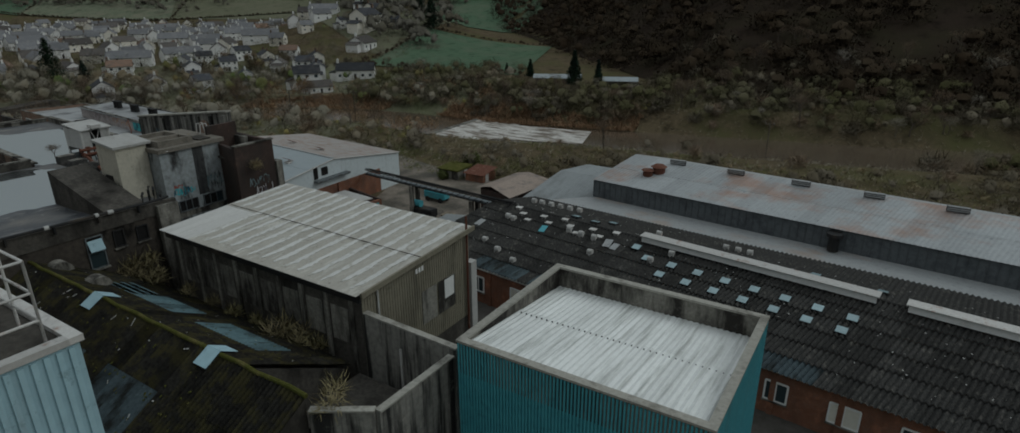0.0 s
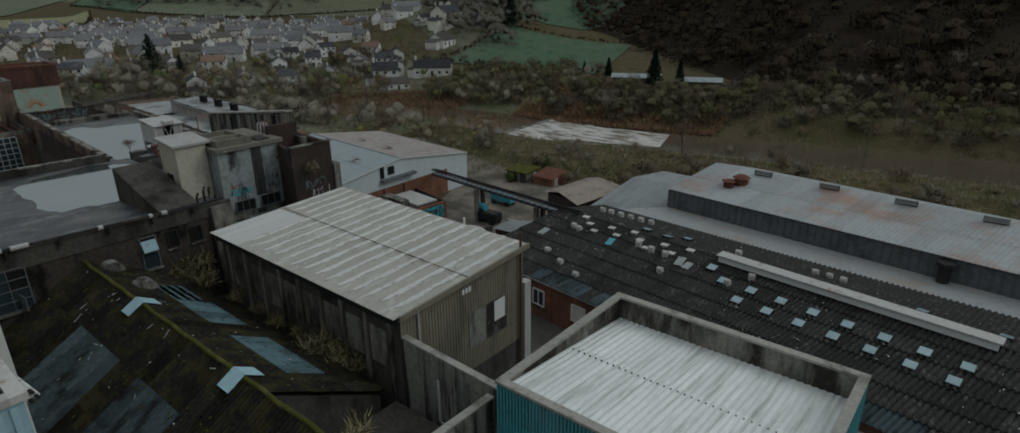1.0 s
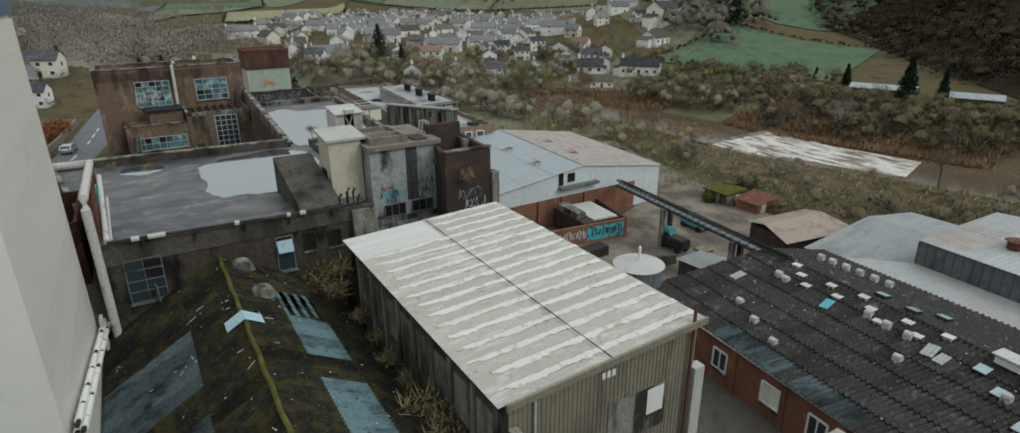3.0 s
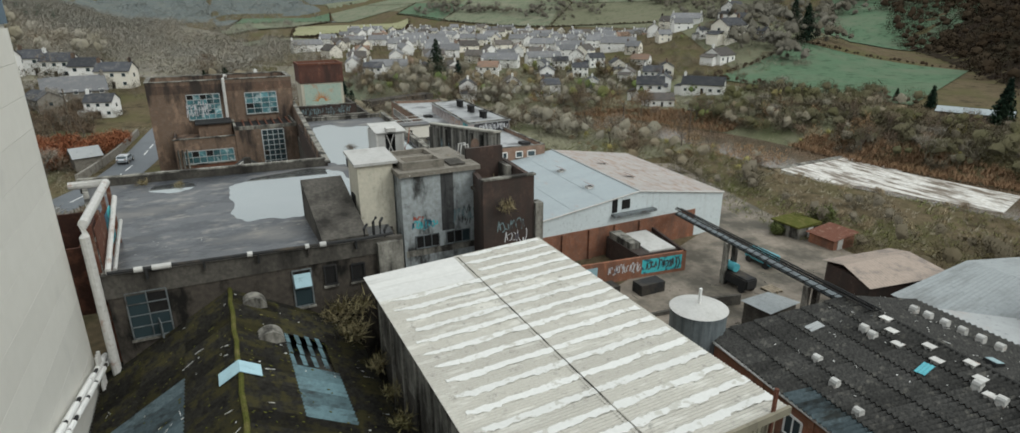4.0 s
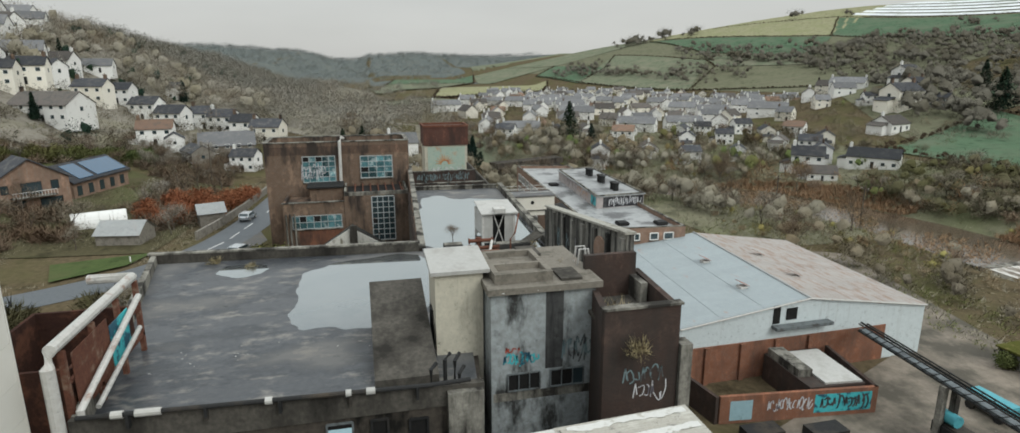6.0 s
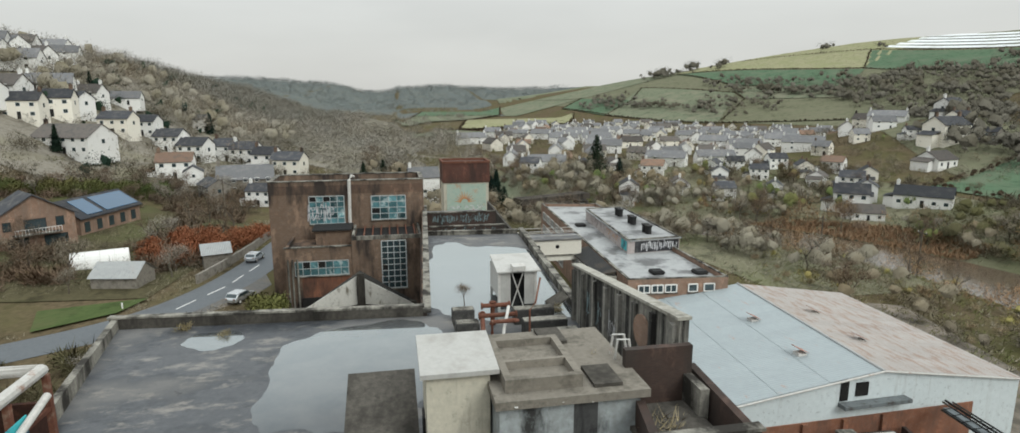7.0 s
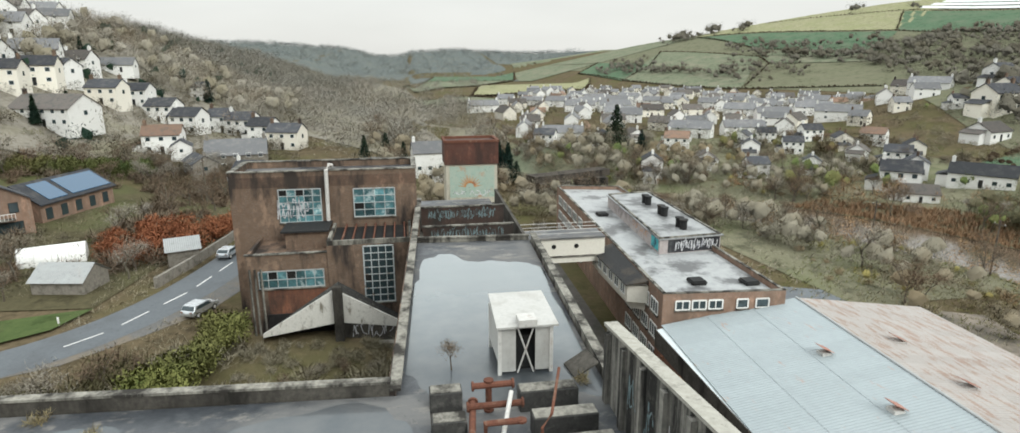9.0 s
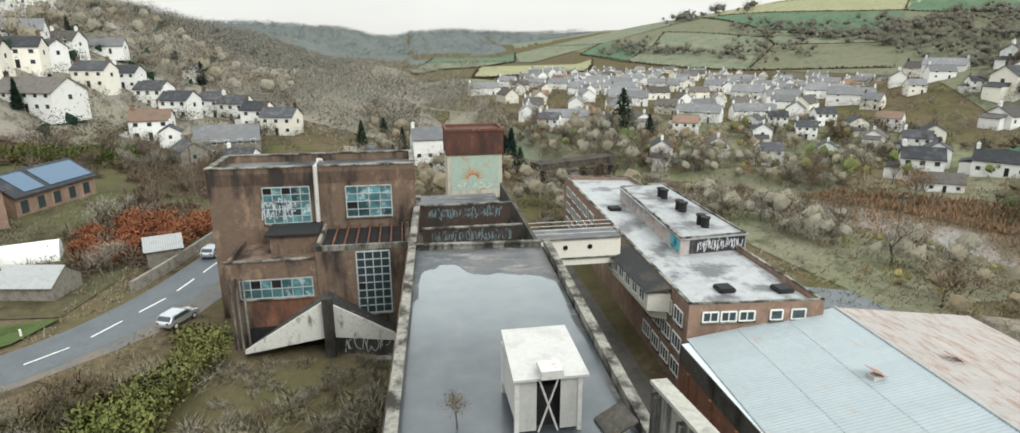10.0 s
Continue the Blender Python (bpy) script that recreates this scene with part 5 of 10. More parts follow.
def cyan_box():
    t = thing("turquoise_clad_building", -10.7, 28.2, -8, "turquoise ribbed-clad block with a recessed white roof", "industrial building")
    x0, x1, y0, y1 = -17.6, -4.1, 22.6, 33.9
    part("wall", boxes((x0, x1, y0, y1, -8.5, 6.2)), CLAD_CYAN, t)
    bm = bmesh.new()
    for i in range(70):
        f = x0 + (x1 - x0) * i / 70
        box(bm, f, f + 0.1, y0 - 0.07, y0 - 0.002, -8.5, 8.05)
        box(bm, f, f + 0.1, y1 + 0.002, y1 + 0.07, -8.5, 8.05)
    for i in range(56):
        f = y0 + (y1 - y0) * i / 56
        box(bm, x1 + 0.002, x1 + 0.07, f, f + 0.1, -8.5, 8.05)
        box(bm, x0 - 0.07, x0 - 0.002, f, f + 0.1, -8.5, 8.05)
    part("cladding_rib", bm, CLAD_CYAN, t)
    for r in ((x0, x0 + 0.3, y0, y1), (x1 - 0.3, x1, y0, y1), (x0 + 0.3, x1 - 0.3, y0, y0 + 0.3), (x0 + 0.3, x1 - 0.3, y1 - 0.3, y1)):
        part("parapet", boxes((*r, 6.204, 8.1)), CONCRETE, t)
    for r in ((x0 - 0.1, x0 + 0.36, y0 - 0.1, y1 + 0.1), (x1 - 0.36, x1 + 0.1, y0 - 0.1, y1 + 0.1), (x0 + 0.36, x1 - 0.36, y0 - 0.1, y0 + 0.36), (x0 + 0.36, x1 - 0.36, y1 - 0.36, y1 + 0.1)):
        part("coping", boxes((*r, 8.104, 8.24)), COPING, t)
    sheets("roof_sheet", t, WHITE_ROOF, (x0 + 0.32, y0 + 0.32, 7.95), (x1 - 0.32, y0 + 0.32, 7.95), (x1 - 0.32, y1 - 0.32, 6.75), (x0 + 0.32, y1 - 0.32, 6.75), 12, 2, 0.38, 0.07)
    part("gutter", boxes((x0 + 0.3, x1 - 0.3, y1 - 0.75, y1 - 0.32, 6.3, 6.6)), DARKNESS, t)
    bm = bmesh.new()
    for i in range(36):
        f = x0 + 0.6 + (x1 - x0 - 1.2) * i / 35
        box(bm, f - 0.03, f + 0.03, 28.1, 28.16, 7.38, 7.47)
    tagged(part("bolt_row", bm, DARK_STEEL, t), kind="stuff")


cyan_box()


def roofless_yard():
    t = thing("roofless_bay", -23, 23, 0, "roofless grey concrete bay beside the warehouse", "outbuilding")
    for p, q, top in (((-25.9, 23.75), (-18.5, 23.5), 6.75), ((-18.7, 23.1), (-18.8, 17.4), 6.6), ((-18.9, 17.6), (-21.6, 15.9), 6.6)):
        bm = bmesh.new()
        wall(bm, p, q, -2, top, 0.35)
        part("wall", bm, WALL_CONCRETE, t)
        bm = bmesh.new()
        wall(bm, p, q, top + 0.002, top + 0.1, 0.42)
        part("coping", bm, COPING, t)
    part("floor", boxes((-26.0, -19.2, 17.8, 23.1, 2.5, 2.8)), DARK_RENDER, t)
    # pale frame of a removed door against the back wall
    for r in ((-22.6, -22.45, 23.3, 23.36, 2.8, 5.6), (-19.9, -19.75, 23.3, 23.36, 2.8, 5.2), (-22.6, -19.75, 23.3, 23.36, 2.8, 2.95)):
        part("door_frame", boxes(r), STEEL, t)


roofless_yard()


TEAL_SHEET = worn("grimy_teal_rooflight_sheet", (0.115, 0.185, 0.2), (0.08, 0.13, 0.145), (0.03, 0.04, 0.042), rough=0.6, spec=0.25, grain=4, big=0.9, cut=(0.5, 0.66), streak=(1, 0.3, 1), jitter=0.3)


def moss_shed():
    t = thing("mossy_gabled_shed", -33, 15.5, -3, "old gabled shed with a moss-blackened corrugated roof", "shed")
    x0, x1 = -50.9, -21.38
    yr, zr, yl, zl, yr2, zr2 = 15.6, 7.55, 8.3, 3.3, 22.6, 3.6
    bm = bmesh.new()
    prism(bm, [(x1 - 0.3, yl + 0.4), (x1 - 0.3, yr), (x1 - 0.3, yr + 0.1), (-26.3, yr + 0.1), (-26.3, yr2 - 0.4), (x0, yr2 - 0.4), (x0, yr), (x0, yl + 0.4)], -5, [zl - 0.1, zr - 0.3, zr - 0.36, zr - 0.36, zr2 - 0.1, zr2 - 0.1, zr - 0.3, zl - 0.1])
    part("wall", bm, DARK_RENDER, t)
    left = sheets("roof_sheet", t, MOSS_ROOF, (x0, yr, zr), (x1, yr, zr), (x1, yl, zl), (x0, yl, zl), 24, 3, 0.3, 0.17)
    right = sheets("roof_sheet", t, MOSS_ROOF, (x0, yr, zr), (x1, yr, zr), (x1, yr2, zr2), (x0, yr2, zr2), 24, 3, 0.3, 0.17)
    for key in [k for k in right if k[0] >= 20]:
        bpy.data.objects.remove(right.pop(key))
    for made, spots, sheet_mat in ((left, [(i, j) for i in range(6, 11) for j in (1, 2)] + [(i, j) for i in range(13, 17) for j in (1, 2)] + [(21, 2), (22, 2), (23, 2)], TRANSLUCENT),
                                   (right, [(i, 1) for i in range(7, 11)] + [(i, 1) for i in range(13, 18)], TEAL_SHEET)):
        me = made[0, 0].data.copy()
        me.materials.clear()
        me.materials.append(sheet_mat)
        for s in spots:
            made[s].data = me
    for s in ((4, 1), (5, 1), (6, 1)):
        gone = made[s]
        bpy.data.objects.remove(gone)
        for i in range(4):
            e, f = (x1 - x0) / 24, Vector((0, yr2 - yr, zr2 - zr)) / 3
            p = Vector((x0, yr, zr)) + Vector((e * (s[0] + 0.05), 0, 0)) + f * (s[1] + 0.05 + 0.24 * i)
            bm = bmesh.new()
            hexa(bm, [tuple(p + Vector((u, 0, 0)) + f * v + Vector((0, 0, h + 0.05 * i))) for h in (0.05, 0.07) for u, v in ((0, 0), (e * 0.9, 0.03), (e * 0.85, 0.13), (0, 0.11))])
            part("broken_slat", bm, TEAL_SHEET, t, "snapped pale slat of a broken rooflight")
    bm = bmesh.new()
    tube(bm, [(x0 + i * 1.23, yr + 0.04 * math.sin(i * 2.3), zr + 0.02 + 0.03 * math.sin(i * 1.7)) for i in range(25)], 0.13, 8)
    part("ridge_cap", bm, MOSS, t, "mossy yellow-green ridge")
    for x in (-40.6, -28.6):
        bm = bmesh.new()
        for s, (y, z) in ((1, (yl, zl)), (-1, (yr2, zr2))):
            d = Vector((0, y - yr, z - zr)).normalized()
            n = Vector((0, -d.z, d.y)) * (1 if d.y > 0 else -1)
            a = Vector((x, yr, zr + 0.22))
            hexa(bm, [tuple(a + Vector((sx * 0.55, 0, 0)) + d * l + n * h) for h in (0.0, 0.03) for sx, l in ((-1, 0), (1, 0), (1, 1.1), (-1, 1.1))])
        part("ridge_flashing", bm, CLAD_PALE, t, "pale blue sheet flashing over the ridge")
    for x, y in ((-49.0, 16.8), (-44.8, 17.3)):
        z = zr - (y - yr) * (zr - zr2) / (yr2 - yr)
        bm = bmesh.new()
        k = 12
        prof = [(0.75 * math.cos(math.pi * i / k), 0.75 * math.sin(math.pi * i / k)) for i in range(k + 1)]
        a = [bm.verts.new((x + 0.5, y + p, z - 0.1 + q)) for p, q in prof]
        b = [bm.verts.new((x - 0.5, y + p, z - 0.1 + q)) for p, q in prof]
        for i in range(k):
            bm.faces.new((a[i], a[i + 1], b[i + 1], b[i]))
        bm.faces.new(a)
        bm.faces.new(b[::-1])
        part("roof_cowl", bm, CONCRETE, t, "rounded grey ventilator cowl")


moss_shed()


def pale_tower():
    t = thing("tall_panel_clad_tower", -42, 1, -3, "tall cream panel-clad tower with a blue top band", "tower")
    x0, x1, y0, y1 = -50.0, -33.0, -8.0, 8.0
    part("core", boxes((x0 + 0.1, x1, y0, y1 - 0.1, -4, 23.4)), CLAD_BEIGE, t)
    for i in range(17):
        part("panel", boxes((x0 + 0.12, x1, y1 - 0.098, y1, -4 + i * 1.6, -4 + i * 1.6 + 1.585)), CLAD_BEIGE, t)
    part("corner_trim", boxes((x0, x0 + 0.115, y1 - 0.3, y1 + 0.01, -4, 23.2)), CLAD_BEIGE, t)
    part("top_band", boxes((x0 - 0.05, x1, y0, y1 + 0.05, 23.404, 30)), BAND_BLUE, t, "dark blue top cladding")
    for k in range(3):
        bm = bmesh.new()
        tube(bm, [(-49.5 + k * 0.35, 8.4, -3), (-49.5 + k * 0.35, 8.4, 5.6)], 0.1)
        part("pipe", bm, STEEL, t)


BAND_BLUE = worn("blue_band_cladding", (0.10, 0.15, 0.20), (0.085, 0.13, 0.17), (0.06, 0.09, 0.11), rough=0.5)
pale_tower()


def railed_building():
    t = thing("railed_clad_building", -22, 1, -3, "pale blue ribbed-clad building with a roof handrail", "industrial building")
    x0, x1, y0, y1 = -26, -17.9, -12, 6.1
    part("wall", boxes((x0, x1, y0, y1, -4, 16.7)), CLAD_PALE, t)
    bm = bmesh.new()
    for i in range(60):
        f = y0 + (y1 - y0) * i / 60
        box(bm, x1 + 0.002, x1 + 0.06, f, f + 0.14, -4, 16.6)
    part("cladding_rib", bm, CLAD_PALE, t)
    part("coping", boxes((x0, x1 + 0.1, y1 - 0.25, y1 + 0.1, 16.704, 16.9)), STEEL, t)
    part("coping", boxes((x1 - 0.25, x1 + 0.1, y0, y1 - 0.25, 16.704, 16.9)), STEEL, t)
    part("deck", boxes((x0, x1 - 0.26, y0, y1 - 0.26, 16.704, 16.78)), DARK_RENDER, t)
    for i in range(5):
        x = x1 - 0.4 - i * 1.6
        bm = bmesh.new()
        tube(bm, [(x, y1 - 0.6, 16.8), (x, y1 - 0.6, 19.2)], 0.04)
        part("rail_post", bm, STEEL, t)
    for z in (17.5, 18.3, 19.2):
        bm = bmesh.new()
        tube(bm, [(x1 - 0.4, y1 - 0.6, z), (x0 + 0.4, y1 - 0.6, z)], 0.04)
        part("rail", bm, STEEL, t)
        bm = bmesh.new()
        tube(bm, [(x1 - 0.4, y1 - 0.6, z), (x1 - 0.4, y0, z)], 0.04)
        part("rail", bm, STEEL, t)
    for i in range(8):
        y = y1 - 0.6 - i * 2.0
        bm = bmesh.new()
        tube(bm, [(x1 - 0.4, y, 16.8), (x1 - 0.4, y, 19.2)], 0.04)
        part("rail_post", bm, STEEL, t)
    part("machine", boxes((-24.5, -20, -3, 3.5, 16.8, 18.4)), DARK_STEEL, t)


railed_building()

DARK_RUST = worn("dark_rust", (0.06, 0.03, 0.022), (0.04, 0.022, 0.018), (0.12, 0.055, 0.035), rough=0.95, spec=0.1, grain=4, big=0.8)
# white lagged pipes by the foot of the tower
lag = thing("lagged_pipe_run", -45, 8.4, 3, "bundle of white lagged pipes beside the cream tower", "pipe")
LAG0, LAG1 = Vector((-51.6, 8.3, 3.9)), Vector((-33.4, 8.3, 8.0))
for k, (y, dz) in enumerate(((8.25, 0.0), (8.5, 0.12), (8.36, 0.42))):
    bm = bmesh.new()
    n = 14
    tube(bm, [LAG0.lerp(LAG1, i / n) + Vector((0, y - 8.3, dz + 0.03 * math.sin(i * 2.1 + k))) for i in range(n + 1)], 0.1, 8)
    part("pipe", bm, DARK_STEEL, lag)
    rng = random.Random(k)
    f = 0.02
    while f < 0.95:
        g = min(0.98, f + rng.uniform(0.04, 0.16))
        bm = bmesh.new()
        tube(bm, [LAG0.lerp(LAG1, f) + Vector((0, y - 8.3, dz)), LAG0.lerp(LAG1, g) + Vector((0, y - 8.3, dz))], 0.16, 8)
        part("lagging", bm, WHITE_PAINT, lag, "torn white pipe lagging")
        f = g + rng.uniform(0.01, 0.05)
plank = thing("fallen_plank", -49, 8.9, 3.2, "pale plank lying over rubble", "plank")
bm = bmesh.new()
hexa(bm, [(-50.2, 8.5, 3.0), (-47.6, 10.0, 3.4), (-47.8, 10.25, 3.4), (-50.4, 8.75, 3.0), (-50.2, 8.5, 3.06), (-47.6, 10.0, 3.46), (-47.8, 10.25, 3.46), (-50.4, 8.75, 3.06)])
part("board", bm, PALE_CONCRETE, plank)

# steel frame with pipes at the edge of the flat roof
rack = thing("rusty_pipe_rack", -55, 8.2, 4, "rusty steel rack with pale insulated pipes", "pipe rack")
for x in (-51.0, -54.0, -57.0, -59.8):
    part("post", boxes((x - 0.12, x + 0.12, 9.0, 9.24, 2, 12.6)), RUST, rack)
part("beam", boxes((-59.9, -50.9, 9.0, 9.24, 9.4, 9.6)), RUST, rack)
part("beam", boxes((-59.9, -50.9, 9.05, 9.2, 11.0, 11.16)), RUST, rack)
for pts, r in (([(-59.6, 7.0, 12.9), (-59.6, 9.1, 12.9), (-50.4, 9.0, 12.9), (-50.0, 9.0, 12.3), (-50.0, 9.0, 0)], 0.26), ([(-59, 9.5, 12.0), (-50.6, 9.6, 10.0), (-50.6, 9.6, 0)], 0.16), ([(-58, 9.7, 10.6), (-52, 9.7, 9.4)], 0.12)):
    bm = bmesh.new()
    tube(bm, pts, r, 10)
    part("insulated_pipe", bm, STEEL, rack, "pale insulated pipe")
part("sheet", boxes((-57.8, -55.4, 9.26, 9.3, 9.7, 11.8)), GRAFFITI_BLUE, rack, "sheet panel sprayed turquoise")
part("sheet", boxes((-55.2, -51.4, 9.26, 9.3, 9.7, 12.3)), RUST, rack)
for r in ((-62, -54, 3.0, 3.2, 6, 10.4), (-62, -54, 7.8, 8.0, 6, 10.4), (-62, -61.8, 3.2, 7.8, 6, 10.4), (-54.2, -54, 3.2, 7.8, 6, 10.4), (-61.8, -54.2, 3.2, 7.8, 6, 6.2)):
    part("tank_plate", boxes(r), DARK_RUST, rack, "dark rusty open tank plate")


# ---- riverside: blue shed, office, footbridge ----
def blue_shed():
    t = thing("pale_blue_portal_shed", -86, 66, -8.5, "pale blue-grey portal shed on a brick plinth", "industrial shed")
    NL, NR, FR, FL = (-76.3, 51.9), (-77.0, 83.2), (-104.4, 84.4), (-102.3, 52.3)
    RN, RF = (-76.6, 67.2, -0.1), (-103.2, 68.7, 0.0)
    ze = -2.0
    bm = bmesh.new()
    prism(bm, [NL, RN[:2], NR, FR, RF[:2], FL], -8.5, [ze - 0.1, RN[2] - 0.15, ze - 0.6, ze - 0.6, RF[2] - 0.15, ze - 0.1])
    part("wall", bm, SHED_WHITE, t)
    bm = bmesh.new()
    on_wall(bm, NL, NR, -0.05, 26.0, -8.5, -4.3, 0.0, 0.12)
    part("brick_plinth", bm, ORANGE_BRICK, t)
    bm = bmesh.new()
    on_wall(bm, FL, NL, 0, 26.0, -3.9, ze - 0.06, 0.0, 0.1)
    part("side_fascia", bm, DARK_RENDER, t, "dark stained fascia boards")
    bm = bmesh.new()
    on_wall(bm, FL, NL, 0, 26.0, -8.5, -3.904, 0.0, 0.08)
    part("brick_plinth", bm, ORANGE_BRICK, t)
    for k in range(6):
        bm = bmesh.new()
        on_wall(bm, FL, NL, 2.0 + k * 4.4, 2.4 + k * 4.4, -8.5, -3.95, 0.08, 0.3)
        part("pier", bm, ORANGE_BRICK, t)
    sheets("roof_sheet", t, SHED_BLUE, RN, RF, (FL[0], FL[1], ze), (NL[0], NL[1], ze), 16, 3, 0.33, 0.04)
    sheets("roof_sheet", t, SHED_PINK, RN, RF, (FR[0], FR[1], ze - 0.5), (NR[0], NR[1], ze - 0.5), 16, 3, 0.33, 0.04)
    bm = bmesh.new()
    tube(bm, [(RN[0] + 0.2, RN[1], RN[2] + 0.05), (RF[0], RF[1], RF[2] + 0.05)], 0.14)
    part("ridge_cap", bm, GREY_SHEET, t)
    for e in (NL, NR):
        bm = bmesh.new()
        tube(bm, [(RN[0] + 0.25, RN[1], RN[2] + 0.02), (e[0] + 0.25, e[1], ze + (0.02 if e is NL else -0.48))], 0.1)
        part("verge_trim", bm, STEEL, t)
    for u0, u1, z0, z1 in ((11.0, 11.8, -2.6, -0.6), (12.6, 13.9, -2.3, -1.0)):
        bm = bmesh.new()
        on_wall(bm, NL, NR, u0, u1, z0, z1, -0.1, 0.14)
        # a black box on the wall stands for the doorway's dark inside
        part("opening", bm, DARKNESS, t)
    bm = bmesh.new()
    on_wall(bm, NL, NR, 10.9, 18.0, -3.1, -2.75, 0.0, 1.0)
    part("loading_stage", bm, WIN_GREY, t)
    return t


blue_shed()


RUST_LID = worn("rust_red_vent_lid", (0.33, 0.16, 0.12), (0.25, 0.12, 0.09), (0.4, 0.3, 0.26), rough=0.8, grain=4, big=1.2)


def roof_vent(x, y, z, mat_lid):
    t = thing("tilted_roof_vent", x, y, z, "small roof vent with a propped-open lid", "roof vent", "vents on the shed roof")
    part("kerb", boxes((x - 0.45, x + 0.45, y - 0.45, y + 0.45, z - 0.5, z + 0.15)), STEEL, t)
    bm = bmesh.new()
    prism(bm, [(x - 0.6, y - 0.6), (x + 0.6, y - 0.6), (x + 0.6, y + 0.6), (x - 0.6, y + 0.6)], [z + 0.75, z + 0.75, z + 0.18, z + 0.18], [z + 0.8, z + 0.8, z + 0.23, z + 0.23])
    part("lid", bm, mat_lid, t)


for x, y, z in ((-82.3, 62.9, -0.5), (-91.6, 63.7, -0.45), (-84.5, 71.5, -0.7), (-93.0, 72.5, -0.75)):
    roof_vent(x, y, z, RUST_LID)


def office():
    t = thing("brick_office_block", -126, 61, -8.5, "three-storey pale brick office block with flat roofs", "office building")
    NL, NR, FR, FL = (-103.5, 53.4), (-102.3, 66.8), (-160, 68.6), (-162.5, 56.7)
    top = 1.3
    bm = bmesh.new()
    prism(bm, [NL, NR, FR, FL], -8.5, top - 0.7)
    part("wall", bm, PINK_BRICK, t)
    bm = bmesh.new()
    prism(bm, [(-103.9, 53.8), (-102.7, 66.4), (-159.6, 68.2), (-162.1, 57.1)], top - 0.696, top - 0.6)
    part("roof", bm, FELT_PALE, t, "pale flat felt roof")
    for p, q in ((NL, NR), (NR, FR), (FR, FL), (FL, NL)):
        bm = bmesh.new()
        wall(bm, p, q, top - 0.7, top, 0.3)
        part("parapet", bm, PINK_BRICK, t)
        bm = bmesh.new()
        wall(bm, p, q, top + 0.002, top + 0.12, 0.36)
        part("coping", bm, CONCRETE, t)
    for u0, u1, gl in ((1.4, 2.9, GLASS_DARK), (3.2, 4.7, GLASS_DARK), (5.0, 6.5, GLASS_DARK), (8.1, 9.3, TRANSLUCENT), (10.2, 11.6, TRANSLUCENT)):
        window(t, NL, NR, u0, u1, -0.5, 0.5, 2 if u1 < 7 else 1, 1, WHITE_PAINT, gl, 0.1)
    for storey in (-1.6, -4.4, -7.2):
        for k in range(4):
            window(t, FL, NL, 47.0 + k * 2.9, 49.2 + k * 2.9, storey, storey + 1.5, 3, 1, WHITE_PAINT, GLASS_DARK, 0.09)
        for k in range(5):
            window(t, FL, NL, 2.5 + k * 4.2, 5.5 + k * 4.2, storey, storey + 1.5, 3, 1, WHITE_PAINT, GLASS_DARK, 0.09)
    # penthouse
    A, B, C, D = (-118.4, 59.3), (-119.2, 68.2), (-147.0, 69.3), (-146.0, 61.6)
    bm = bmesh.new()
    prism(bm, [A, B, C, D], top - 0.59, 2.65)
    part("penthouse", bm, PENT, t, "painted rooftop storey")
    bm = bmesh.new()
    prism(bm, [(-118.2, 59.1), (-119.0, 68.5), (-147.3, 69.6), (-146.2, 61.3)], 2.652, 2.8)
    part("penthouse_roof", bm, FELT_PALE, t)
    for p, q in ((A, B), (B, C), (C, D), (D, A)):
        bm = bmesh.new()
        wall(bm, p, q, 2.8, 3.0, 0.25)
        part("penthouse_rim", bm, CONCRETE, t)
    bm = bmesh.new()
    on_wall(bm, A, B, 1.2, 8.8, 0.8, 2.55, 0.002, 0.012)
    part("graffiti_ground", bm, GRAFFITI_DARK, t)
    scrawl(t, "graffiti", A, B, 2.2, 8.4, 1.0, 2.5, GRAFFITI_WHITE, 31, 0.15, 30, 0.02)
    bm = bmesh.new()
    on_wall(bm, D, A, 24.2, 27.2, 1.0, 2.5, 0.002, 0.014)
    part("blue_patch", bm, GRAFFITI_BLUE, t)
    scrawl(t, "graffiti", D, A, 15.0, 22.5, 1.4, 2.4, GRAFFITI_ORANGE, 33, 0.12, 14)
    for x, y in ((-122.5, 64.4), (-130, 64.9), (-137.5, 65.4)):
        v = thing("twin_roof_ventilator", x, y, 2.8, "black drum roof ventilator", "roof vent", "drums on the office roof")
        for dx in (0, -1.3):
            bm = bmesh.new()
            drum(bm, x + dx, y, 2.8, 4.0, 0.5)
            drum(bm, x + dx, y, 4.0, 4.2, 0.62)
            part("drum", bm, DARK_STEEL, v)
    for x, y in ((-107.6, 59.2), (-106.5, 65.0), (-140, 58.6)):
        v = thing("rooflight_dome", x, y, top - 0.6, "dark domed rooflight on the office roof", "rooflight", "rooflights on the office")
        bm = boxes((x - 0.9, x + 0.9, y - 0.9, y + 0.9, top - 0.6, top - 0.1))
        bmesh.ops.bevel(bm, geom=bm.edges[:], offset=0.14, segments=2, affect="EDGES")
        part("dome", bm, DARK_STEEL, v)
    return t


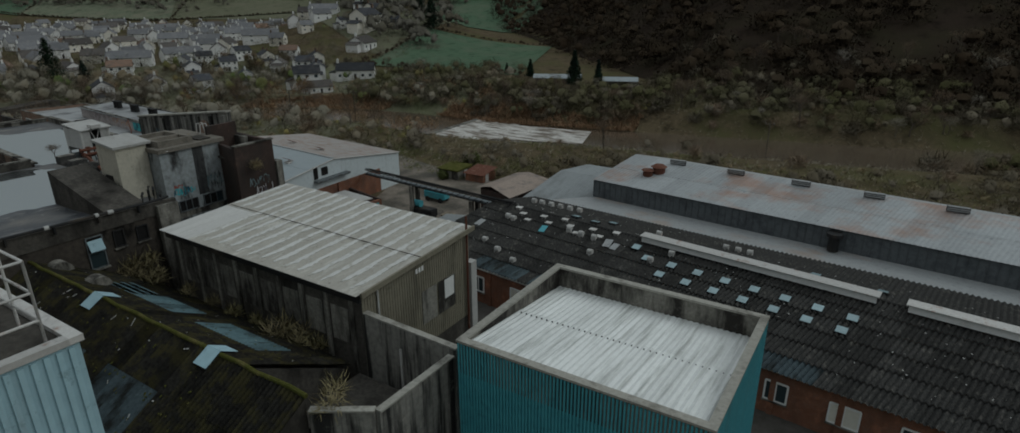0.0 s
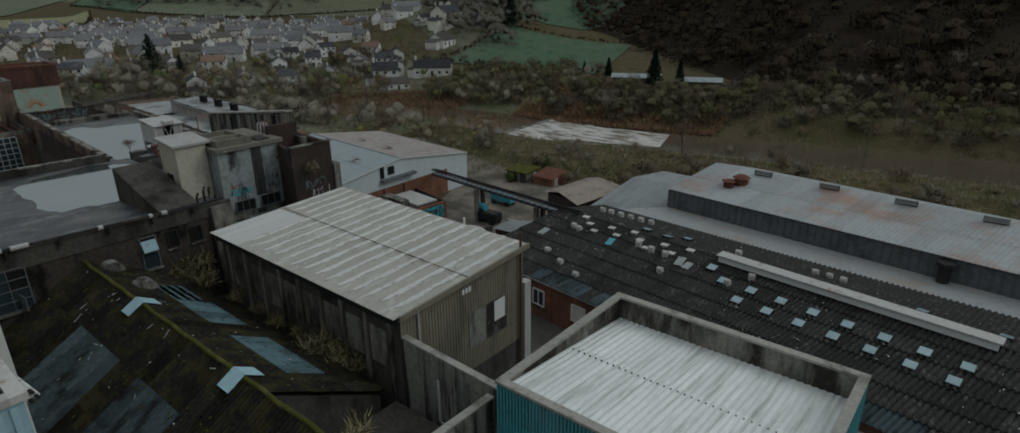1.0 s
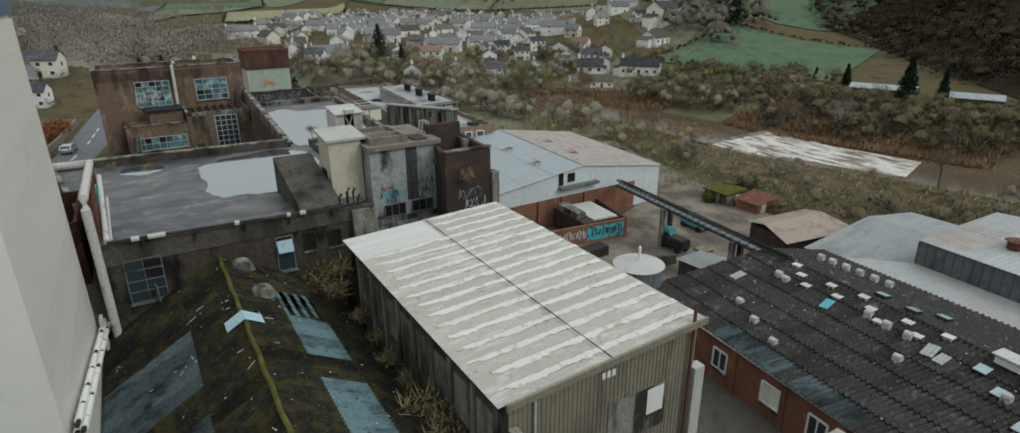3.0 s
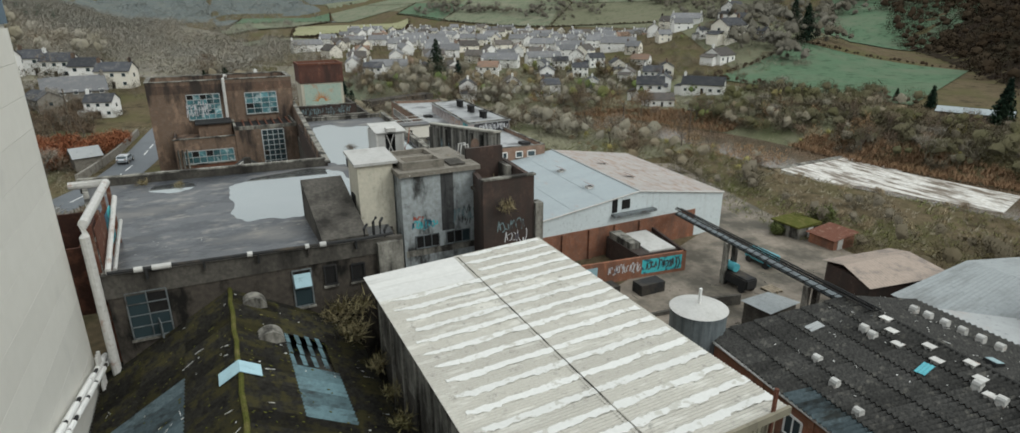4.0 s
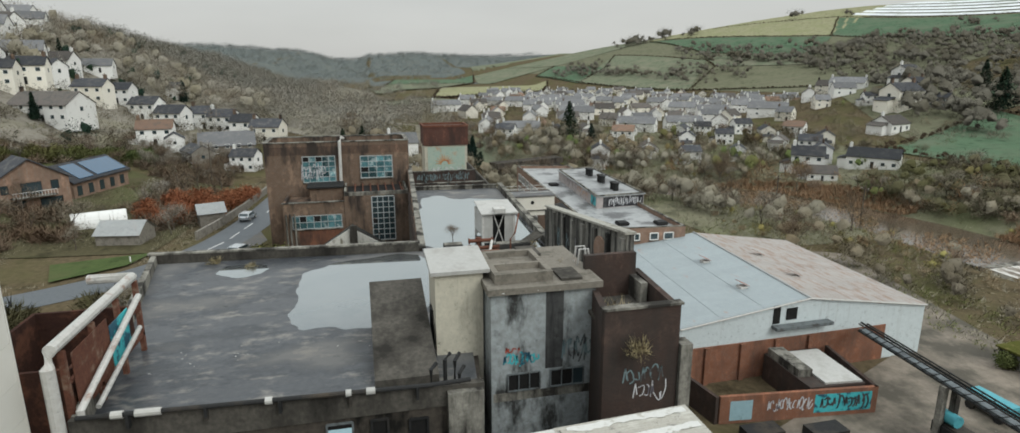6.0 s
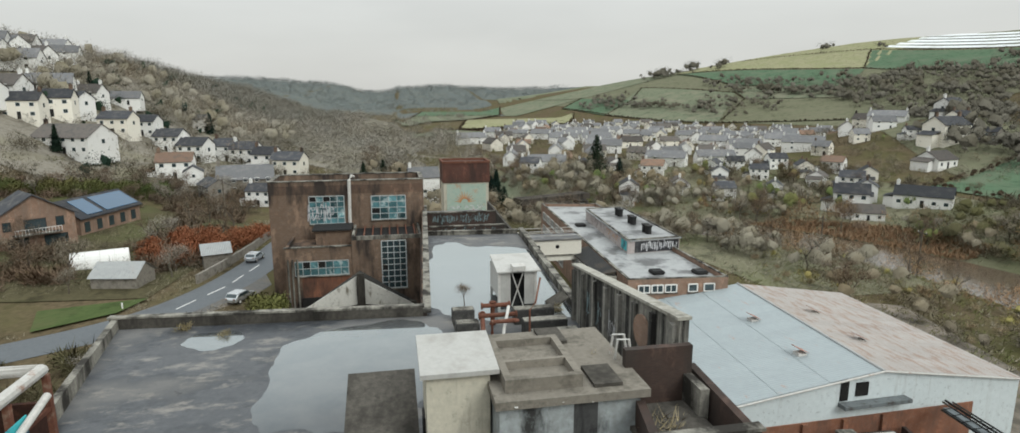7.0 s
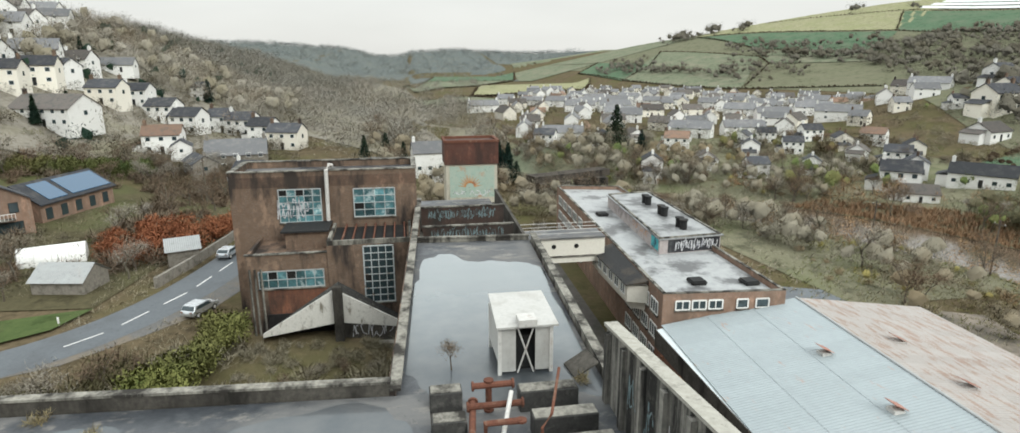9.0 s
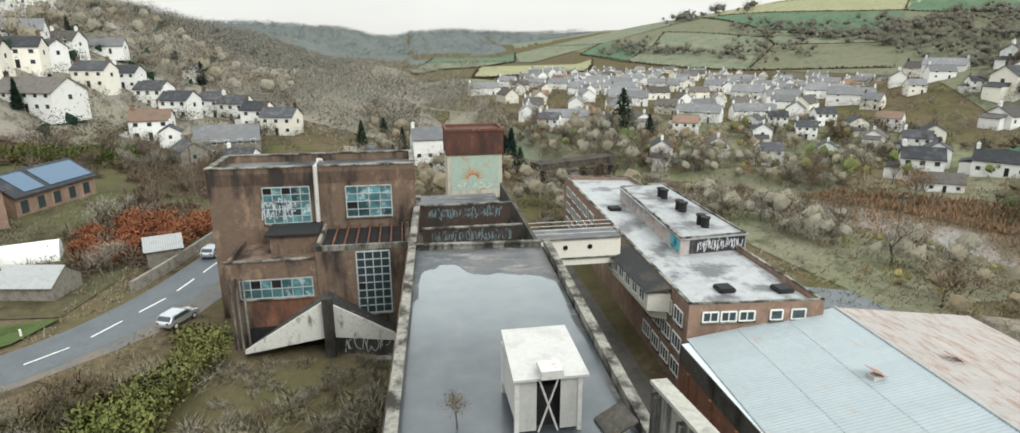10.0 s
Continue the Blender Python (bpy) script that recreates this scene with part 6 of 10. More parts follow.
FELT_PALE = worn("pale_wet_felt", (0.33, 0.335, 0.33), (0.25, 0.255, 0.255), (0.10, 0.10, 0.10), rough=0.45, spec=0.35, grain=1.0, big=0.2, cut=(0.5, 0.6), relief=0.1)
PENT = worn("sprayed_pale_render", (0.42, 0.38, 0.36), (0.32, 0.28, 0.27), (0.2, 0.17, 0.17), rough=0.8, grain=1.5, big=0.5)
office()

bridge_walk = thing("enclosed_footbridge", -122, 46, -2, "cream rendered footbridge with round portholes between blocks", "footbridge")
part("deck_wall", boxes((-123.6, -120.0, 39.8, 52.4, -0.2, 3.0)), CREAM_PAINT, bridge_walk)
part("roof", boxes((-123.8, -119.8, 39.6, 52.4, 3.004, 3.2)), FELT, bridge_walk)
part("ledge", boxes((-119.998, -119.8, 39.8, 52.4, 0.6, 0.75)), CONCRETE, bridge_walk)
for y in (42.8, 45.6, 48.6):
    bm = bmesh.new()
    drum(bm, 0, 0, 0, 0.05, 0.3)
    bm.transform(Matrix.Translation((-120.0, y, 2.0)) @ pose(0, 0, 0, 0, 90, 0))
    # a black disc paints the depth of the hole
    part("porthole", bm, DARKNESS, bridge_walk)
for x in (-123.4, -120.2):
    for z in (3.7, 4.2):
        bm = bmesh.new()
        tube(bm, [(x, 40.0, z), (x, 52.2, z)], 0.035)
        part("rail", bm, STEEL, bridge_walk)
bay = thing("oriel_bay", -115, 52.4, -2, "white boarded oriel bay with a black roof", "bay window")
bm = bmesh.new()
prism(bm, [(-108.9, 51.5), (-108.0, 53.6), (-122.4, 54.5), (-122.4, 51.6)], -1.5, 0.5)
prism(bm, [(-109.6, 52.3), (-108.6, 53.6), (-122.4, 54.5), (-122.4, 52.4)], -2.6, -1.504)
part("wall", bm, CREAM_PAINT, bay)
bm = bmesh.new()
prism(bm, [(-108.6, 51.2), (-107.8, 53.5), (-122.6, 54.4), (-122.6, 51.3)], [0.504, 0.9, 0.9, 0.504], [0.62, 1.25, 1.25, 0.62])
part("roof", bm, DARK_STEEL, bay)
for k in range(6):
    window(bay, (-122.4, 51.6), (-108.9, 51.5), 0.6 + k * 2.15, 2.0 + k * 2.15, -0.9, 0.3, 2, 1, WHITE_PAINT, GLASS_DARK, 0.08, sill=False)


# ---- riverside: black-roofed workshops, long grey shed ----
def black_hall():
    t = thing("black_roofed_workshop", -15, 56, -8.5, "long brick workshop with a black corrugated roof", "workshop")
    R0, R1 = (-44.0, 66.2, -1.2), (24.0, 58.0, -1.2)
    N0, N1 = (-48.0, 53.4, -4.0), (20.0, 46.0, -4.0)
    B0, B1 = (-42.8, 74.6, -2.9), (25.5, 69.2, -2.9)
    bm = bmesh.new()
    prism(bm, [N0[:2], N1[:2], R1[:2], B1[:2], B0[:2], R0[:2]], -8.5, [-4.2, -4.2, -1.5, -3.1, -3.1, -1.5])
    part("wall", bm, ORANGE_BRICK, t)
    made = sheets("roof_sheet", t, DARK_ROOF, R0, R1, N1, N0, 50, 6, 0.5, 0.27, 0.14)
    me = made[0, 0].data.copy()
    me.materials.clear()
    me.materials.append(TRANSLUCENT)
    for i in list(range(7, 12)) + list(range(13, 17)) + list(range(30, 34)):
        made[i, 5].data = me
    bm = bmesh.new()
    for j in range(4):
        a, b = Vector(R0).lerp(Vector(B0), j / 4), Vector(R1).lerp(Vector(B1), j / 4)
        c, d = Vector(R1).lerp(Vector(B1), (j + 1.05) / 4), Vector(R0).lerp(Vector(B0), (j + 1.05) / 4)
        corrugated(bm, a, b, c + Vector((0, 0, 0.05)), d + Vector((0, 0, 0.05)), 0.5, 0.2)
    tagged(part("far_slope", bm, DARK_ROOF, t), kind="stuff")
    bm = bmesh.new()
    tube(bm, [R0, R1], 0.16)
    part("ridge_cap", bm, DARK_ROOF, t)
    bm = bmesh.new()
    tube(bm, [(N0[0], N0[1] - 0.15, N0[2] - 0.1), (N1[0], N1[1] - 0.15, N1[2] - 0.1)], 0.13)
    part("gutter", bm, STEEL, t)
    u = Vector((R1[0] - R0[0], R1[1] - R0[1]))
    ln, u = u.length, u.normalized()
    n = Vector((u.y, -u.x))
    for k, (s, w) in enumerate(((10, 1.6), (15.5, 2.0), (20, 1.6), (26, 1.6), (43, 1.8), (48, 2.2), (53, 1.6))):
        window(t, N0[:2], N1[:2], s, s + w, -7.0, -5.2, 2, 1, WHITE_PAINT, GLASS_DARK if k % 2 == 0 else CREAM_PAINT, 0.1)
    for k in range(9):
        bm = bmesh.new()
        on_wall(bm, N0[:2], N1[:2], 7 + 5.2 * k, 7.45 + 5.2 * k, -8.5, -4.3, 0.0, 0.14)
        part("pier", bm, ORANGE_BRICK, t)

    def at(s, w):
        """A place on the roof: s along the ridge from its far end, w down the near (negative) or far slope."""
        base = Vector(R0[:2]) + u * s - n * w
        return base.x, base.y, -1.1 - abs(w) * (0.22 if w < 0 else 0.2)
    # ridge lanterns
    for s0, s1 in ((22.5, 46.0), (48.5, 68.0)):
        L = thing("ridge_ventilator", *at((s0 + s1) / 2, 0.2), "long white-sided ridge ventilator", "roof ventilator", "ridge ventilators")
        a, b = at(s0, -1.0), at(s1, -1.0)
        bm = bmesh.new()
        wall(bm, a[:2], b[:2], -1.5, -0.45, 0.9)
        part("body", bm, DARK_STEEL, L)
        bm = bmesh.new()
        on_wall(bm, a[:2], b[:2], 0, s1 - s0, -1.1, -0.5, 0.0, 0.12)
        part("side_board", bm, WHITE_PAINT, L, "white weatherboard")
        bm = bmesh.new()
        on_wall(bm, a[:2], b[:2], -0.2, s1 - s0 + 0.2, -0.44, -0.34, -1.1, 0.3)
        part("cap", bm, STEEL, L)
    # skylights
    for k, (s, w) in enumerate([(24.5 + 2.9 * i, -3.6 - 0.04 * i) for i in range(8)] + [(27.0 + 2.9 * i, -5.6 - 0.05 * i) for i in range(7)] + [(22.5, -2.2), (40, 2.8), (46, 2.8), (12, 1.5), (15, 1.2), (16.5, 3.0)]):
        x, y, z = at(s, w)
        S = thing("skylight", x, y, z, "small pale blue glass skylight on the black roof", "skylight", "skylights")
        tilt = math.degrees(math.atan(0.22)) * (1 if w < 0 else -1)
        m = pose(x, y, z, tilt, 0, math.degrees(math.atan2(u.y, u.x)))
        bm = boxes((-0.5, 0.5, -0.5, 0.5, -0.1, 0.22))
        bm.transform(m)
        part("kerb", bm, DARK_STEEL, S)
        bm = boxes((-0.45, 0.45, -0.45, 0.45, 0.222, 0.26))
        bm.transform(m)
        part("pane", bm, SKY_PANE, S)
    # cowls
    for k, (s, w) in enumerate(((5.5, -8.6), (8.3, -9.6), (11.4, -10.6), (13.6, -2.4), (15.4, -2.6), (17.2, -2.6), (4.6, -3.0), (5.6, -3.2), (18.4, -5.4), (26.5, -1.8), (25.0, -3.8), (3.2, 4.4), (4.4, 4.6), (5.8, 4.8), (7.2, 5.0), (8.6, 5.2), (10, 5.4), (30, 5.0), (31.3, 5.2), (32.6, 5.3), (22.5, 3.4))):
        x, y, z = at(s, w)
        C = thing("roof_cowl", x, y, z, "white box roof cowl with a curved hood", "roof vent", "cowls on the black roof")
        part("kerb", boxes((x - 0.3, x + 0.3, y - 0.3, y + 0.3, z - 0.2, z + 0.3)), STEEL, C)
        bm = bmesh.new()
        prof = [(-0.42, 0.22), (-0.42, 0.42), (-0.3, 0.62), (0, 0.7), (0.3, 0.62), (0.42, 0.42), (0.42, 0.22)]
        a = [bm.verts.new((x - 0.29, y + p * 0.72, z + q * 0.85)) for p, q in prof]
        b = [bm.verts.new((x + 0.29, y + p * 0.72, z + q * 0.85)) for p, q in prof]
        for i in range(6):
            bm.faces.new((a[i], b[i], b[i + 1], a[i + 1]))
        bm.faces.new(a)
        bm.faces.new(b[::-1])
        part("hood", bm, DULL_WHITE, C)
    # low flats
    for k in range(11):
        x, y, z = at(4.5 + 1.45 * k, -0.6 - 0.5 * ((k * 7) % 5))
        V = thing("flat_roof_vent", x, y, z, "flat grey roof vent plate", "roof vent", "plates on the black roof")
        part("plate", boxes((x - 0.42, x + 0.42, y - 0.36, y + 0.36, z + 0.16, z + 0.22), (x - 0.3, x + 0.3, y - 0.25, y + 0.25, z - 0.1, z + 0.16)), STEEL, V)
    # flat gutter roof and the long grey shed behind it
    G = thing("long_grey_shed", 2, 88, -8.5, "long grey steel shed with a rust-stained roof", "industrial shed")
    W0, W1, E0, E1 = (-36.4, 81.2), (45.0, 72.8), (-33.4, 90.0), (48.0, 81.4)
    K0, K1 = (-30.6, 98.6), (51.0, 90.0)
    bm = bmesh.new()
    prism(bm, [B0[:2], B1[:2], (46, 64.5), W1, W0], -8.5, -3.55)
    part("valley_roof", bm, GREY_SHEET, G, "flat grey valley roof")
    bm = bmesh.new()
    prism(bm, [W0, W1, E1, K1, K0, E0], -8.5, [-1.0, -1.0, 1.3, -1.0, -1.0, 1.3])
    part("wall", bm, DARK_CLAD, G)
    bm = bmesh.new()
    for i in range(90):
        on_wall(bm, W0, W1, i * 0.9, i * 0.9 + 0.14, -3.5, -1.1, 0.002, 0.06)
    part("wall_rib", bm, DARK_CLAD, G)
    sheets("roof_sheet", G, GREY_SHEET_RUST, (*E0, 1.45), (*E1, 1.45), (*W1, -0.8), (*W0, -0.8), 40, 2, 0.5, 0.05)
    bm = bmesh.new()
    corrugated(bm, (*E0, 1.45), (*E1, 1.45), (*K1, -0.8), (*K0, -0.8), 0.5, 0.05)
    part("far_slope", bm, GREY_SHEET, G)
    for k in range(8):
        p = Vector(E0).lerp(Vector(E1), 0.09 + k * 0.105)
        V = thing("ridge_box_vent", p.x, p.y, 1.5, "low dark slatted ridge vent", "roof vent", "vents on the grey shed")
        for z in (1.4, 1.62, 1.84):
            part("slat", boxes((p.x - 1.1, p.x + 1.1, p.y - 1.3, p.y - 0.9, z, z + 0.13)), GREY_SHEET, V)
        part("frame", boxes((p.x - 1.15, p.x + 1.15, p.y - 1.26, p.y - 0.94, 1.3, 1.95)), DARK_STEEL, V)
    V = thing("red_roof_fan", -28.0, 85.4, 0.5, "rusty red roof extractor fan", "roof vent")
    bm = bmesh.new()
    drum(bm, -28.0, 85.4, 0.3, 1.3, 0.9)
    drum(bm, -28.0, 85.4, 1.3, 1.6, 1.2, 0.7)
    part("drum", bm, RUST, V)
    bm = bmesh.new()
    drum(bm, -29.2, 84.2, 0.0, 0.9, 0.7)
    drum(bm, -29.2, 84.2, 0.9, 1.1, 1.0, 0.5)
    part("drum", bm, RUST, V)
    V = thing("wall_fan", -3.5, 77.6, -3.5, "black wall extractor cowl", "fan")
    bm = bmesh.new()
    drum(bm, -3.5, 77.0, -3.4, -1.6, 0.6)
    drum(bm, -3.5, 77.0, -1.6, -1.2, 0.9)
    part("cowl", bm, DARK_STEEL, V)


SKY_PANE = worn("pale_blue_glass", (0.33, 0.44, 0.46), (0.26, 0.36, 0.38), (0.2, 0.27, 0.28), rough=0.2, spec=0.7)
DARK_CLAD = worn("dark_grey_cladding", (0.11, 0.12, 0.125), (0.085, 0.095, 0.10), (0.06, 0.065, 0.07), rough=0.6, grain=2, big=0.5)
GREY_SHEET_RUST = worn("grey_sheet_with_rust", (0.37, 0.385, 0.385), (0.32, 0.33, 0.33), (0.33, 0.235, 0.19), rough=0.55, grain=1.5, big=0.16, cut=(0.5, 0.64), streak=(0.6, 1, 1))
black_hall()

BROWN_SHEET = worn("faded_brown_sheet", (0.33, 0.265, 0.215), (0.27, 0.215, 0.175), (0.18, 0.15, 0.13), rough=0.7, grain=2, big=0.6)
SIDE_SHEET = worn("dull_blue_grey_sheet", (0.27, 0.285, 0.285), (0.22, 0.235, 0.235), (0.15, 0.155, 0.15), rough=0.65, grain=2, big=0.5, cut=(0.5, 0.72), streak=(1, 0.3, 1))
side = thing("low_grey_roofed_shed", -42, 82, -8.5, "low shed with a shallow grey-blue roof", "shed")
bm = bmesh.new()
prism(bm, [(-45.6, 76.2), (-36.6, 75.6), (-37.6, 89), (-44.5, 89)], -8.5, [-4.1, -4.1, -3.0, -3.0])
part("wall", bm, DARK_CLAD, side)
corr = bmesh.new()
corrugated(corr, (-46.2, 89.3, -2.9), (-37.4, 89.3, -2.9), (-35.2, 75.2, -3.95), (-45.8, 75.8, -3.95), 0.4, 0.05)
part("roof", corr, SIDE_SHEET, side)
corr = bmesh.new()
corrugated(corr, (-46.2, 89.3, -2.9), (-35.0, 89.3, -2.9), (-33.5, 97.5, -3.6), (-45.0, 97.5, -3.6), 0.4, 0.05)
part("roof", corr, SIDE_SHEET, side)
part("rear_wall", boxes((-44.5, -35, 89.1, 97, -8.5, -3.7)), DARK_CLAD, side)
brown = thing("brown_roofed_shed", -51, 82, -8.5, "low shed with a faded brown roof", "shed")
bm = bmesh.new()
prism(bm, [(-48.9, 77.2), (-46.9, 87.6), (-54.4, 89.2), (-55.8, 79.4)], -8.5, [-4.7, -4.7, -4.9, -4.9])
part("wall", bm, DARK_BRICK, brown)
corr = bmesh.new()
corrugated(corr, (-53.0, 78.3, -4.0), (-52.2, 88.9, -4.0), (-46.6, 88.2, -4.6), (-48.3, 76.4, -4.6), 0.4, 0.04)
part("roof", corr, BROWN_SHEET, brown)
corr = bmesh.new()
corrugated(corr, (-53.0, 78.3, -4.0), (-52.2, 88.9, -4.0), (-55.0, 89.6, -4.7), (-56.2, 79.0, -4.7), 0.4, 0.04)
part("roof", corr, BROWN_SHEET, brown)

store = thing("low_flat_roofed_store", -52.2, 66.2, -8.5, "low dark store with a pale sheet roof in the yard", "shed")
bm = bmesh.new()
prism(bm, [(-50.6, 64.4), (-50.9, 68.6), (-53.6, 67.6), (-53.7, 64.1)], -8.5, [-5.75, -5.7, -5.7, -5.75])
part("wall", bm, DARK_RENDER, store)
bm = bmesh.new()
corrugated(bm, (-54.0, 67.9, -5.55), (-50.7, 69.0, -5.55), (-50.3, 64.2, -5.65), (-54.0, 63.8, -5.65), 0.25, 0.04)
part("roof", bm, SIDE_SHEET, store, "pale blue-grey roof sheet")

# silo
silo = thing("white_topped_silo", -49.3, 53.4, -8.5, "steel storage tank with a white conical top", "silo")
bm = bmesh.new()
drum(bm, -49.3, 53.4, -8.5, -1.9, 2.5, 2.5, 36)
part("shell", bm, GALV, silo)
bm = bmesh.new()
drum(bm, -49.3, 53.4, -1.896, -1.45, 2.62, 0.3, 36)
part("cone", bm, DULL_WHITE, silo)
bm = bmesh.new()
tube(bm, [(-49.3, 53.4, -1.5), (-49.3, 53.4, 0.0)], 0.14)
part("spout", bm, WHITE_PAINT, silo)

# conveyor gantry
gan = thing("conveyor_gantry", -60, 70, -8.5, "long dark lattice conveyor gantry on posts", "conveyor")
g0, g1 = Vector((-75.4, 73.4, -4.0)), Vector((-40.6, 65.2, -1.6))
gd = (g1 - g0).normalized()
gs = Vector((-gd.y, gd.x, 0)) * 0.45
for s in (-1, 1):
    for dz in (0, 0.8):
        bm = bmesh.new()
        tube(bm, [g0 + gs * s + Vector((0, 0, dz)), g1 + gs * s + Vector((0, 0, dz))], 0.08, 6)
        part("rail", bm, DARK_STEEL, gan)
for k in range(28):
    bm = bmesh.new()
    a, b = g0.lerp(g1, k / 28), g0.lerp(g1, (k + 1) / 28)
    for s in (-1, 1):
        tube(bm, [a + gs * s, b + gs * s + Vector((0, 0, 0.8))], 0.04, 5)
    tube(bm, [a - gs, a + gs], 0.04, 5)
    part("lattice", bm, DARK_STEEL, gan)
bm = bmesh.new()
hexa(bm, [tuple(p + gs * s + Vector((0, 0, z))) for z in (0.1, 0.25) for p, s in ((g0, -0.8), (g1, -0.8), (g1, 0.8), (g0, 0.8))])
part("belt", bm, GALV, gan, "pale steel conveyor trough")
bm = bmesh.new()
tube(bm, [g0 - gs * 0.5 + Vector((0, 0, 0.95)), g0.lerp(g1, 0.5) - gs * 0.5 + Vector((0, 0, 0.9)), g1 - gs * 0.5 + Vector((0, 0, 0.95))], 0.11, 8)
part("lagged_pipe", bm, DARKNESS, gan, "black lagged pipe along the top")
for q in (-1, 1):
    bm = bmesh.new()
    hexa(bm, [tuple(p + gs * (q * 1.0 + v) + Vector((0, 0, z))) for z in (-0.1, 0.16) for p, v in ((g0, 0.2), (g1, 0.2), (g1, 0.34), (g0, 0.34))])
    part("side_channel", bm, GALV, gan, "pale steel side channel")
for k in (0.38, 0.78):
    p = g0.lerp(g1, k)
    for s in (-1, 1):
        part("post", boxes((p.x + gs.x * s * 1.3 - 0.28, p.x + gs.x * s * 1.3 + 0.28, p.y + gs.y * s * 1.3 - 0.24, p.y + gs.y * s * 1.3 + 0.24, -8.5, p.z)), CONCRETE, gan)

# brick annex with graffiti in the yard
annex = thing("graffitied_brick_annex", -66, 62, -8.5, "low roofless brick annex with turquoise graffiti", "outbuilding")
A0, A1 = (-69.2, 52.5), (-67.4, 68.2)
bm = bmesh.new()
wall(bm, A0, A1, -8.5, -5.7, 0.35)
part("wall", bm, ORANGE_BRICK, annex)
bm = bmesh.new()
wall(bm, A1, (-76.2, 70.0), -8.5, -5.7, 0.35)
part("wall", bm, DARK_BRICK, annex)
bm = bmesh.new()
prism(bm, [(-68.6, 61.6), (-68.2, 67.4), (-75.8, 68.0), (-75.9, 61.8)], -8.5, -5.6)
part("plant_room", bm, DARK_BRICK, annex)
bm = bmesh.new()
prism(bm, [(-68.8, 63.4), (-68.4, 67.2), (-75.2, 67.8), (-75.4, 63.8)], -5.596, -5.4)
part("slab", bm, DULL_WHITE, annex, "pale roof slab")
bm = bmesh.new()
prism(bm, [(-70.6, 61.8), (-70.4, 63.2), (-75.4, 63.6), (-75.6, 62.0)], -5.596, -4.8)
part("plant_hut", bm, CONCRETE, annex, "grey concrete upstand")
for k in range(4):
    bm = bmesh.new()
    on_wall(bm, (-76.3, 51.9), (-77.0, 83.2), 3.0 + k * 4.2, 3.5 + k * 4.2, -8.5, -4.35, 0.125, 0.4)
    part("buttress", bm, ORANGE_BRICK, annex)
bm = bmesh.new()
wall(bm, (-69.3, 52.4), (-76.0, 51.4), -8.5, -5.7, 0.35)
part("wall", bm, DARK_BRICK, annex)
bm = bmesh.new()
on_wall(bm, A0, A1, 1.0, 3.2, -8.2, -6.2, 0.0, 0.012)
part("pale_panel", bm, CLAD_PALE, annex, "pale blue painted panel")
bm = bmesh.new()
on_wall(bm, A0, A1, 9.4, 15.2, -8.0, -6.1, 0.0, 0.012)
part("graffiti_ground", bm, GRAFFITI_BLUE, annex)
scrawl(annex, "graffiti", A0, A1, 9.9, 14.8, -7.7, -6.3, GRAFFITI_DARK, 41, 0.26, 16, 0.02)
scrawl(annex, "graffiti", A0, A1, 4.6, 9.2, -7.6, -6.3, GRAFFITI_WHITE, 42, 0.16, 18, 0.02)
for x, y in ((-65.8, 54.6), (-64.6, 60.2)):
    s = thing("waste_skip", x, y, -8.5, "dark open steel skip in the yard", "skip", "skips")
    bm = bmesh.new()
    prism(bm, [(x - 0.9, y - 1.7), (x + 0.9, y - 1.7), (x + 0.9, y + 1.7), (x - 0.9, y + 1.7)], -8.4, -7.1)
    part("body", bm, DARK_STEEL, s)
for x, y, m_ in ((-64.5, 78.6, "turquoise"), (-60.8, 70.6, "dark")):
    s = thing("parked_trailer", x, y, -8.5, "%s works machine parked in the yard" % m_, "machine")
    bm = boxes((x - 2.2, x + 2.2, y - 0.9, y + 0.9, -7.9, -6.6))
    bmesh.ops.bevel(bm, geom=bm.edges[:], offset=0.15, segments=2, affect="EDGES")
    part("body", bm, CLAD_CYAN if m_ == "turquoise" else DARK_STEEL, s)
    for dx in (-1.4, 1.4):
        for dy in (-0.8, 0.8):
            bm = bmesh.new()
            drum(bm, 0, 0, -0.15, 0.15, 0.45)
            bm.transform(Matrix.Translation((x + dx, y + dy, -8.02)) @ pose(0, 0, 0, 90, 0, 0))
            part("wheel", bm, DARK_STEEL, s)

rw = thing("yard_retaining_wall", -58, 60, -8.5, "low dark concrete wall across the yard", "wall")
for p, q, top in (((-59.4, 53.5), (-58.7, 60.8), -8.0), ((-58.7, 60.8), (-57.1, 67.4), -7.2)):
    bm = bmesh.new()
    wall(bm, p, q, -8.6, top, 0.35)
    part("wall", bm, DARK_RENDER, rw)
tank = thing("turquoise_tank", -62, 69.6, -6.6, "small turquoise tank lying on the dark trailer", "tank")
bm = bmesh.new()
drum(bm, 0, 0, -0.9, 0.9, 0.55, 0.55, 18)
bm.transform(Matrix.Translation((-62.0, 70.5, -6.06)) @ pose(0, 0, 0, 0, 90, 0))
part("shell", bm, CLAD_CYAN, tank)
pal = thing("broken_pallet", -58.2, 73.6, -8.4, "weathered timber pallet leaning in the yard", "pallet")
for k in range(5):
    part("board", boxes((-59.0 + 0.36 * k, -58.76 + 0.36 * k, 72.6, 74.4, -8.2, -8.14)), BLEACHED_TIMBER, pal)
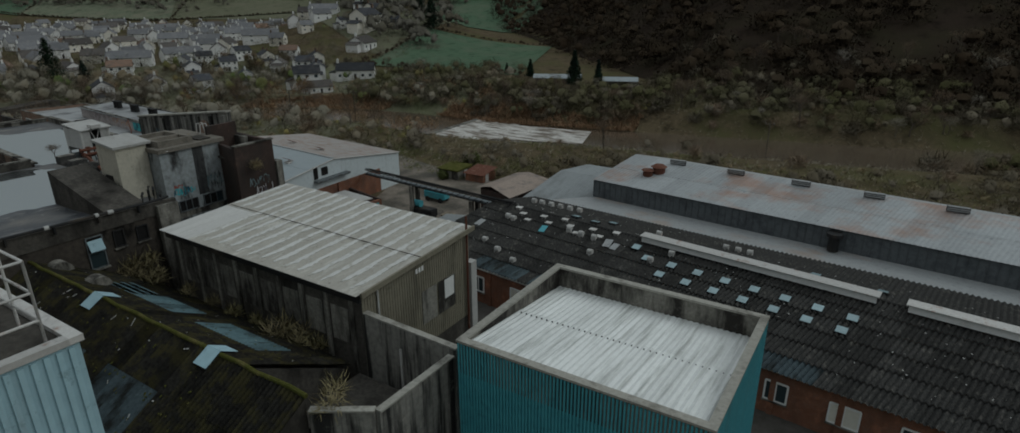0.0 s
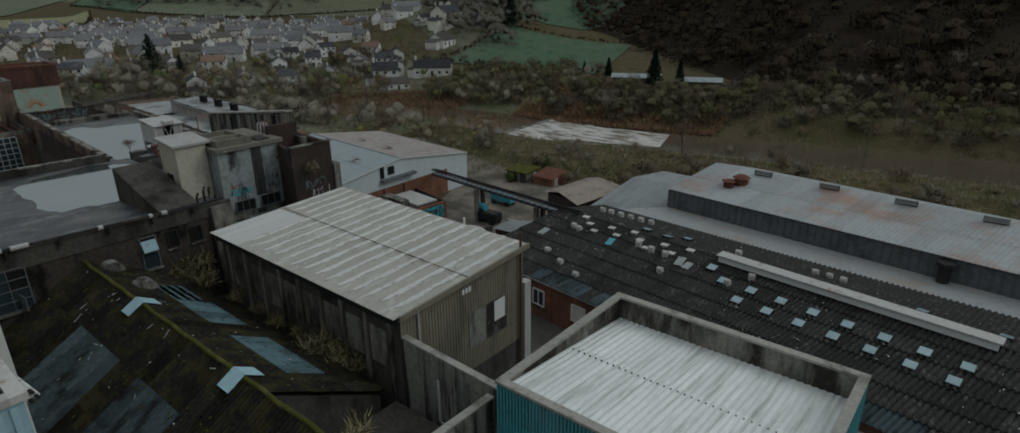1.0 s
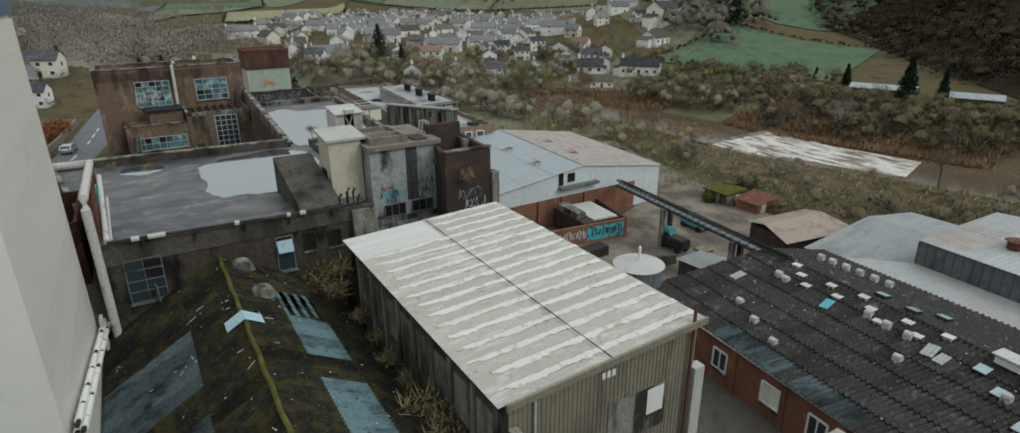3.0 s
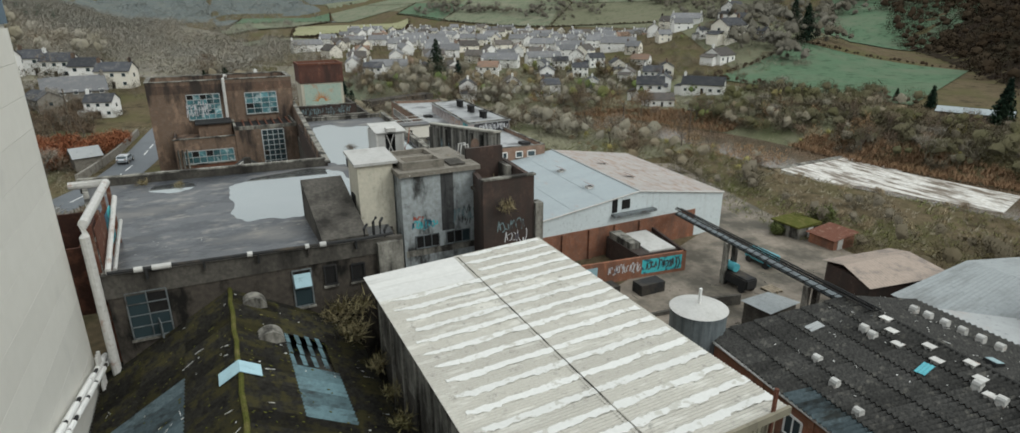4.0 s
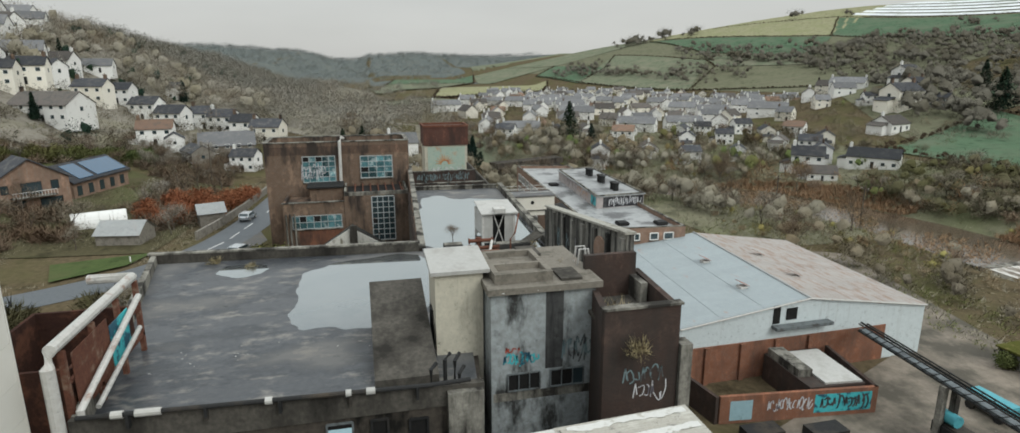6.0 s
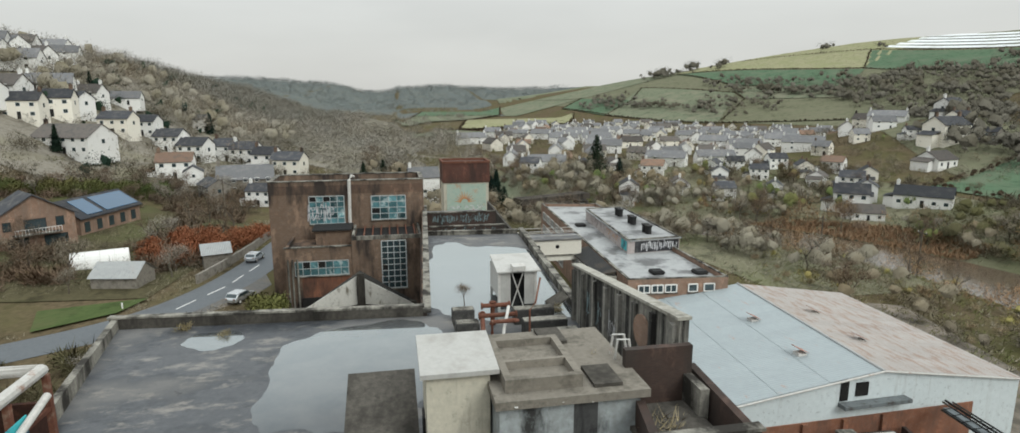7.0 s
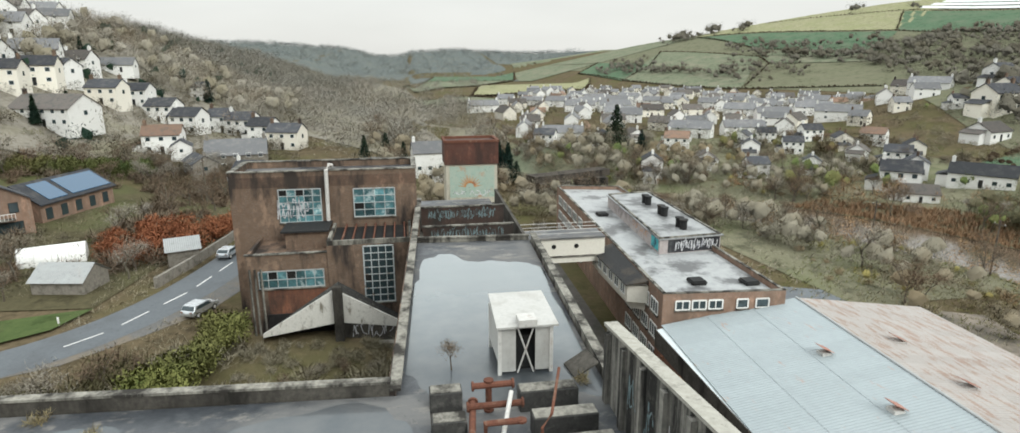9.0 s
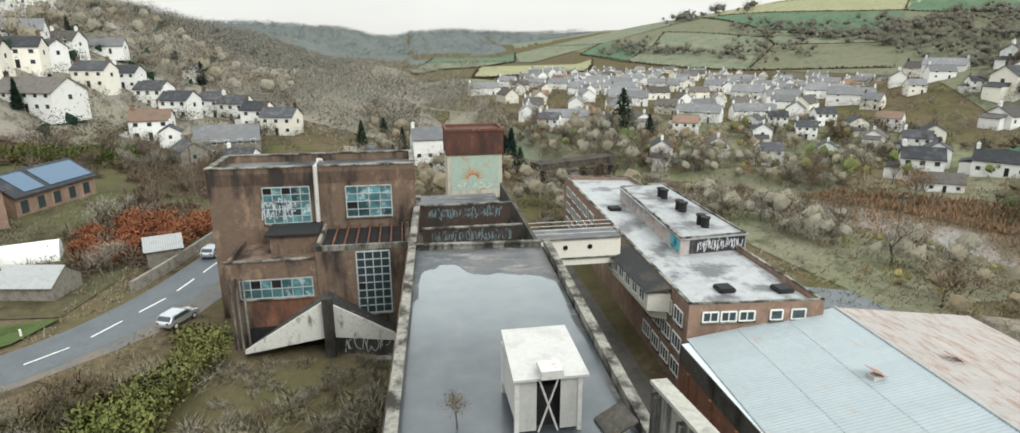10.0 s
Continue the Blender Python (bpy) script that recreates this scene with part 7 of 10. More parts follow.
for k in range(3):
    part("bearer", boxes((-59.1, -57.2, 72.7 + 0.75 * k, 72.82 + 0.75 * k, -8.42, -8.204)), BLEACHED_TIMBER, pal)
iv = thing("ivy_grown_shed", -70.5, 92.5, -8.6, "low grey shed grown over with ivy and moss", "shed")
part("wall", boxes((-73.0, -68.6, 90.0, 94.2, -9, -6.7)), CONCRETE, iv)
part("door", boxes((-68.6, -68.54, 92.2, 93.2, -8.6, -6.95)), WHITE_PAINT, iv)
bm = bmesh.new()
prism(bm, [(-73.3, 89.7), (-68.3, 89.7), (-68.3, 94.5), (-73.3, 94.5)], -6.696, [-6.5, -6.45, -6.2, -6.3])
part("roof", bm, MOSS, iv, "mossy green roof")
# small riverside hut
rh = thing("rusty_roofed_hut", -65.3, 93.3, -8.5, "small brick hut with a rusty tin roof", "hut")
part("wall", boxes((-67.4, -63.4, 91.0, 95.2, -9, -6.9)), ORANGE_BRICK, rh)
corr = bmesh.new()
corrugated(corr, (-67.8, 95.6, -6.3), (-63.0, 95.6, -6.3), (-63.0, 90.6, -6.9), (-67.8, 90.6, -6.9), 0.25, 0.05)
part("roof", corr, RUST, rh)
part("door", boxes((-63.4, -63.32, 91.8, 92.8, -8.6, -6.95)), STEEL, rh)


# ---- loose debris on roofs and yards ----
def debris(name, label, material, seed, count, x0, x1, y0, y1, height, size, long_bits=0.15):
    """Small chips and slats lying about; height is a function of the place."""
    rng = random.Random(seed)
    bm = bmesh.new()
    for k in range(count):
        x, y = rng.uniform(x0, x1), rng.uniform(y0, y1)
        z = height(x, y)
        if z is None:
            continue
        a, l, w = rng.uniform(0, 3.14), size * rng.uniform(0.4, 1.6), size * rng.uniform(0.3, 0.9)
        if rng.random() < long_bits:
            l, w = size * rng.uniform(3, 7), size * 0.4
        c, n = math.cos(a), math.sin(a)
        q = [(x + c * u * l - n * v * w, y + n * u * l + c * v * w) for u, v in ((-0.5, -0.5), (0.5, -0.4), (0.45, 0.5), (-0.55, 0.4))]
        zs = [(height(*p) or z) + 0.012 for p in q]
        hexa(bm, [(*p, e) for p, e in zip(q, zs)] + [(*p, e + size * rng.uniform(0.1, 0.35)) for p, e in zip(q, zs)])
    bmesh.ops.recalc_face_normals(bm, faces=bm.faces)
    return tagged(part(name, bm, material), label, "debris", kind="stuff")


def moss_roof_z(x, y):
    return 7.55 - (15.6 - y) * 0.582 + 0.06 if y < 15.6 else 7.55 - (y - 15.6) * 0.564 + 0.06


def black_roof_z(x, y):
    w = (y - (66.2 - 0.1206 * (x + 44.0))) * 0.993
    return -1.15 - abs(w) * (0.222 if w < 0 else 0.2) + 0.16 if -11.5 < w < 8.0 else None


debris("roof_chips", "pale chips and flakes scattered on the wet felt roof", STRIPE, 3, 70, -62, -52, 8.5, 24, lambda x, y: 8.505 if y > 9.6 - (-x - 51) * 0.16 and x > -59 else None, 0.07)
debris("roof_chips", "white slats and flakes lying on the mossy roof", STRIPE, 5, 90, -50, -26.8, 8.6, 22.3, moss_roof_z, 0.1, 0.2)
debris("moss_lumps", "clumps of moss on the old shed roof", MOSS, 6, 340, -50.5, -26.8, 8.5, 22.4, moss_roof_z, 0.13, 0)
def loose_sheet(x, y, w, l, turn, material, label):
    """A corrugated sheet laid on the near slope of the black roof."""
    t = thing("patch_sheet", x, y, black_roof_z(x, y), label, "roof sheet", "patch sheets on the black roof")
    c, n = math.cos(math.radians(turn)), math.sin(math.radians(turn))
    q = [(x + c * u * w - n * v * l, y + n * u * w + c * v * l) for u, v in ((-0.5, 0.5), (0.5, 0.5), (0.5, -0.5), (-0.5, -0.5))]
    bm = bmesh.new()
    corrugated(bm, *[(*p, black_roof_z(*p) + 0.1) for p in q], 0.3, 0.04)
    part("sheet", bm, material, t)


for x, y, w, l, turn, label in ((-25.3, 61.0, 0.9, 1.5, 4, "white rooflight sheet patched over the black roof"), (-24.3, 60.6, 0.8, 1.2, -6, "white rooflight sheet lying askew on the black roof"), (-42.6, 60.3, 0.9, 1.4, -8, "white rooflight sheet lying askew on the black roof")):
    loose_sheet(x, y, w, l, turn, GREY_SHEET, label)
loose_sheet(-34.0, 61.4, 0.8, 1.4, 6, CLAD_CYAN, "faded turquoise sheet patched over the black roof")
debris("roof_chips", "pale lichen flakes on the black roof", STRIPE, 7, 320, -44, 22, 47, 71, black_roof_z, 0.1, 0.06)
debris("yard_litter", "broken boards and rubble lying in the yard", CONCRETE, 8, 220, -64, -42, 46, 84, lambda x, y: -8.42, 0.16, 0.25)
debris("block_chips", "concrete crumbs on the tower roof", STRIPE, 9, 60, -59.8, -52.9, 27.8, 33.6, lambda x, y: 12.555, 0.09)


# ---- plants ----
def blades(rng, count, centre, radii, size, up=0.35, shell=0.55, wide=0.3, soft=0.8, lift=0.35):
    """Small leaf or twig triangles in a crown of the given radii."""
    d = rng.normal(size=(count, 3))
    d /= np.linalg.norm(d, axis=1)[:, None]
    r = shell + (1 - shell) * rng.random(count) ** 0.6
    r *= 0.8 + 0.35 * np.sin(d[:, 0] * 5 + centre[0]) * np.sin(d[:, 1] * 6) + 0.2 * rng.random(count)
    p = np.array(centre) + d * r[:, None] * np.array(radii)
    a = d * 0.7 + rng.normal(size=(count, 3)) * 0.6
    a[:, 2] += up
    a /= np.linalg.norm(a, axis=1)[:, None]
    b = np.cross(a, rng.normal(size=(count, 3)))
    b /= np.linalg.norm(b, axis=1)[:, None] + 1e-9
    s = size * (0.5 + rng.random(count))[:, None]
    q = np.stack([p - b * s * wide, p + b * s * wide, p + a * s], 1)
    # soft shading: the leaves of a crown share its outward normal
    o = d * soft + rng.normal(size=(count, 3)) * 0.4
    o[:, 2] += lift
    o /= np.linalg.norm(o, axis=1)[:, None]
    flip = np.einsum("ij,ij->i", np.cross(q[:, 1] - q[:, 0], q[:, 2] - q[:, 0]), o) < 0
    q[flip] = q[flip][:, [1, 0, 2]]
    return np.concatenate([q.reshape(-1, 3), np.repeat(o, 3, 0)], 1)


def shifted(v, scale, offset):
    return np.concatenate([v[:, :3] * scale + np.array(offset), v[:, 3:]], 1)


def tri_mesh(name, v, material):
    me = bpy.data.meshes.new(name)
    k = len(v) // 3
    me.vertices.add(len(v))
    me.vertices.foreach_set("co", np.ascontiguousarray(v[:, :3], np.float32).ravel())
    me.loops.add(len(v))
    me.loops.foreach_set("vertex_index", np.arange(len(v), dtype=np.int32))
    me.polygons.add(k)
    me.polygons.foreach_set("loop_start", np.arange(0, 3 * k, 3, dtype=np.int32))
    me.polygons.foreach_set("loop_total", np.full(k, 3, np.int32))
    me.polygons.foreach_set("use_smooth", np.ones(k, bool))
    me.update(calc_edges=True)
    me.normals_split_custom_set_from_vertices(v[:, 3:].tolist())
    me.materials.append(material)
    return me


def bare_tree(seed, height, spread, twigs, material, label, crown_low=0.3, leaf=0.55, wide=0.06):
    """A winter tree: tapered trunk, forking limbs and a crown of fine twigs."""
    rng = np.random.default_rng(seed)
    rr = random.Random(seed)
    root = thing("bare_tree", 0, 0, 0, label, "tree", "winter trees")
    bm = bmesh.new()
    ends = []

    def limb(a, d, length, r, depth):
        b = a + d * length
        mid = a.lerp(b, 0.5) + Vector((rr.uniform(-1, 1), rr.uniform(-1, 1), rr.uniform(-0.3, 0.5))) * length * 0.08
        q = []
        for p, rad in ((a, r), (mid, r * 0.8), (b, r * 0.55)):
            x = d.orthogonal().normalized()
            y = d.cross(x)
            q.append([bm.verts.new(p + (x * math.cos(t) + y * math.sin(t)) * rad) for t in (0, 1.26, 2.51, 3.77, 5.03)])
        for s, t in zip(q, q[1:]):
            for k in range(5):
                bm.faces.new((s[k], s[(k + 1) % 5], t[(k + 1) % 5], t[k]))
        ends.append((b, length))
        if depth:
            for k in range(3 if depth > 1 else 4):
                e = (d + Vector((rr.uniform(-1, 1), rr.uniform(-1, 1), rr.uniform(-0.1, 0.6))) * 0.85).normalized()
                limb(a.lerp(b, rr.uniform(0.55, 1.0)), e, length * rr.uniform(0.55, 0.75), r * 0.5, depth - 1)

    limb(Vector((0, 0, -0.5)), Vector((rr.uniform(-0.1, 0.1), rr.uniform(-0.1, 0.1), 1)).normalized(), height * 0.42, height * 0.022, 3)
    part("trunk", bm, BARK, root)
    v = []
    per = max(6, twigs // len(ends))
    for e, ln in ends:
        if e.z > height * crown_low * 0.6:
            v.append(blades(rng, per, tuple(e), (spread * 0.24, spread * 0.24, height * 0.12), leaf, 0.5, 0.1, wide))
    ob = new("crown", tri_mesh("crown", np.concatenate(v), material))
    ob.parent = root
    return root


def leafy(seed, name, radii, count, leaf, material, label, category="shrub", group="", lobes=7, wide=0.35):
    """A shrub or leafy tree: stems and a crown of many small leaves in several lobes."""
    rng = np.random.default_rng(seed)
    root = thing(name, 0, 0, 0, label, category, group)
    bm = bmesh.new()
    v = []
    for k in range(lobes):
        a = rng.uniform(0, 6.28)
        c = np.array([math.cos(a) * radii[0] * 0.5 * rng.random(), math.sin(a) * radii[1] * 0.5 * rng.random(), radii[2] * (0.6 + 0.75 * rng.random())])
        v.append(blades(rng, count // lobes, c, np.array(radii) * (0.42 + 0.3 * rng.random()), leaf, 0.35, 0.45, wide))
        tube(bm, [(0, 0, -0.3), tuple(c * 0.6), tuple(c)], 0.03 + 0.012 * radii[2], 5)
    part("stem", bm, BARK, root)
    ob = new("crown", tri_mesh("crown", np.concatenate(v), material))
    ob.parent = root
    return root


def conifer(seed, height, radius, label):
    rng = np.random.default_rng(seed)
    root = thing("conifer", 0, 0, 0, label, "tree", "conifers")
    bm = bmesh.new()
    tube(bm, [(0, 0, -0.5), (0, 0, height * 0.6), (0, 0, height * 0.98)], height * 0.012, 6)
    part("trunk", bm, BARK, root)
    v = []
    for k in range(26):
        f = k / 26
        r = radius * (1 - f) ** 0.8 * (0.85 + 0.3 * rng.random())
        v.append(blades(rng, int(40 + 130 * (1 - f)), (0, 0, height * (0.1 + 0.87 * f)), (r, r, height * 0.035), 0.75, -0.2, 0.35, 0.3))
    ob = new("crown", tri_mesh("crown", np.concatenate(v), EVERGREEN))
    ob.parent = root
    return root


def put(ob, x, y, scale=1.0, turn=0.0, z=None):
    m = Matrix.Translation((x, y, (ground_z(x, y) if z is None else z) - 0.1)) @ pose(0, 0, 0, 0, 0, turn)
    c = copy_thing(ob, m)
    c.scale = (scale, scale, scale)
    return c


def place_first(ob, x, y, scale=1.0, turn=0.0, z=None):
    ob.matrix_basis = Matrix.Translation((x, y, (ground_z(x, y) if z is None else z) - 0.1)) @ pose(0, 0, 0, 0, 0, turn)
    ob.scale = (scale, scale, scale)


rs = random.Random(77)
kinds = [bare_tree(k, 9 + (k % 4) * 1.2, 7 + (k % 3), 1050, (BARE, BARE_GREY, BARE)[k % 3], ("brown leafless winter tree with fine twigs", "grey leafless winter tree with fine twigs", "brown leafless winter tree with fine twigs")[k % 3]) for k in range(6)]
greens = [leafy(30 + k, "green_shrub", (1.8, 1.8, 1.5), 2800, 0.17, (HEDGE, IVY)[k % 2], ("dark green leafy garden shrub", "yellow-green shrub covered in ivy")[k % 2], "shrub", "green bushes") for k in range(2)]
russets = [leafy(40 + k, "russet_beech", (3.0, 3.0, 2.2), 4400, 0.2, RUSSET, "russet beech keeping its dead leaves", "shrub", "russet beeches") for k in range(2)]
firs = [conifer(50 + k, 16 - 3 * k, 3.4 - 0.4 * k, "dark green conifer above the roofs") for k in range(2)] + [conifer(52, 20, 6.5, "broad dark cedar on the knoll")]
first_use = {}


scrub = {}


def bush(zone, x, y, scale=1.0, z=None):
    """Remembers a bush of a zone's scrub, which is joined later."""
    scrub.setdefault(zone, []).append((x, y, scale, ground_z(x, y) if z is None else z))


def scatter(ob, x, y, scale=1.0, z=None):
    if ob not in first_use:
        first_use[ob] = True
        place_first(ob, x, y, scale, rs.uniform(0, 360), z)
    else:
        put(ob, x, y, scale, rs.uniform(0, 360), z)


def screens_river(x, y):
    """True on the low near bank, which stays open towards the water."""
    return -185 < x < 20 and 92 < y < 150 and seg_dist(x, y, RIVER_LINE) < 32 and y < float(np.interp(x, [p[0] for p in RIVER_LINE[2:]], [p[1] for p in RIVER_LINE[2:]]))


def clear(x, y):
    """True where plants may stand: off the road, the water and the works."""
    if seg_dist(x, y, ROAD_LINE) < 5.0 or seg_dist(x, y, RIVER_LINE) < 13:
        return False
    if -160 < x < 50 and 2 < y < 92 and not (-107 < x < -78 and y < 27):
        return False
    return not (-112 < x < -40 and 40 < y < 100 and y < 94 + (-x - 60) * 0.1)


# trees and scrub along both banks of the river
line = [Vector(p) for p in RIVER_LINE]
for a, b in zip(line, line[1:]):
    d = (b - a)
    ln, d = d.length, d.normalized()
    n = Vector((-d.y, d.x))
    for k in range(int(ln / 3.0)):
        for side in (1, -1):
            off = rs.uniform(14, 30)
            p = a + d * rs.uniform(0, ln) + n * side * off
            if p.x > 40 or p.x < -330 or not clear(p.x, p.y) or (screens_river(p.x, p.y) and rs.random() < 0.86):
                continue
            u = rs.random()
            if u < 0.42:
                scatter(rs.choice(kinds), p.x, p.y, rs.uniform(0.45, 0.85))
            elif u < 0.95:
                bush("riverside", p.x, p.y, rs.uniform(1.0, 2.4))
            else:
                scatter(greens[1], p.x, p.y, rs.uniform(0.8, 1.4))
# flood meadow scrub between yard and river
for k in range(420):
    x, y = rs.uniform(-170, 20), rs.uniform(92, 140)
    if clear(x, y) and not (-75 < x < -58 and 90 < y < 102) and rs.random() < 0.5:
        bush("meadow", x, y, rs.uniform(0.4, 0.9))
# far bank: scrub, orchard and hedge trees before the village
for k in range(420):
    x, y = rs.uniform(-250, 60), rs.uniform(148, 240)
    if clear(x, y) and not (-255 < x < -118 and y > 196) and not (-196 < x < -150 and 140 < y < 182) and not (-120 < x < -74 and y > 188):
        if rs.random() < 0.22:
            scatter(rs.choice(kinds), x, y, rs.uniform(0.5, 0.95))
        else:
            bush("far_bank", x, y, rs.uniform(1.2, 3.0))
# between mill and village, along the bridge
for k in range(260):
    x, y = rs.uniform(-270, -152), rs.uniform(16, 112)
    if clear(x, y) and not (-205 < x < -165 and 24 < y < 60):
        if rs.random() < 0.3:
            scatter(rs.choice(kinds), x, y, rs.uniform(0.5, 0.9))
        else:
            bush("bridge", x, y, rs.uniform(1.0, 2.4))
# overgrown ground behind the flat block, ivy bank by the road
for k in range(250):
    x, y = rs.uniform(-106, -79), rs.uniform(2, 27)
    if seg_dist(x, y, ROAD_LINE) > 5.5:
        bush("overgrown", x, y, rs.uniform(0.6, 1.4) * (0.55 if x < -98 and y > 11 else 1.0), -2.8)
for k in range(20):
    f = k / 19
    scatter(greens[1], -80 - 29 * f, 4.5 + 5 * f + rs.uniform(-1, 1), rs.uniform(1.3, 1.9) - 0.5 * f, -2.4)
scatter(kinds[1], -133.5, -9.5, 0.5)
scatter(kinds[4], -124, -20.5, 0.5)
for k in range(420):
    x, y = rs.uniform(-108, -58), rs.uniform(-42, 8)
    if seg_dist(x, y, ROAD_LINE) > 5 and not (x > -79 and y > 2) and x > -101 - 0.3 * y and y > -62 - 0.62 * (x + 58):
        bush("bramble", x, y, rs.uniform(0.8, 1.9))
for x, y, f in ((-98.5, 1.0, 0.62), (-101.5, 2.5, 0.4), (-99.5, 6.5, 0.4), (-97.4, 18.9, 0.3), (-98.6, 21.0, 0.28), (-95.0, 5.0, 0.45), (-93.0, 0.5, 0.5), (-91.0, -4.0, 0.55), (-88.0, 3.0, 0.45), (-97.0, -4.5, 0.42), (-93.5, 21.5, 0.32), (-95.5, 16.0, 0.34), (-97.5, 24.0, 0.3), (-91.0, 13.0, 0.36)):
    scatter(kinds[(1, 4, 0)[int(-x) % 3]], x, y, f, -2.8)
scatter(kinds[4], -96.0, -1.6, 0.62, -2.8)
scatter(greens[0], -71.5, 89.0, 0.9, -8.6)
# gardens above the road
for x, y, s in ((-138, -9.5, 1.1), (-142, -5, 1.2), (-147, -3, 1.1), (-136, -12.5, 0.9), (-151, -1.5, 1.0), (-144, -11, 1.2), (-156, -1, 0.9), (-149, -9, 1.1), (-152, -14, 1.1), (-140, -15, 1.0), (-146, -17, 1.0)):
    scatter(russets[int(-x) % 2], x, y, s)
for k in range(34):
    f = k / 33
    scatter(greens[0], -190 - 14 * f, -68 + 36 * f + rs.uniform(-1, 1), rs.uniform(1.3, 1.9))
for k in range(760):
    x, y = rs.uniform(-215, -112), rs.uniform(-66, -8)
    if clear(x, y) and not (-186 < x < -150 and -66 < y < -22) and not (-130 < x < -105 and -30 < y < -6) and not (-147 < x < -134 and -30 < y < -17):
        if rs.random() < 0.13:
            scatter(rs.choice(kinds[:3]), x, y, rs.uniform(0.45, 0.8))
        else:
            bush("garden", x, y, rs.uniform(0.7, 1.9))
scatter(firs[2], -257, 102, 0.8)
scatter(firs[2], -238, 104, 0.5)
for x, y, s in ((-244, 54, 0.85), (-247, 58, 0.8), (-241, 50, 0.75), (-120, 205, 0.55), (-95, 192, 0.8), (-88, 196, 0.6), (-133, 209, 0.35), (-240, 60, 0.8), (-250, -70, 0.6), (-236, -72, 0.55), (-352, -60, 0.7), (-330, -100, 0.6)):
    scatter(firs[int(abs(y)) % 2], x, y, s)


scatter(greens[0], -70.5, 97.5, 1.5)
scatter(greens[1], -72.5, 94.5, 1.0)
for x, y, s_ in ((-228, 50, 0.62), (-233, 57, 0.58), (-225, 60, 0.45), (-226, 16, 0.4), (-228, 22, 0.42), (-224, 27, 0.34)):
    scatter(firs[2], x, y, s_)
scatter(firs[2], -236, 290, 1.0)
scatter(firs[2], -268, 318, 0.8)


scatter(kinds[0], -78.1, 29.3, 0.26, 8.2)
for k in range(46):
    x, y = rs.uniform(-235, -112), rs.uniform(80, 150)
    if clear(x, y) and not (screens_river(x, y) and rs.random() < 0.8):
        scatter(kinds[k % 6], x, y, rs.uniform(0.55, 0.95))


STRAW = plant("straw_and_bramble", (0.15, 0.132, 0.098), (0.32, 0.288, 0.215), (0.21, 0.185, 0.12))
# scrub, joined zone by zone
SCRUB = {"riverside": (THICKET, "tangled brown scrub along the river banks"), "meadow": (DRY_GRASS, "dead bracken and bramble on the river meadow"), "far_bank": (TREE_MID, "grey-brown thicket on the far bank"),
         "bridge": (BARE_GREY, "leafless thicket by the bridge"), "overgrown": (STRAW, "tangled leafless brambles behind the mill"), "bramble": (BRAMBLE, "dark tangled brambles on the roadside bank"), "garden": (BARE, "brown winter garden shrubs"), "gutter": (DRY_GRASS, "dead weeds growing in the roof valley")}
for x, y, s_, z in ((-44, 22.8, 0.7, 3.4), (-41, 22.9, 0.6, 3.4), (-38, 22.6, 0.8, 3.3), (-35.6, 22.8, 0.7, 3.3), (-32.5, 22.4, 1.2, 3.3), (-31, 22.6, 1.0, 3.3), (-29.6, 22.8, 0.8, 3.3), (-47.5, 22.4, 1.1, 3.6), (-49.5, 21.6, 1.2, 3.8), (-50, 23, 1.2, 4.0), (-20.8, 16.6, 0.9, 6.6), (-22, 9.2, 1.0, 3.6), (-20, 9.0, 1.2, 3.6), (-25, 8.8, 0.9, 3.5), (-53, 34.4, 0.9, 10.2), (-51, 34.6, 0.8, 10.2), (-49.5, 34.2, 0.6, 10.2), (-57, 32.6, 0.35, 12.4), (-75.5, 36.2, 0.5, 8.0), (-69, 36.4, 0.5, 8.0), (-74, 12.5, 0.4, 8.4), (-75.6, 9.5, 0.5, 8.4)):
    scrub.setdefault("gutter", []).append((x, y, s_, z))
for zone, places in scrub.items():
    rng = np.random.default_rng(len(places))
    base = [np.concatenate([blades(rng, 85, (rng.uniform(-0.6, 0.6), rng.uniform(-0.6, 0.6), rng.uniform(0.4, 1.0)), (0.8, 0.8, 0.7), 0.6, 0.55, 0.1, 0.045, 0.4, 0.6) for _ in range(4)]) for _ in range(5)]
    out = [shifted(base[k % 5], s_, (x, y, z - 0.1)) for k, (x, y, s_, z) in enumerate(places)]
    tagged(new(zone + "_scrub", tri_mesh("scrub", np.concatenate(out), SCRUB[zone][0])), SCRUB[zone][1], "scrub", kind="stuff")


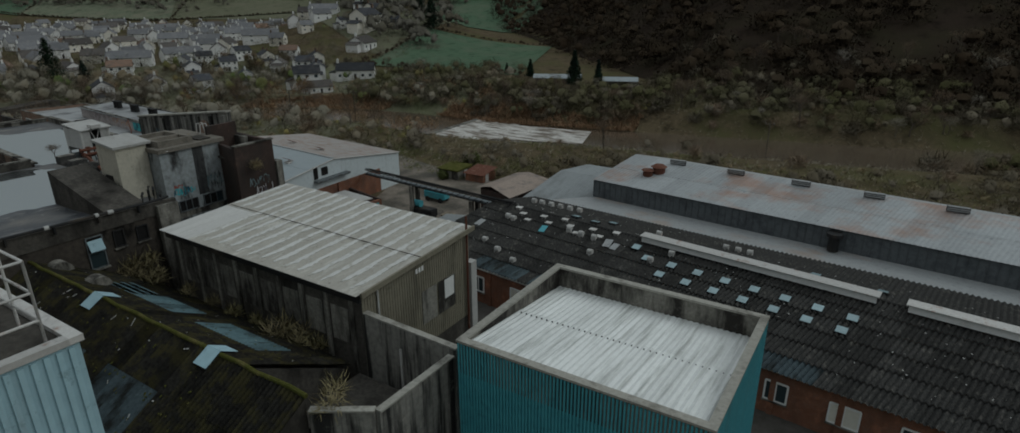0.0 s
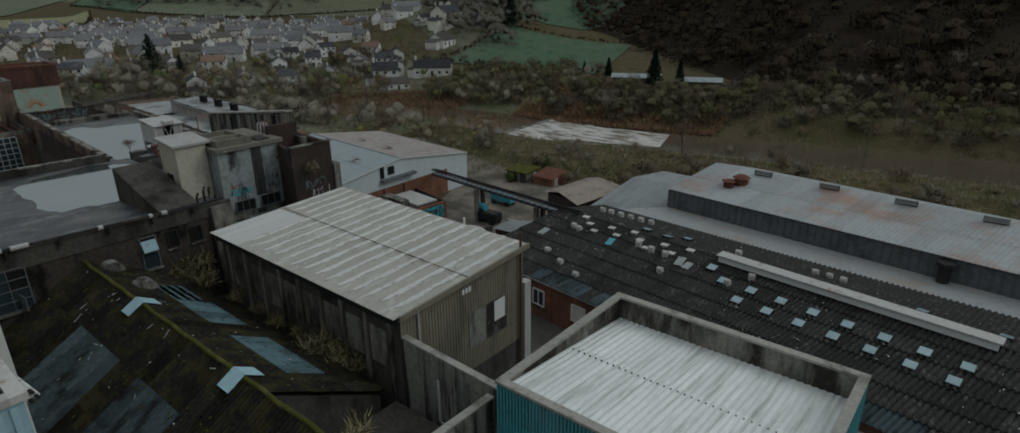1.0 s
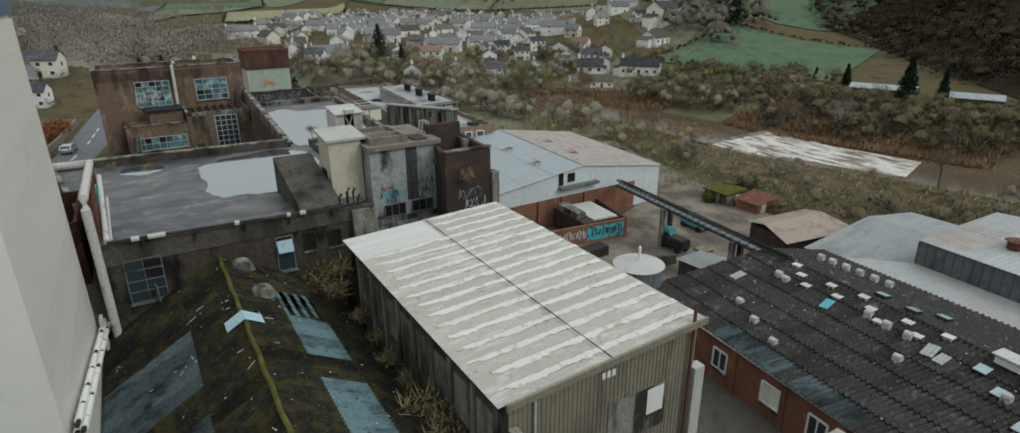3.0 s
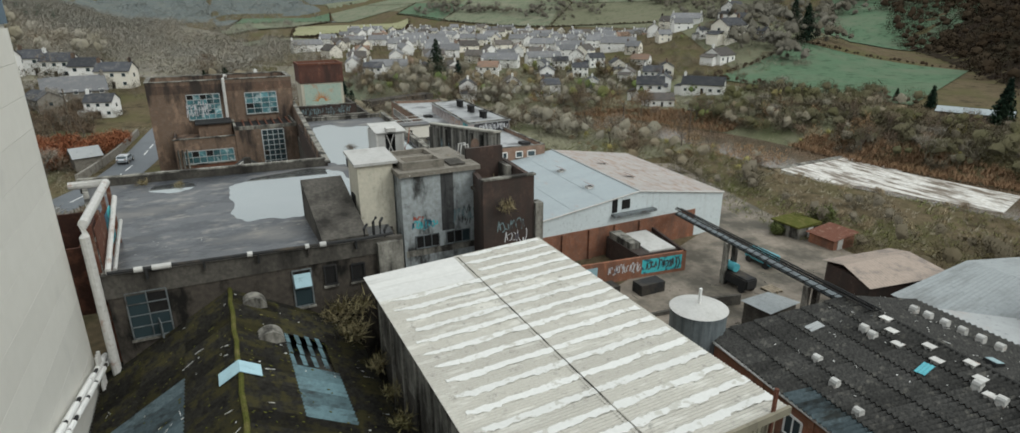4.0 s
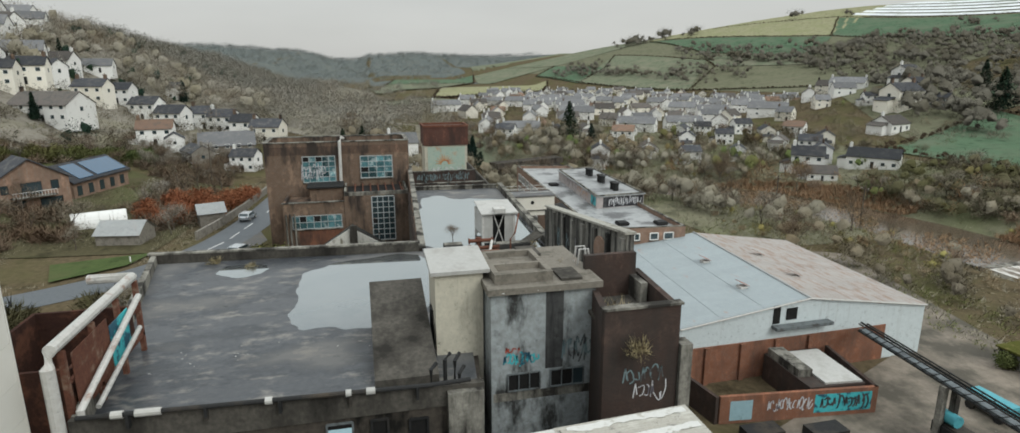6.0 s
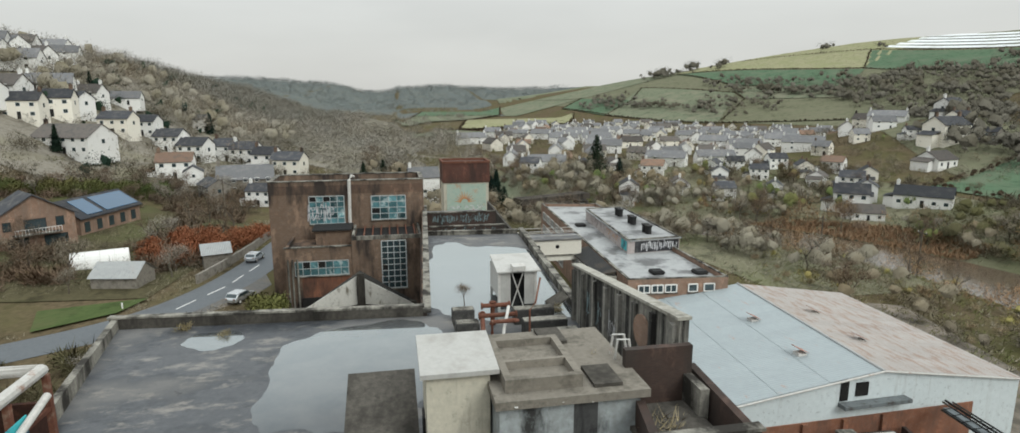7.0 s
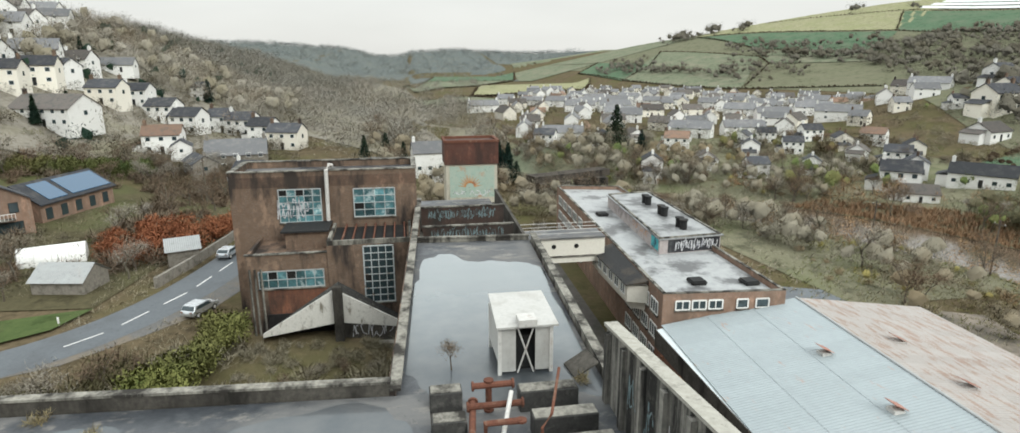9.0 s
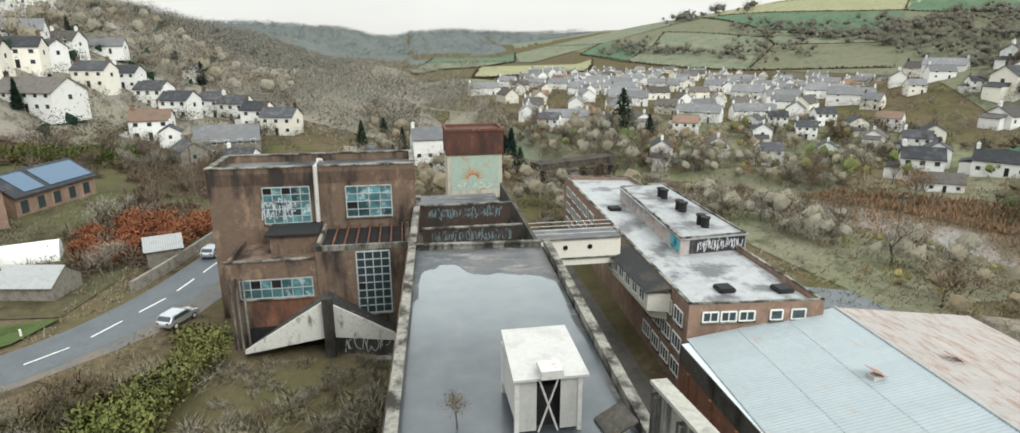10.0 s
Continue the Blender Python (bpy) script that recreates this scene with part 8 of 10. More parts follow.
DRAB = land("rough_drab_pasture", (0.155, 0.1552, 0.1012), (0.125, 0.128, 0.0805), (0.15, 0.1455, 0.09775))
rng = np.random.default_rng(4)
tuft = [blades(rng, 8, (0, 0, 0.1), (0.4, 0.4, 0.15), 0.38, 0.9, 0.2, 0.07, 0.2, 1.0) for _ in range(6)]
out = []
for k in range(12000):
    x, y = rng.uniform(-190, 40), rng.uniform(60, 190)
    if seg_dist(x, y, RIVER_LINE) > 10 and not (-118 < x < 20 and y < 92):
        out.append(shifted(tuft[k % 6], rng.uniform(0.7, 2.0), (x, y, ground_z(x, y))))
for k in range(5000):
    x, y = rng.uniform(-175, -104), rng.uniform(-50, 4)
    if seg_dist(x, y, ROAD_LINE) > 4 and not (-125 < x < -108 and -27 < y < -10):
        out.append(shifted(tuft[k % 6], rng.uniform(0.5, 1.3), (x, y, ground_z(x, y))))
out2 = []
for k in range(9000):
    x, y = rng.uniform(-170, 20), rng.uniform(84, 132)
    if seg_dist(x, y, RIVER_LINE) > 10 and not (-118 < x < 20 and y < 90) and math.sin(x * 0.09) + math.sin(y * 0.17 + x * 0.03) > -0.5:
        out2.append(shifted(tuft[k % 6], rng.uniform(0.6, 1.5), (x, y, ground_z(x, y))))
tagged(new("green_grass", tri_mesh("green_grass", np.concatenate(out2), GRASS)), "patches of rank green grass on the river meadow", "grass", kind="stuff")
tagged(new("rough_grass", tri_mesh("rough_grass", np.concatenate(out), STRAW)), "tussocks of dead straw-coloured grass on the banks", "grass", kind="stuff")


# russet reeds along the far water's edge and on the mud
rng = np.random.default_rng(14)
reed = [blades(rng, 14, (0, 0, 0.3), (0.45, 0.45, 0.3), 0.9, 2.2, 0.1, 0.05, 0.2, 1.0) for _ in range(6)]
out = []
while len(out) < 3600:
    x, y = rng.uniform(-185, -60), rng.uniform(112, 172)
    d = seg_dist(x, y, RIVER_LINE)
    if 9.5 < d < 19 + 3 * math.sin(x * 0.11) and not screens_river(x, y) and math.sin(x * 0.07 + 1.3) > -0.75:
        out.append(shifted(reed[len(out) % 6], rng.uniform(0.6, 1.3), (x, y, max(ground_z(x, y), -11.0))))
tagged(new("reed_bed", tri_mesh("reed_bed", np.concatenate(out), REED)), "russet dead reeds along the river's far edge", "reeds", kind="stuff")


# far woods and hedges, joined
def heart(rng, centre, radii):
    """The dense inner twigs of a crown's lobe: a small uneven lump."""
    g = (1 + 5 ** 0.5) / 2
    p = np.array([(-1, g, 0), (1, g, 0), (-1, -g, 0), (1, -g, 0), (0, -1, g), (0, 1, g), (0, -1, -g), (0, 1, -g), (g, 0, -1), (g, 0, 1), (-g, 0, -1), (-g, 0, 1)], float) / 1.902
    f = np.array([(0, 11, 5), (0, 5, 1), (0, 1, 7), (0, 7, 10), (0, 10, 11), (1, 5, 9), (5, 11, 4), (11, 10, 2), (10, 7, 6), (7, 1, 8), (3, 9, 4), (3, 4, 2), (3, 2, 6), (3, 6, 8), (3, 8, 9), (4, 9, 5), (2, 4, 11), (6, 2, 10), (8, 6, 7), (9, 8, 1)])
    q = np.array(centre) + p * rng.uniform(0.3, 0.62, (12, 1)) * np.array(radii)
    o = p * 0.25 + np.array((0, 0, 0.9))
    o /= np.linalg.norm(o, axis=1)[:, None]
    return np.concatenate([q[f.ravel()], o[f.ravel()]], 1)


def far_stuff(name, points, sizes, material, label, seed, leaf=1.1, count=90, tall=1.0, solid=1, wide=0.2):
    rng = np.random.default_rng(seed)
    base = []
    for _ in range(8):
        lobes = [((0, 0, 0.85 * tall), (0.75, 0.75, 0.6 * tall))]
        for i in range(5):
            t = 1.26 * i + rng.uniform(0, 1)
            q, w = rng.uniform(0.4, 0.85), rng.uniform(0.3, 0.55)
            lobes.append(((q * math.cos(t), q * math.sin(t), rng.uniform(0.35, 1.05) * tall), (w, w, w * 0.9 * tall)))
        base.append(np.concatenate([blades(rng, count // 6, c, r, leaf / 6, 0.7, 0.3, wide, 0.15, 1.0) for c, r in lobes] + [heart(rng, c, r) for c, r in lobes[:solid]]))
    out = []
    for k, ((x, y), s) in enumerate(zip(points, sizes)):
        out.append(shifted(base[k % 8], s, (x, y, ground_z(x, y) - 0.2 * s)))
    ob = new(name, tri_mesh(name, np.concatenate(out), material))
    return tagged(ob, label, "woodland", kind="stuff")


def wood_points(count, x0, x1, y0, y1, test):
    out = []
    while len(out) < count:
        x, y = rs.uniform(x0, x1), rs.uniform(y0, y1)
        if test(x, y):
            out.append((x, y))
    return out


hillside = wood_points(2300, -820, -170, -190, -24, lambda x, y: y < -96 - 10 * math.sin(x * 0.05) or (x < -335 and y < -24) or rs.random() < 0.02)
near_wood = [p for p in hillside if p[0] > -470]
far_wood = [p for p in hillside if p[0] <= -470]
far_stuff("hillside_wood", near_wood[::2], [rs.uniform(3.6, 7.2) for _ in near_wood[::2]], BARE_GREY, "bare grey-brown woodland on the hillside", 1, 0.8, 320, 1.4, 0, 0.085)
far_stuff("hillside_oaks", near_wood[1::4], [rs.uniform(4.0, 8.0) for _ in near_wood[1::4]], HILL_OAK, "dark leafless oaks on the hillside", 21, 0.8, 320, 1.35, 1, 0.085)
far_stuff("hillside_birches", near_wood[3::4], [rs.uniform(3.4, 6.4) for _ in near_wood[3::4]], BIRCH, "pale brown leafless birches on the hillside", 22, 0.8, 320, 1.5, 0, 0.08)
# the distant part of the wood takes the twig colour lightened for haze
far_stuff("far_hillside_wood", far_wood, [rs.uniform(4.4, 8.6) for _ in far_wood], HAZE_GREY, "woodland further along the hillside, greyed in colour for haze", 23, 0.8, 260, 1.35, 0, 0.09)
pts = wood_points(170, -700, -200, -190, -50, lambda x, y: True)
far_stuff("hillside_evergreens", pts, [rs.uniform(2.6, 5.6) for _ in pts], EVERGREEN, "dark evergreens among the hillside woods", 2, 0.7, 240, 1.5)
valley = wood_points(800, -900, -236, -40, 130, lambda x, y: seg_dist(x, y, ROAD_LINE) > 8 and not (x > -292 and y < 4) and seg_dist(x, y, RIVER_LINE) > 12 and (y < 60 - 0.02 * x or x < -700) and not (x < -480 and y > 0 and rs.random() < 0.85))
far_stuff("valley_wood", valley[::2], [rs.uniform(3.6, 6.6) for _ in valley[::2]], BARE_GREY, "grey leafless valley woodland", 3, 0.8, 380, 1.4, 0, 0.085)
far_stuff("valley_ash_trees", valley[1::2], [rs.uniform(3.4, 6.8) for _ in valley[1::2]], HAZE_GREY, "pale grey leafless ash trees on the valley floor", 24, 0.8, 380, 1.45, 0, 0.085)
bluffw = wood_points(1250, -400, 160, 170, 560, lambda x, y: y > 196 + 1.05 * max(0, -x - 60) and y < 330 + 1.1 * max(0, -x - 60) + 60)
far_stuff("bluff_wood", bluffw, [rs.uniform(4.2, 7.4) for _ in bluffw], BARE_DARK, "brown leafless wood on the steep river bluff, darkened in colour for shade", 4, 0.85, 200, 1.15)
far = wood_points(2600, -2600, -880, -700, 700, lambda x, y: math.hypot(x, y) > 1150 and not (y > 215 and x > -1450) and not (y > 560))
far_stuff("far_ridge_wood", far, [rs.uniform(7, 13) for _ in far], HAZED_RIDGE_TWIGS, "far ridge woods with haze put into their pale blue-grey colour", 5, 0.9, 84, 1.0, 0, 0.16)


banks = wood_points(520, -300, 40, 92, 236, lambda x, y: clear(x, y) and 14 < seg_dist(x, y, RIVER_LINE) < 62 and not (screens_river(x, y) and rs.random() < 0.88) and not (-255 < x < -118 and y > 196) and not (-200 < x < -150 and 140 < y < 184) and not (-122 < x < -74 and y > 186))
near_banks = [p for p in banks if p[0] < -112]
banks = [p for p in banks if p[0] >= -112]
far_stuff("riverside_alders", near_banks, [rs.uniform(1.8, 4.0) for _ in near_banks], TREE_LIGHT, "grey-brown alders and willows by the river", 17, 0.75, 560, 1.3, 1, 0.085)
far_stuff("riverside_thicket", banks, [rs.uniform(1.6, 3.6) for _ in banks], TREE_MID, "russet-brown willows and thicket by the river", 11, 0.8, 520, 1.2, 1, 0.1)
pts = wood_points(64, -245, -104, 80, 128, lambda x, y: clear(x, y) and seg_dist(x, y, RIVER_LINE) > 13 and not (screens_river(x, y) and rs.random() < 0.85))
far_stuff("bank_trees", pts, [rs.uniform(2.2, 4.6) for _ in pts], TREE_LIGHT, "brown alders and willows on the near bank", 16, 0.75, 620, 1.3, 1, 0.085)
pts = wood_points(170, -300, -150, 14, 118, lambda x, y: clear(x, y) and seg_dist(x, y, RIVER_LINE) > 13)
far_stuff("bridge_trees", pts, [rs.uniform(2.6, 5.4) for _ in pts], TREE_LIGHT, "leafless trees round the bridge", 12, 0.75, 620, 1.3, 1, 0.085)
pts = wood_points(170, -260, -112, -70, 0, lambda x, y: clear(x, y) and not (-186 < x < -150 and -66 < y < -22) and not (-130 < x < -105 and -30 < y < -6) and not (-147 < x < -134 and -30 < y < -17))
far_stuff("garden_trees", pts, [rs.uniform(1.2, 2.8) for _ in pts], TREE_MID, "bare trees in the gardens above the road", 13, 1.0, 380, 1.3, 0, 0.11)


pts = wood_points(240, -165, 60, 150, 214, lambda x, y: clear(x, y) and 14 < seg_dist(x, y, RIVER_LINE) < 70 and not (screens_river(x, y) and rs.random() < 0.6) and not (-126 < x < -70 and 184 < y))
far_stuff("bank_oaks", pts, [rs.uniform(2.6, 5.0) for _ in pts], BANK_OAK, "rounded olive-brown oaks and thorns on the far bank", 31, 0.7, 480, 1.15, 2, 0.1)
pts = wood_points(46, -235, -60, 84, 200, lambda x, y: clear(x, y) and 13 < seg_dist(x, y, RIVER_LINE) < 45)
far_stuff("sallow_bushes", pts, [rs.uniform(1.2, 2.6) for _ in pts], SALLOW, "yellow-green sallow bushes by the river", 32, 0.8, 420, 1.15, 1, 0.14)
pts = wood_points(34, -270, -140, 70, 175, lambda x, y: clear(x, y) and seg_dist(x, y, RIVER_LINE) > 13 and not screens_river(x, y))
far_stuff("ivy_clad_trees", pts, [rs.uniform(2.2, 3.8) for _ in pts], HEDGE, "dark green ivy-clad trees near the river", 33, 0.7, 380, 1.7, 2, 0.16)


pts = wood_points(44, -225, -100, 96, 190, lambda x, y: 12 < seg_dist(x, y, RIVER_LINE) < 30 and clear(x, y))
far_stuff("orange_willows", pts, [rs.uniform(2.0, 3.8) for _ in pts], WILLOW, "orange-brown willows on the river bank", 18, 1.0, 420, 1.4, 0, 0.1)


def village_low(x):
    return 80 + max(0, -x - 415) * 0.36


def village_high(x):
    return float(np.interp(-x, (205, 260, 460, 640), (205, 250, 370, 285)))


def in_village(x, y):
    return village_low(x) - 6 < y < village_high(x) and seg_dist(x, y, RIVER_LINE) > 20 and not (x > -262 and y > 195)


gardens = wood_points(760, -660, -205, 60, 400, in_village)
far_stuff("village_trees", gardens, [rs.uniform(1.8, 4.6) for _ in gardens], TREE_MID, "bare garden trees among the village houses", 8, 0.9, 150, 1.2, 0, 0.16)
pts = wood_points(170, -640, -205, 60, 380, in_village)
far_stuff("village_evergreens", pts, [rs.uniform(1.2, 2.6) for _ in pts], HEDGE, "dark garden hedges among the village houses", 9, 0.9, 120)
pts = wood_points(400, -350, -205, -150, -10, lambda x, y: seg_dist(x, y, ROAD_LINE) > 8)
far_stuff("hillside_gardens", pts, [rs.uniform(1.8, 4.0) for _ in pts], TREE_MID, "bare garden trees between the hillside houses", 10, 0.9, 260, 1.2, 0, 0.14)


pts = wood_points(230, -275, -203, 128, 262, lambda x, y: seg_dist(x, y, RIVER_LINE) > 24)
far_stuff("croft_hedges", pts, [rs.uniform(1.2, 2.8) for _ in pts], TREE_LIGHT, "scrubby hedges and fruit trees by the village edge", 14, 1.0, 260, 1.2, 0, 0.12)
pts = wood_points(60, -262, -203, 128, 236, lambda x, y: seg_dist(x, y, RIVER_LINE) > 24) + wood_points(60, -250, -130, -70, -14, lambda x, y: seg_dist(x, y, ROAD_LINE) > 9 and not (-186 < x < -150))
far_stuff("garden_evergreens", pts, [rs.uniform(0.9, 2.0) for _ in pts], HEDGE, "dark green garden hedges and laurels", 15, 0.8, 200, 1.1, 0)


def hedge_points(lines, step):
    out = []
    for line in lines:
        for (ax, ay), (bx, by) in zip(line, line[1:]):
            k = max(1, int(math.hypot(bx - ax, by - ay) / step))
            out += [(ax + (bx - ax) * i / k + rs.uniform(-1, 1), ay + (by - ay) * i / k + rs.uniform(-1, 1)) for i in range(k)]
    return out


# ---- fields draped on the ground ----
def field(plan, material, label, lift=0.9, step=14.0):
    A, B, C, D = (Vector(p) for p in plan)
    k = max(2, int(max((B - A).length, (D - A).length) / step))
    verts, faces = [], []
    for i in range(k + 1):
        for j in range(k + 1):
            p = A.lerp(B, i / k).lerp(D.lerp(C, i / k), j / k)
            verts.append((p.x, p.y, ground_z(p.x, p.y) + lift))
    faces = [(i * (k + 1) + j, (i + 1) * (k + 1) + j, (i + 1) * (k + 1) + j + 1, i * (k + 1) + j + 1) for i in range(k) for j in range(k)]
    me = bpy.data.meshes.new("field")
    me.from_pydata(verts, [], faces)
    me.polygons.foreach_set("use_smooth", [True] * len(faces))
    me.materials.append(material)
    bm = bmesh.new()
    bm.from_mesh(me)
    bmesh.ops.recalc_face_normals(bm, faces=bm.faces)
    bm.to_mesh(me)
    bm.free()
    return tagged(new("field", me), label, "field", kind="structure")


field([(-126, 206), (-205, 200), (-240, 290), (-172, 318)], FIELD, "bright green riverside pasture", 0.35)
field([(-215, -40), (-345, -15), (-345, -330), (-170, -330)], BRUSH, "brown winter undergrowth below the hillside trees", 0.2)
field([(-344, -15), (-900, -10), (-900, -330), (-344, -330)], BRUSH, "brown winter undergrowth below the hillside trees", 0.2)
field([(-300, -14), (-330, 26), (-480, 60), (-900, -9)], BRUSH, "brown undergrowth on the valley floor", 0.3)
# sheets whose colour holds the haze over the far ridge
field([(-899, -700), (-1000, 210), (-2700, 300), (-2700, -700)], HAZED_FLOOR, "distant wooded ground with haze put into its blue-grey colour", 0.6, 30)
field([(-1320, 240), (-1320, 700), (-2700, 700), (-2700, 296)], HAZED_FLOOR, "distant wooded ground with haze put into its blue-grey colour", 0.6, 30)
field([(-430, 385), (-1330, 235), (-1330, 820), (-430, 920)], DRAB, "rough grass between the hill fields", 0.25)
field([(-100, 96), (-112, 90), (-205, 78), (-188, 96)], MEADOW, "rough straw-coloured river meadow", 0.12, 5)
field([(-118, 92), (-300, 60), (-262, 196), (-118, 192)], MEADOW, "rough straw-coloured river meadow", 0.1, 6)
field([(-235, 22), (-300, -16), (-480, -16), (-330, 62)], BRUSH, "brown undergrowth on the valley floor", 0.25)
field([(-120, -9), (-168, -3), (-215, -62), (-125, -66)], GARDEN, "rough straw-coloured grass in the gardens", 0.12, 5)
field([(-108.5, -17.5), (-113.8, -10.4), (-119.5, -8.6), (-116.4, -20.6)], LAWN, "mown roadside lawn", 0.3, 3)
field([(-480, 20), (-500, 120), (-560, 85), (-560, 20)], PASTURE, "pale pasture on the valley floor")
field([(-565, 85), (-680, 215), (-870, 280), (-800, 120)], STUBBLE, "pale stubble field", 1.6)
field([(-700, 30), (-810, 118), (-1000, 200), (-960, 60)], PASTURE, "drab valley pasture", 1.5)
field([(-970, 60), (-1010, 200), (-1210, 235), (-1220, 90)], FIELD, "green valley meadow", 1.6)
field([(-606, 350), (-801, 302), (-955, 415), (-740, 448)], PASTURE, "broad sloping pasture with rough tussocks")
field([(-800, 300), (-941, 283), (-1010, 335), (-860, 362)], FIELD, "green pasture by the copse")
field([(-479, 397), (-606, 352), (-690, 428), (-558, 467)], DRAB, "rough drab pasture under the wood")
field([(-560, 472), (-695, 434), (-790, 470), (-640, 500)], PASTURE, "sloping hill pasture")
field([(-620, 505), (-790, 474), (-1030, 508), (-690, 585)], FIELD, "bright green hill field")
field([(-700, 592), (-1040, 512), (-1060, 620), (-800, 780)], STUBBLE, "pale field on the hill crest")
field([(-420, 580), (-695, 590), (-795, 682), (-480, 690)], FIELD, "green upper hill field")
field([(-985, 205), (-1215, 236), (-1330, 250), (-1012, 332)], PASTURE, "drab pasture below the hill", 0.9)
field([(-1012, 340), (-1320, 250), (-1280, 560), (-1045, 508)], PASTURE, "rough pasture on the hill shoulder")
field([(-215, 225), (-300, 262), (-330, 330), (-250, 330)], DRAB, "rough grass on the knoll", 0.25)
for k in range(5):
    y = 698 + 17 * k
    field([(-470, y + 6 * k), (-790, y), (-795, y + 12), (-475, y + 13 + 6 * k)], PLASTIC, "white plastic-covered strip of a field on the crest", 1.0)
# dark floor sheets that deepen the painted shade of the bluff wood
field([(160, 194), (-60, 200), (-60, 430), (160, 430)], FAR_WOOD, "leaf litter with the bluff's shade put into its colour", 0.3)
field([(-60, 200), (-300, 452), (-300, 700), (-60, 430)], FAR_WOOD, "leaf litter with the bluff's shade put into its colour", 0.3)
field([(-240, 330), (-330, 380), (-400, 520), (-250, 520)], FIELD, "green field above the wood", 0.5)
field([(-240, 60), (-270, 64), (-275, 80), (-245, 78)], PASTURE, "small green playing field", 0.2, 6)
lines = [[(-479, 397), (-606, 350), (-801, 302), (-941, 283), (-1010, 335)], [(-955, 415), (-740, 448), (-690, 430), (-606, 352)], [(-801, 302), (-860, 362), (-955, 415)], [(-640, 500), (-790, 472), (-1030, 510)], [(-560, 470), (-640, 502)], [(-420, 580), (-697, 588), (-1000, 520)],
         [(-470, 696), (-800, 684), (-985, 602)], [(-697, 590), (-798, 684)], [(-480, 20), (-500, 120), (-565, 85), (-680, 216), (-870, 280)], [(-560, 20), (-565, 85), (-800, 120), (-1010, 200), (-1210, 236)], [(-700, 30), (-960, 60), (-1220, 90)], [(-965, 60), (-1010, 200)], [(-126, 206), (-205, 200), (-240, 290), (-172, 318)]]
pts = hedge_points(lines, 2.6)
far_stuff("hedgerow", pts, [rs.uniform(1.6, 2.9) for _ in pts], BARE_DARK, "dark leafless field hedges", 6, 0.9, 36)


def clump(x, y, r, k):
    return [(x + rs.gauss(0, r), y + rs.gauss(0, r * 0.5)) for _ in range(k)]


copse = clump(-1050, 500, 26, 26) + clump(-960, 545, 8, 5) + clump(-880, 330, 30, 40) + clump(-780, 475, 30, 26) + clump(-690, 400, 45, 40) + clump(-700, 480, 40, 36) + clump(-790, 690, 5, 3) + clump(-560, 640, 14, 8)
copse += clump(-612, 521, 24, 40)
for (xa, ya), (xb, yb), k in (((-764, 453), (-589, 480), 40), ((-838, 333), (-675, 386), 40)):
    copse += [(xa + (xb - xa) * f + rs.gauss(0, 4), ya + (yb - ya) * f + rs.gauss(0, 4)) for f in (rs.random() for _ in range(k))]
copse += clump(-272, 300, 26, 46) + clump(-236, 262, 14, 16)
copse += [p for p in wood_points(430, -620, -330, 395, 610, lambda x, y: 400 + 0.1 * (x + 480) < y < 590 and y > 320 - 0.35 * x - 70) ]
far_stuff("hill_copse", copse, [rs.uniform(5.0, 9.5) for _ in copse], COPSE, "leafless copses on the hill of fields", 7, 0.6, 330, 1.2, 2, 0.1)
crest = clump(-1064, 489, 14, 7) + clump(-1040, 538, 12, 7) + clump(-976, 562, 5, 3) + clump(-865, 660, 5, 2)
far_stuff("crest_trees", crest, [rs.uniform(10, 14) for _ in crest], COPSE, "tall rounded trees on the crest of the hill", 34, 0.6, 420, 1.15, 2, 0.09)


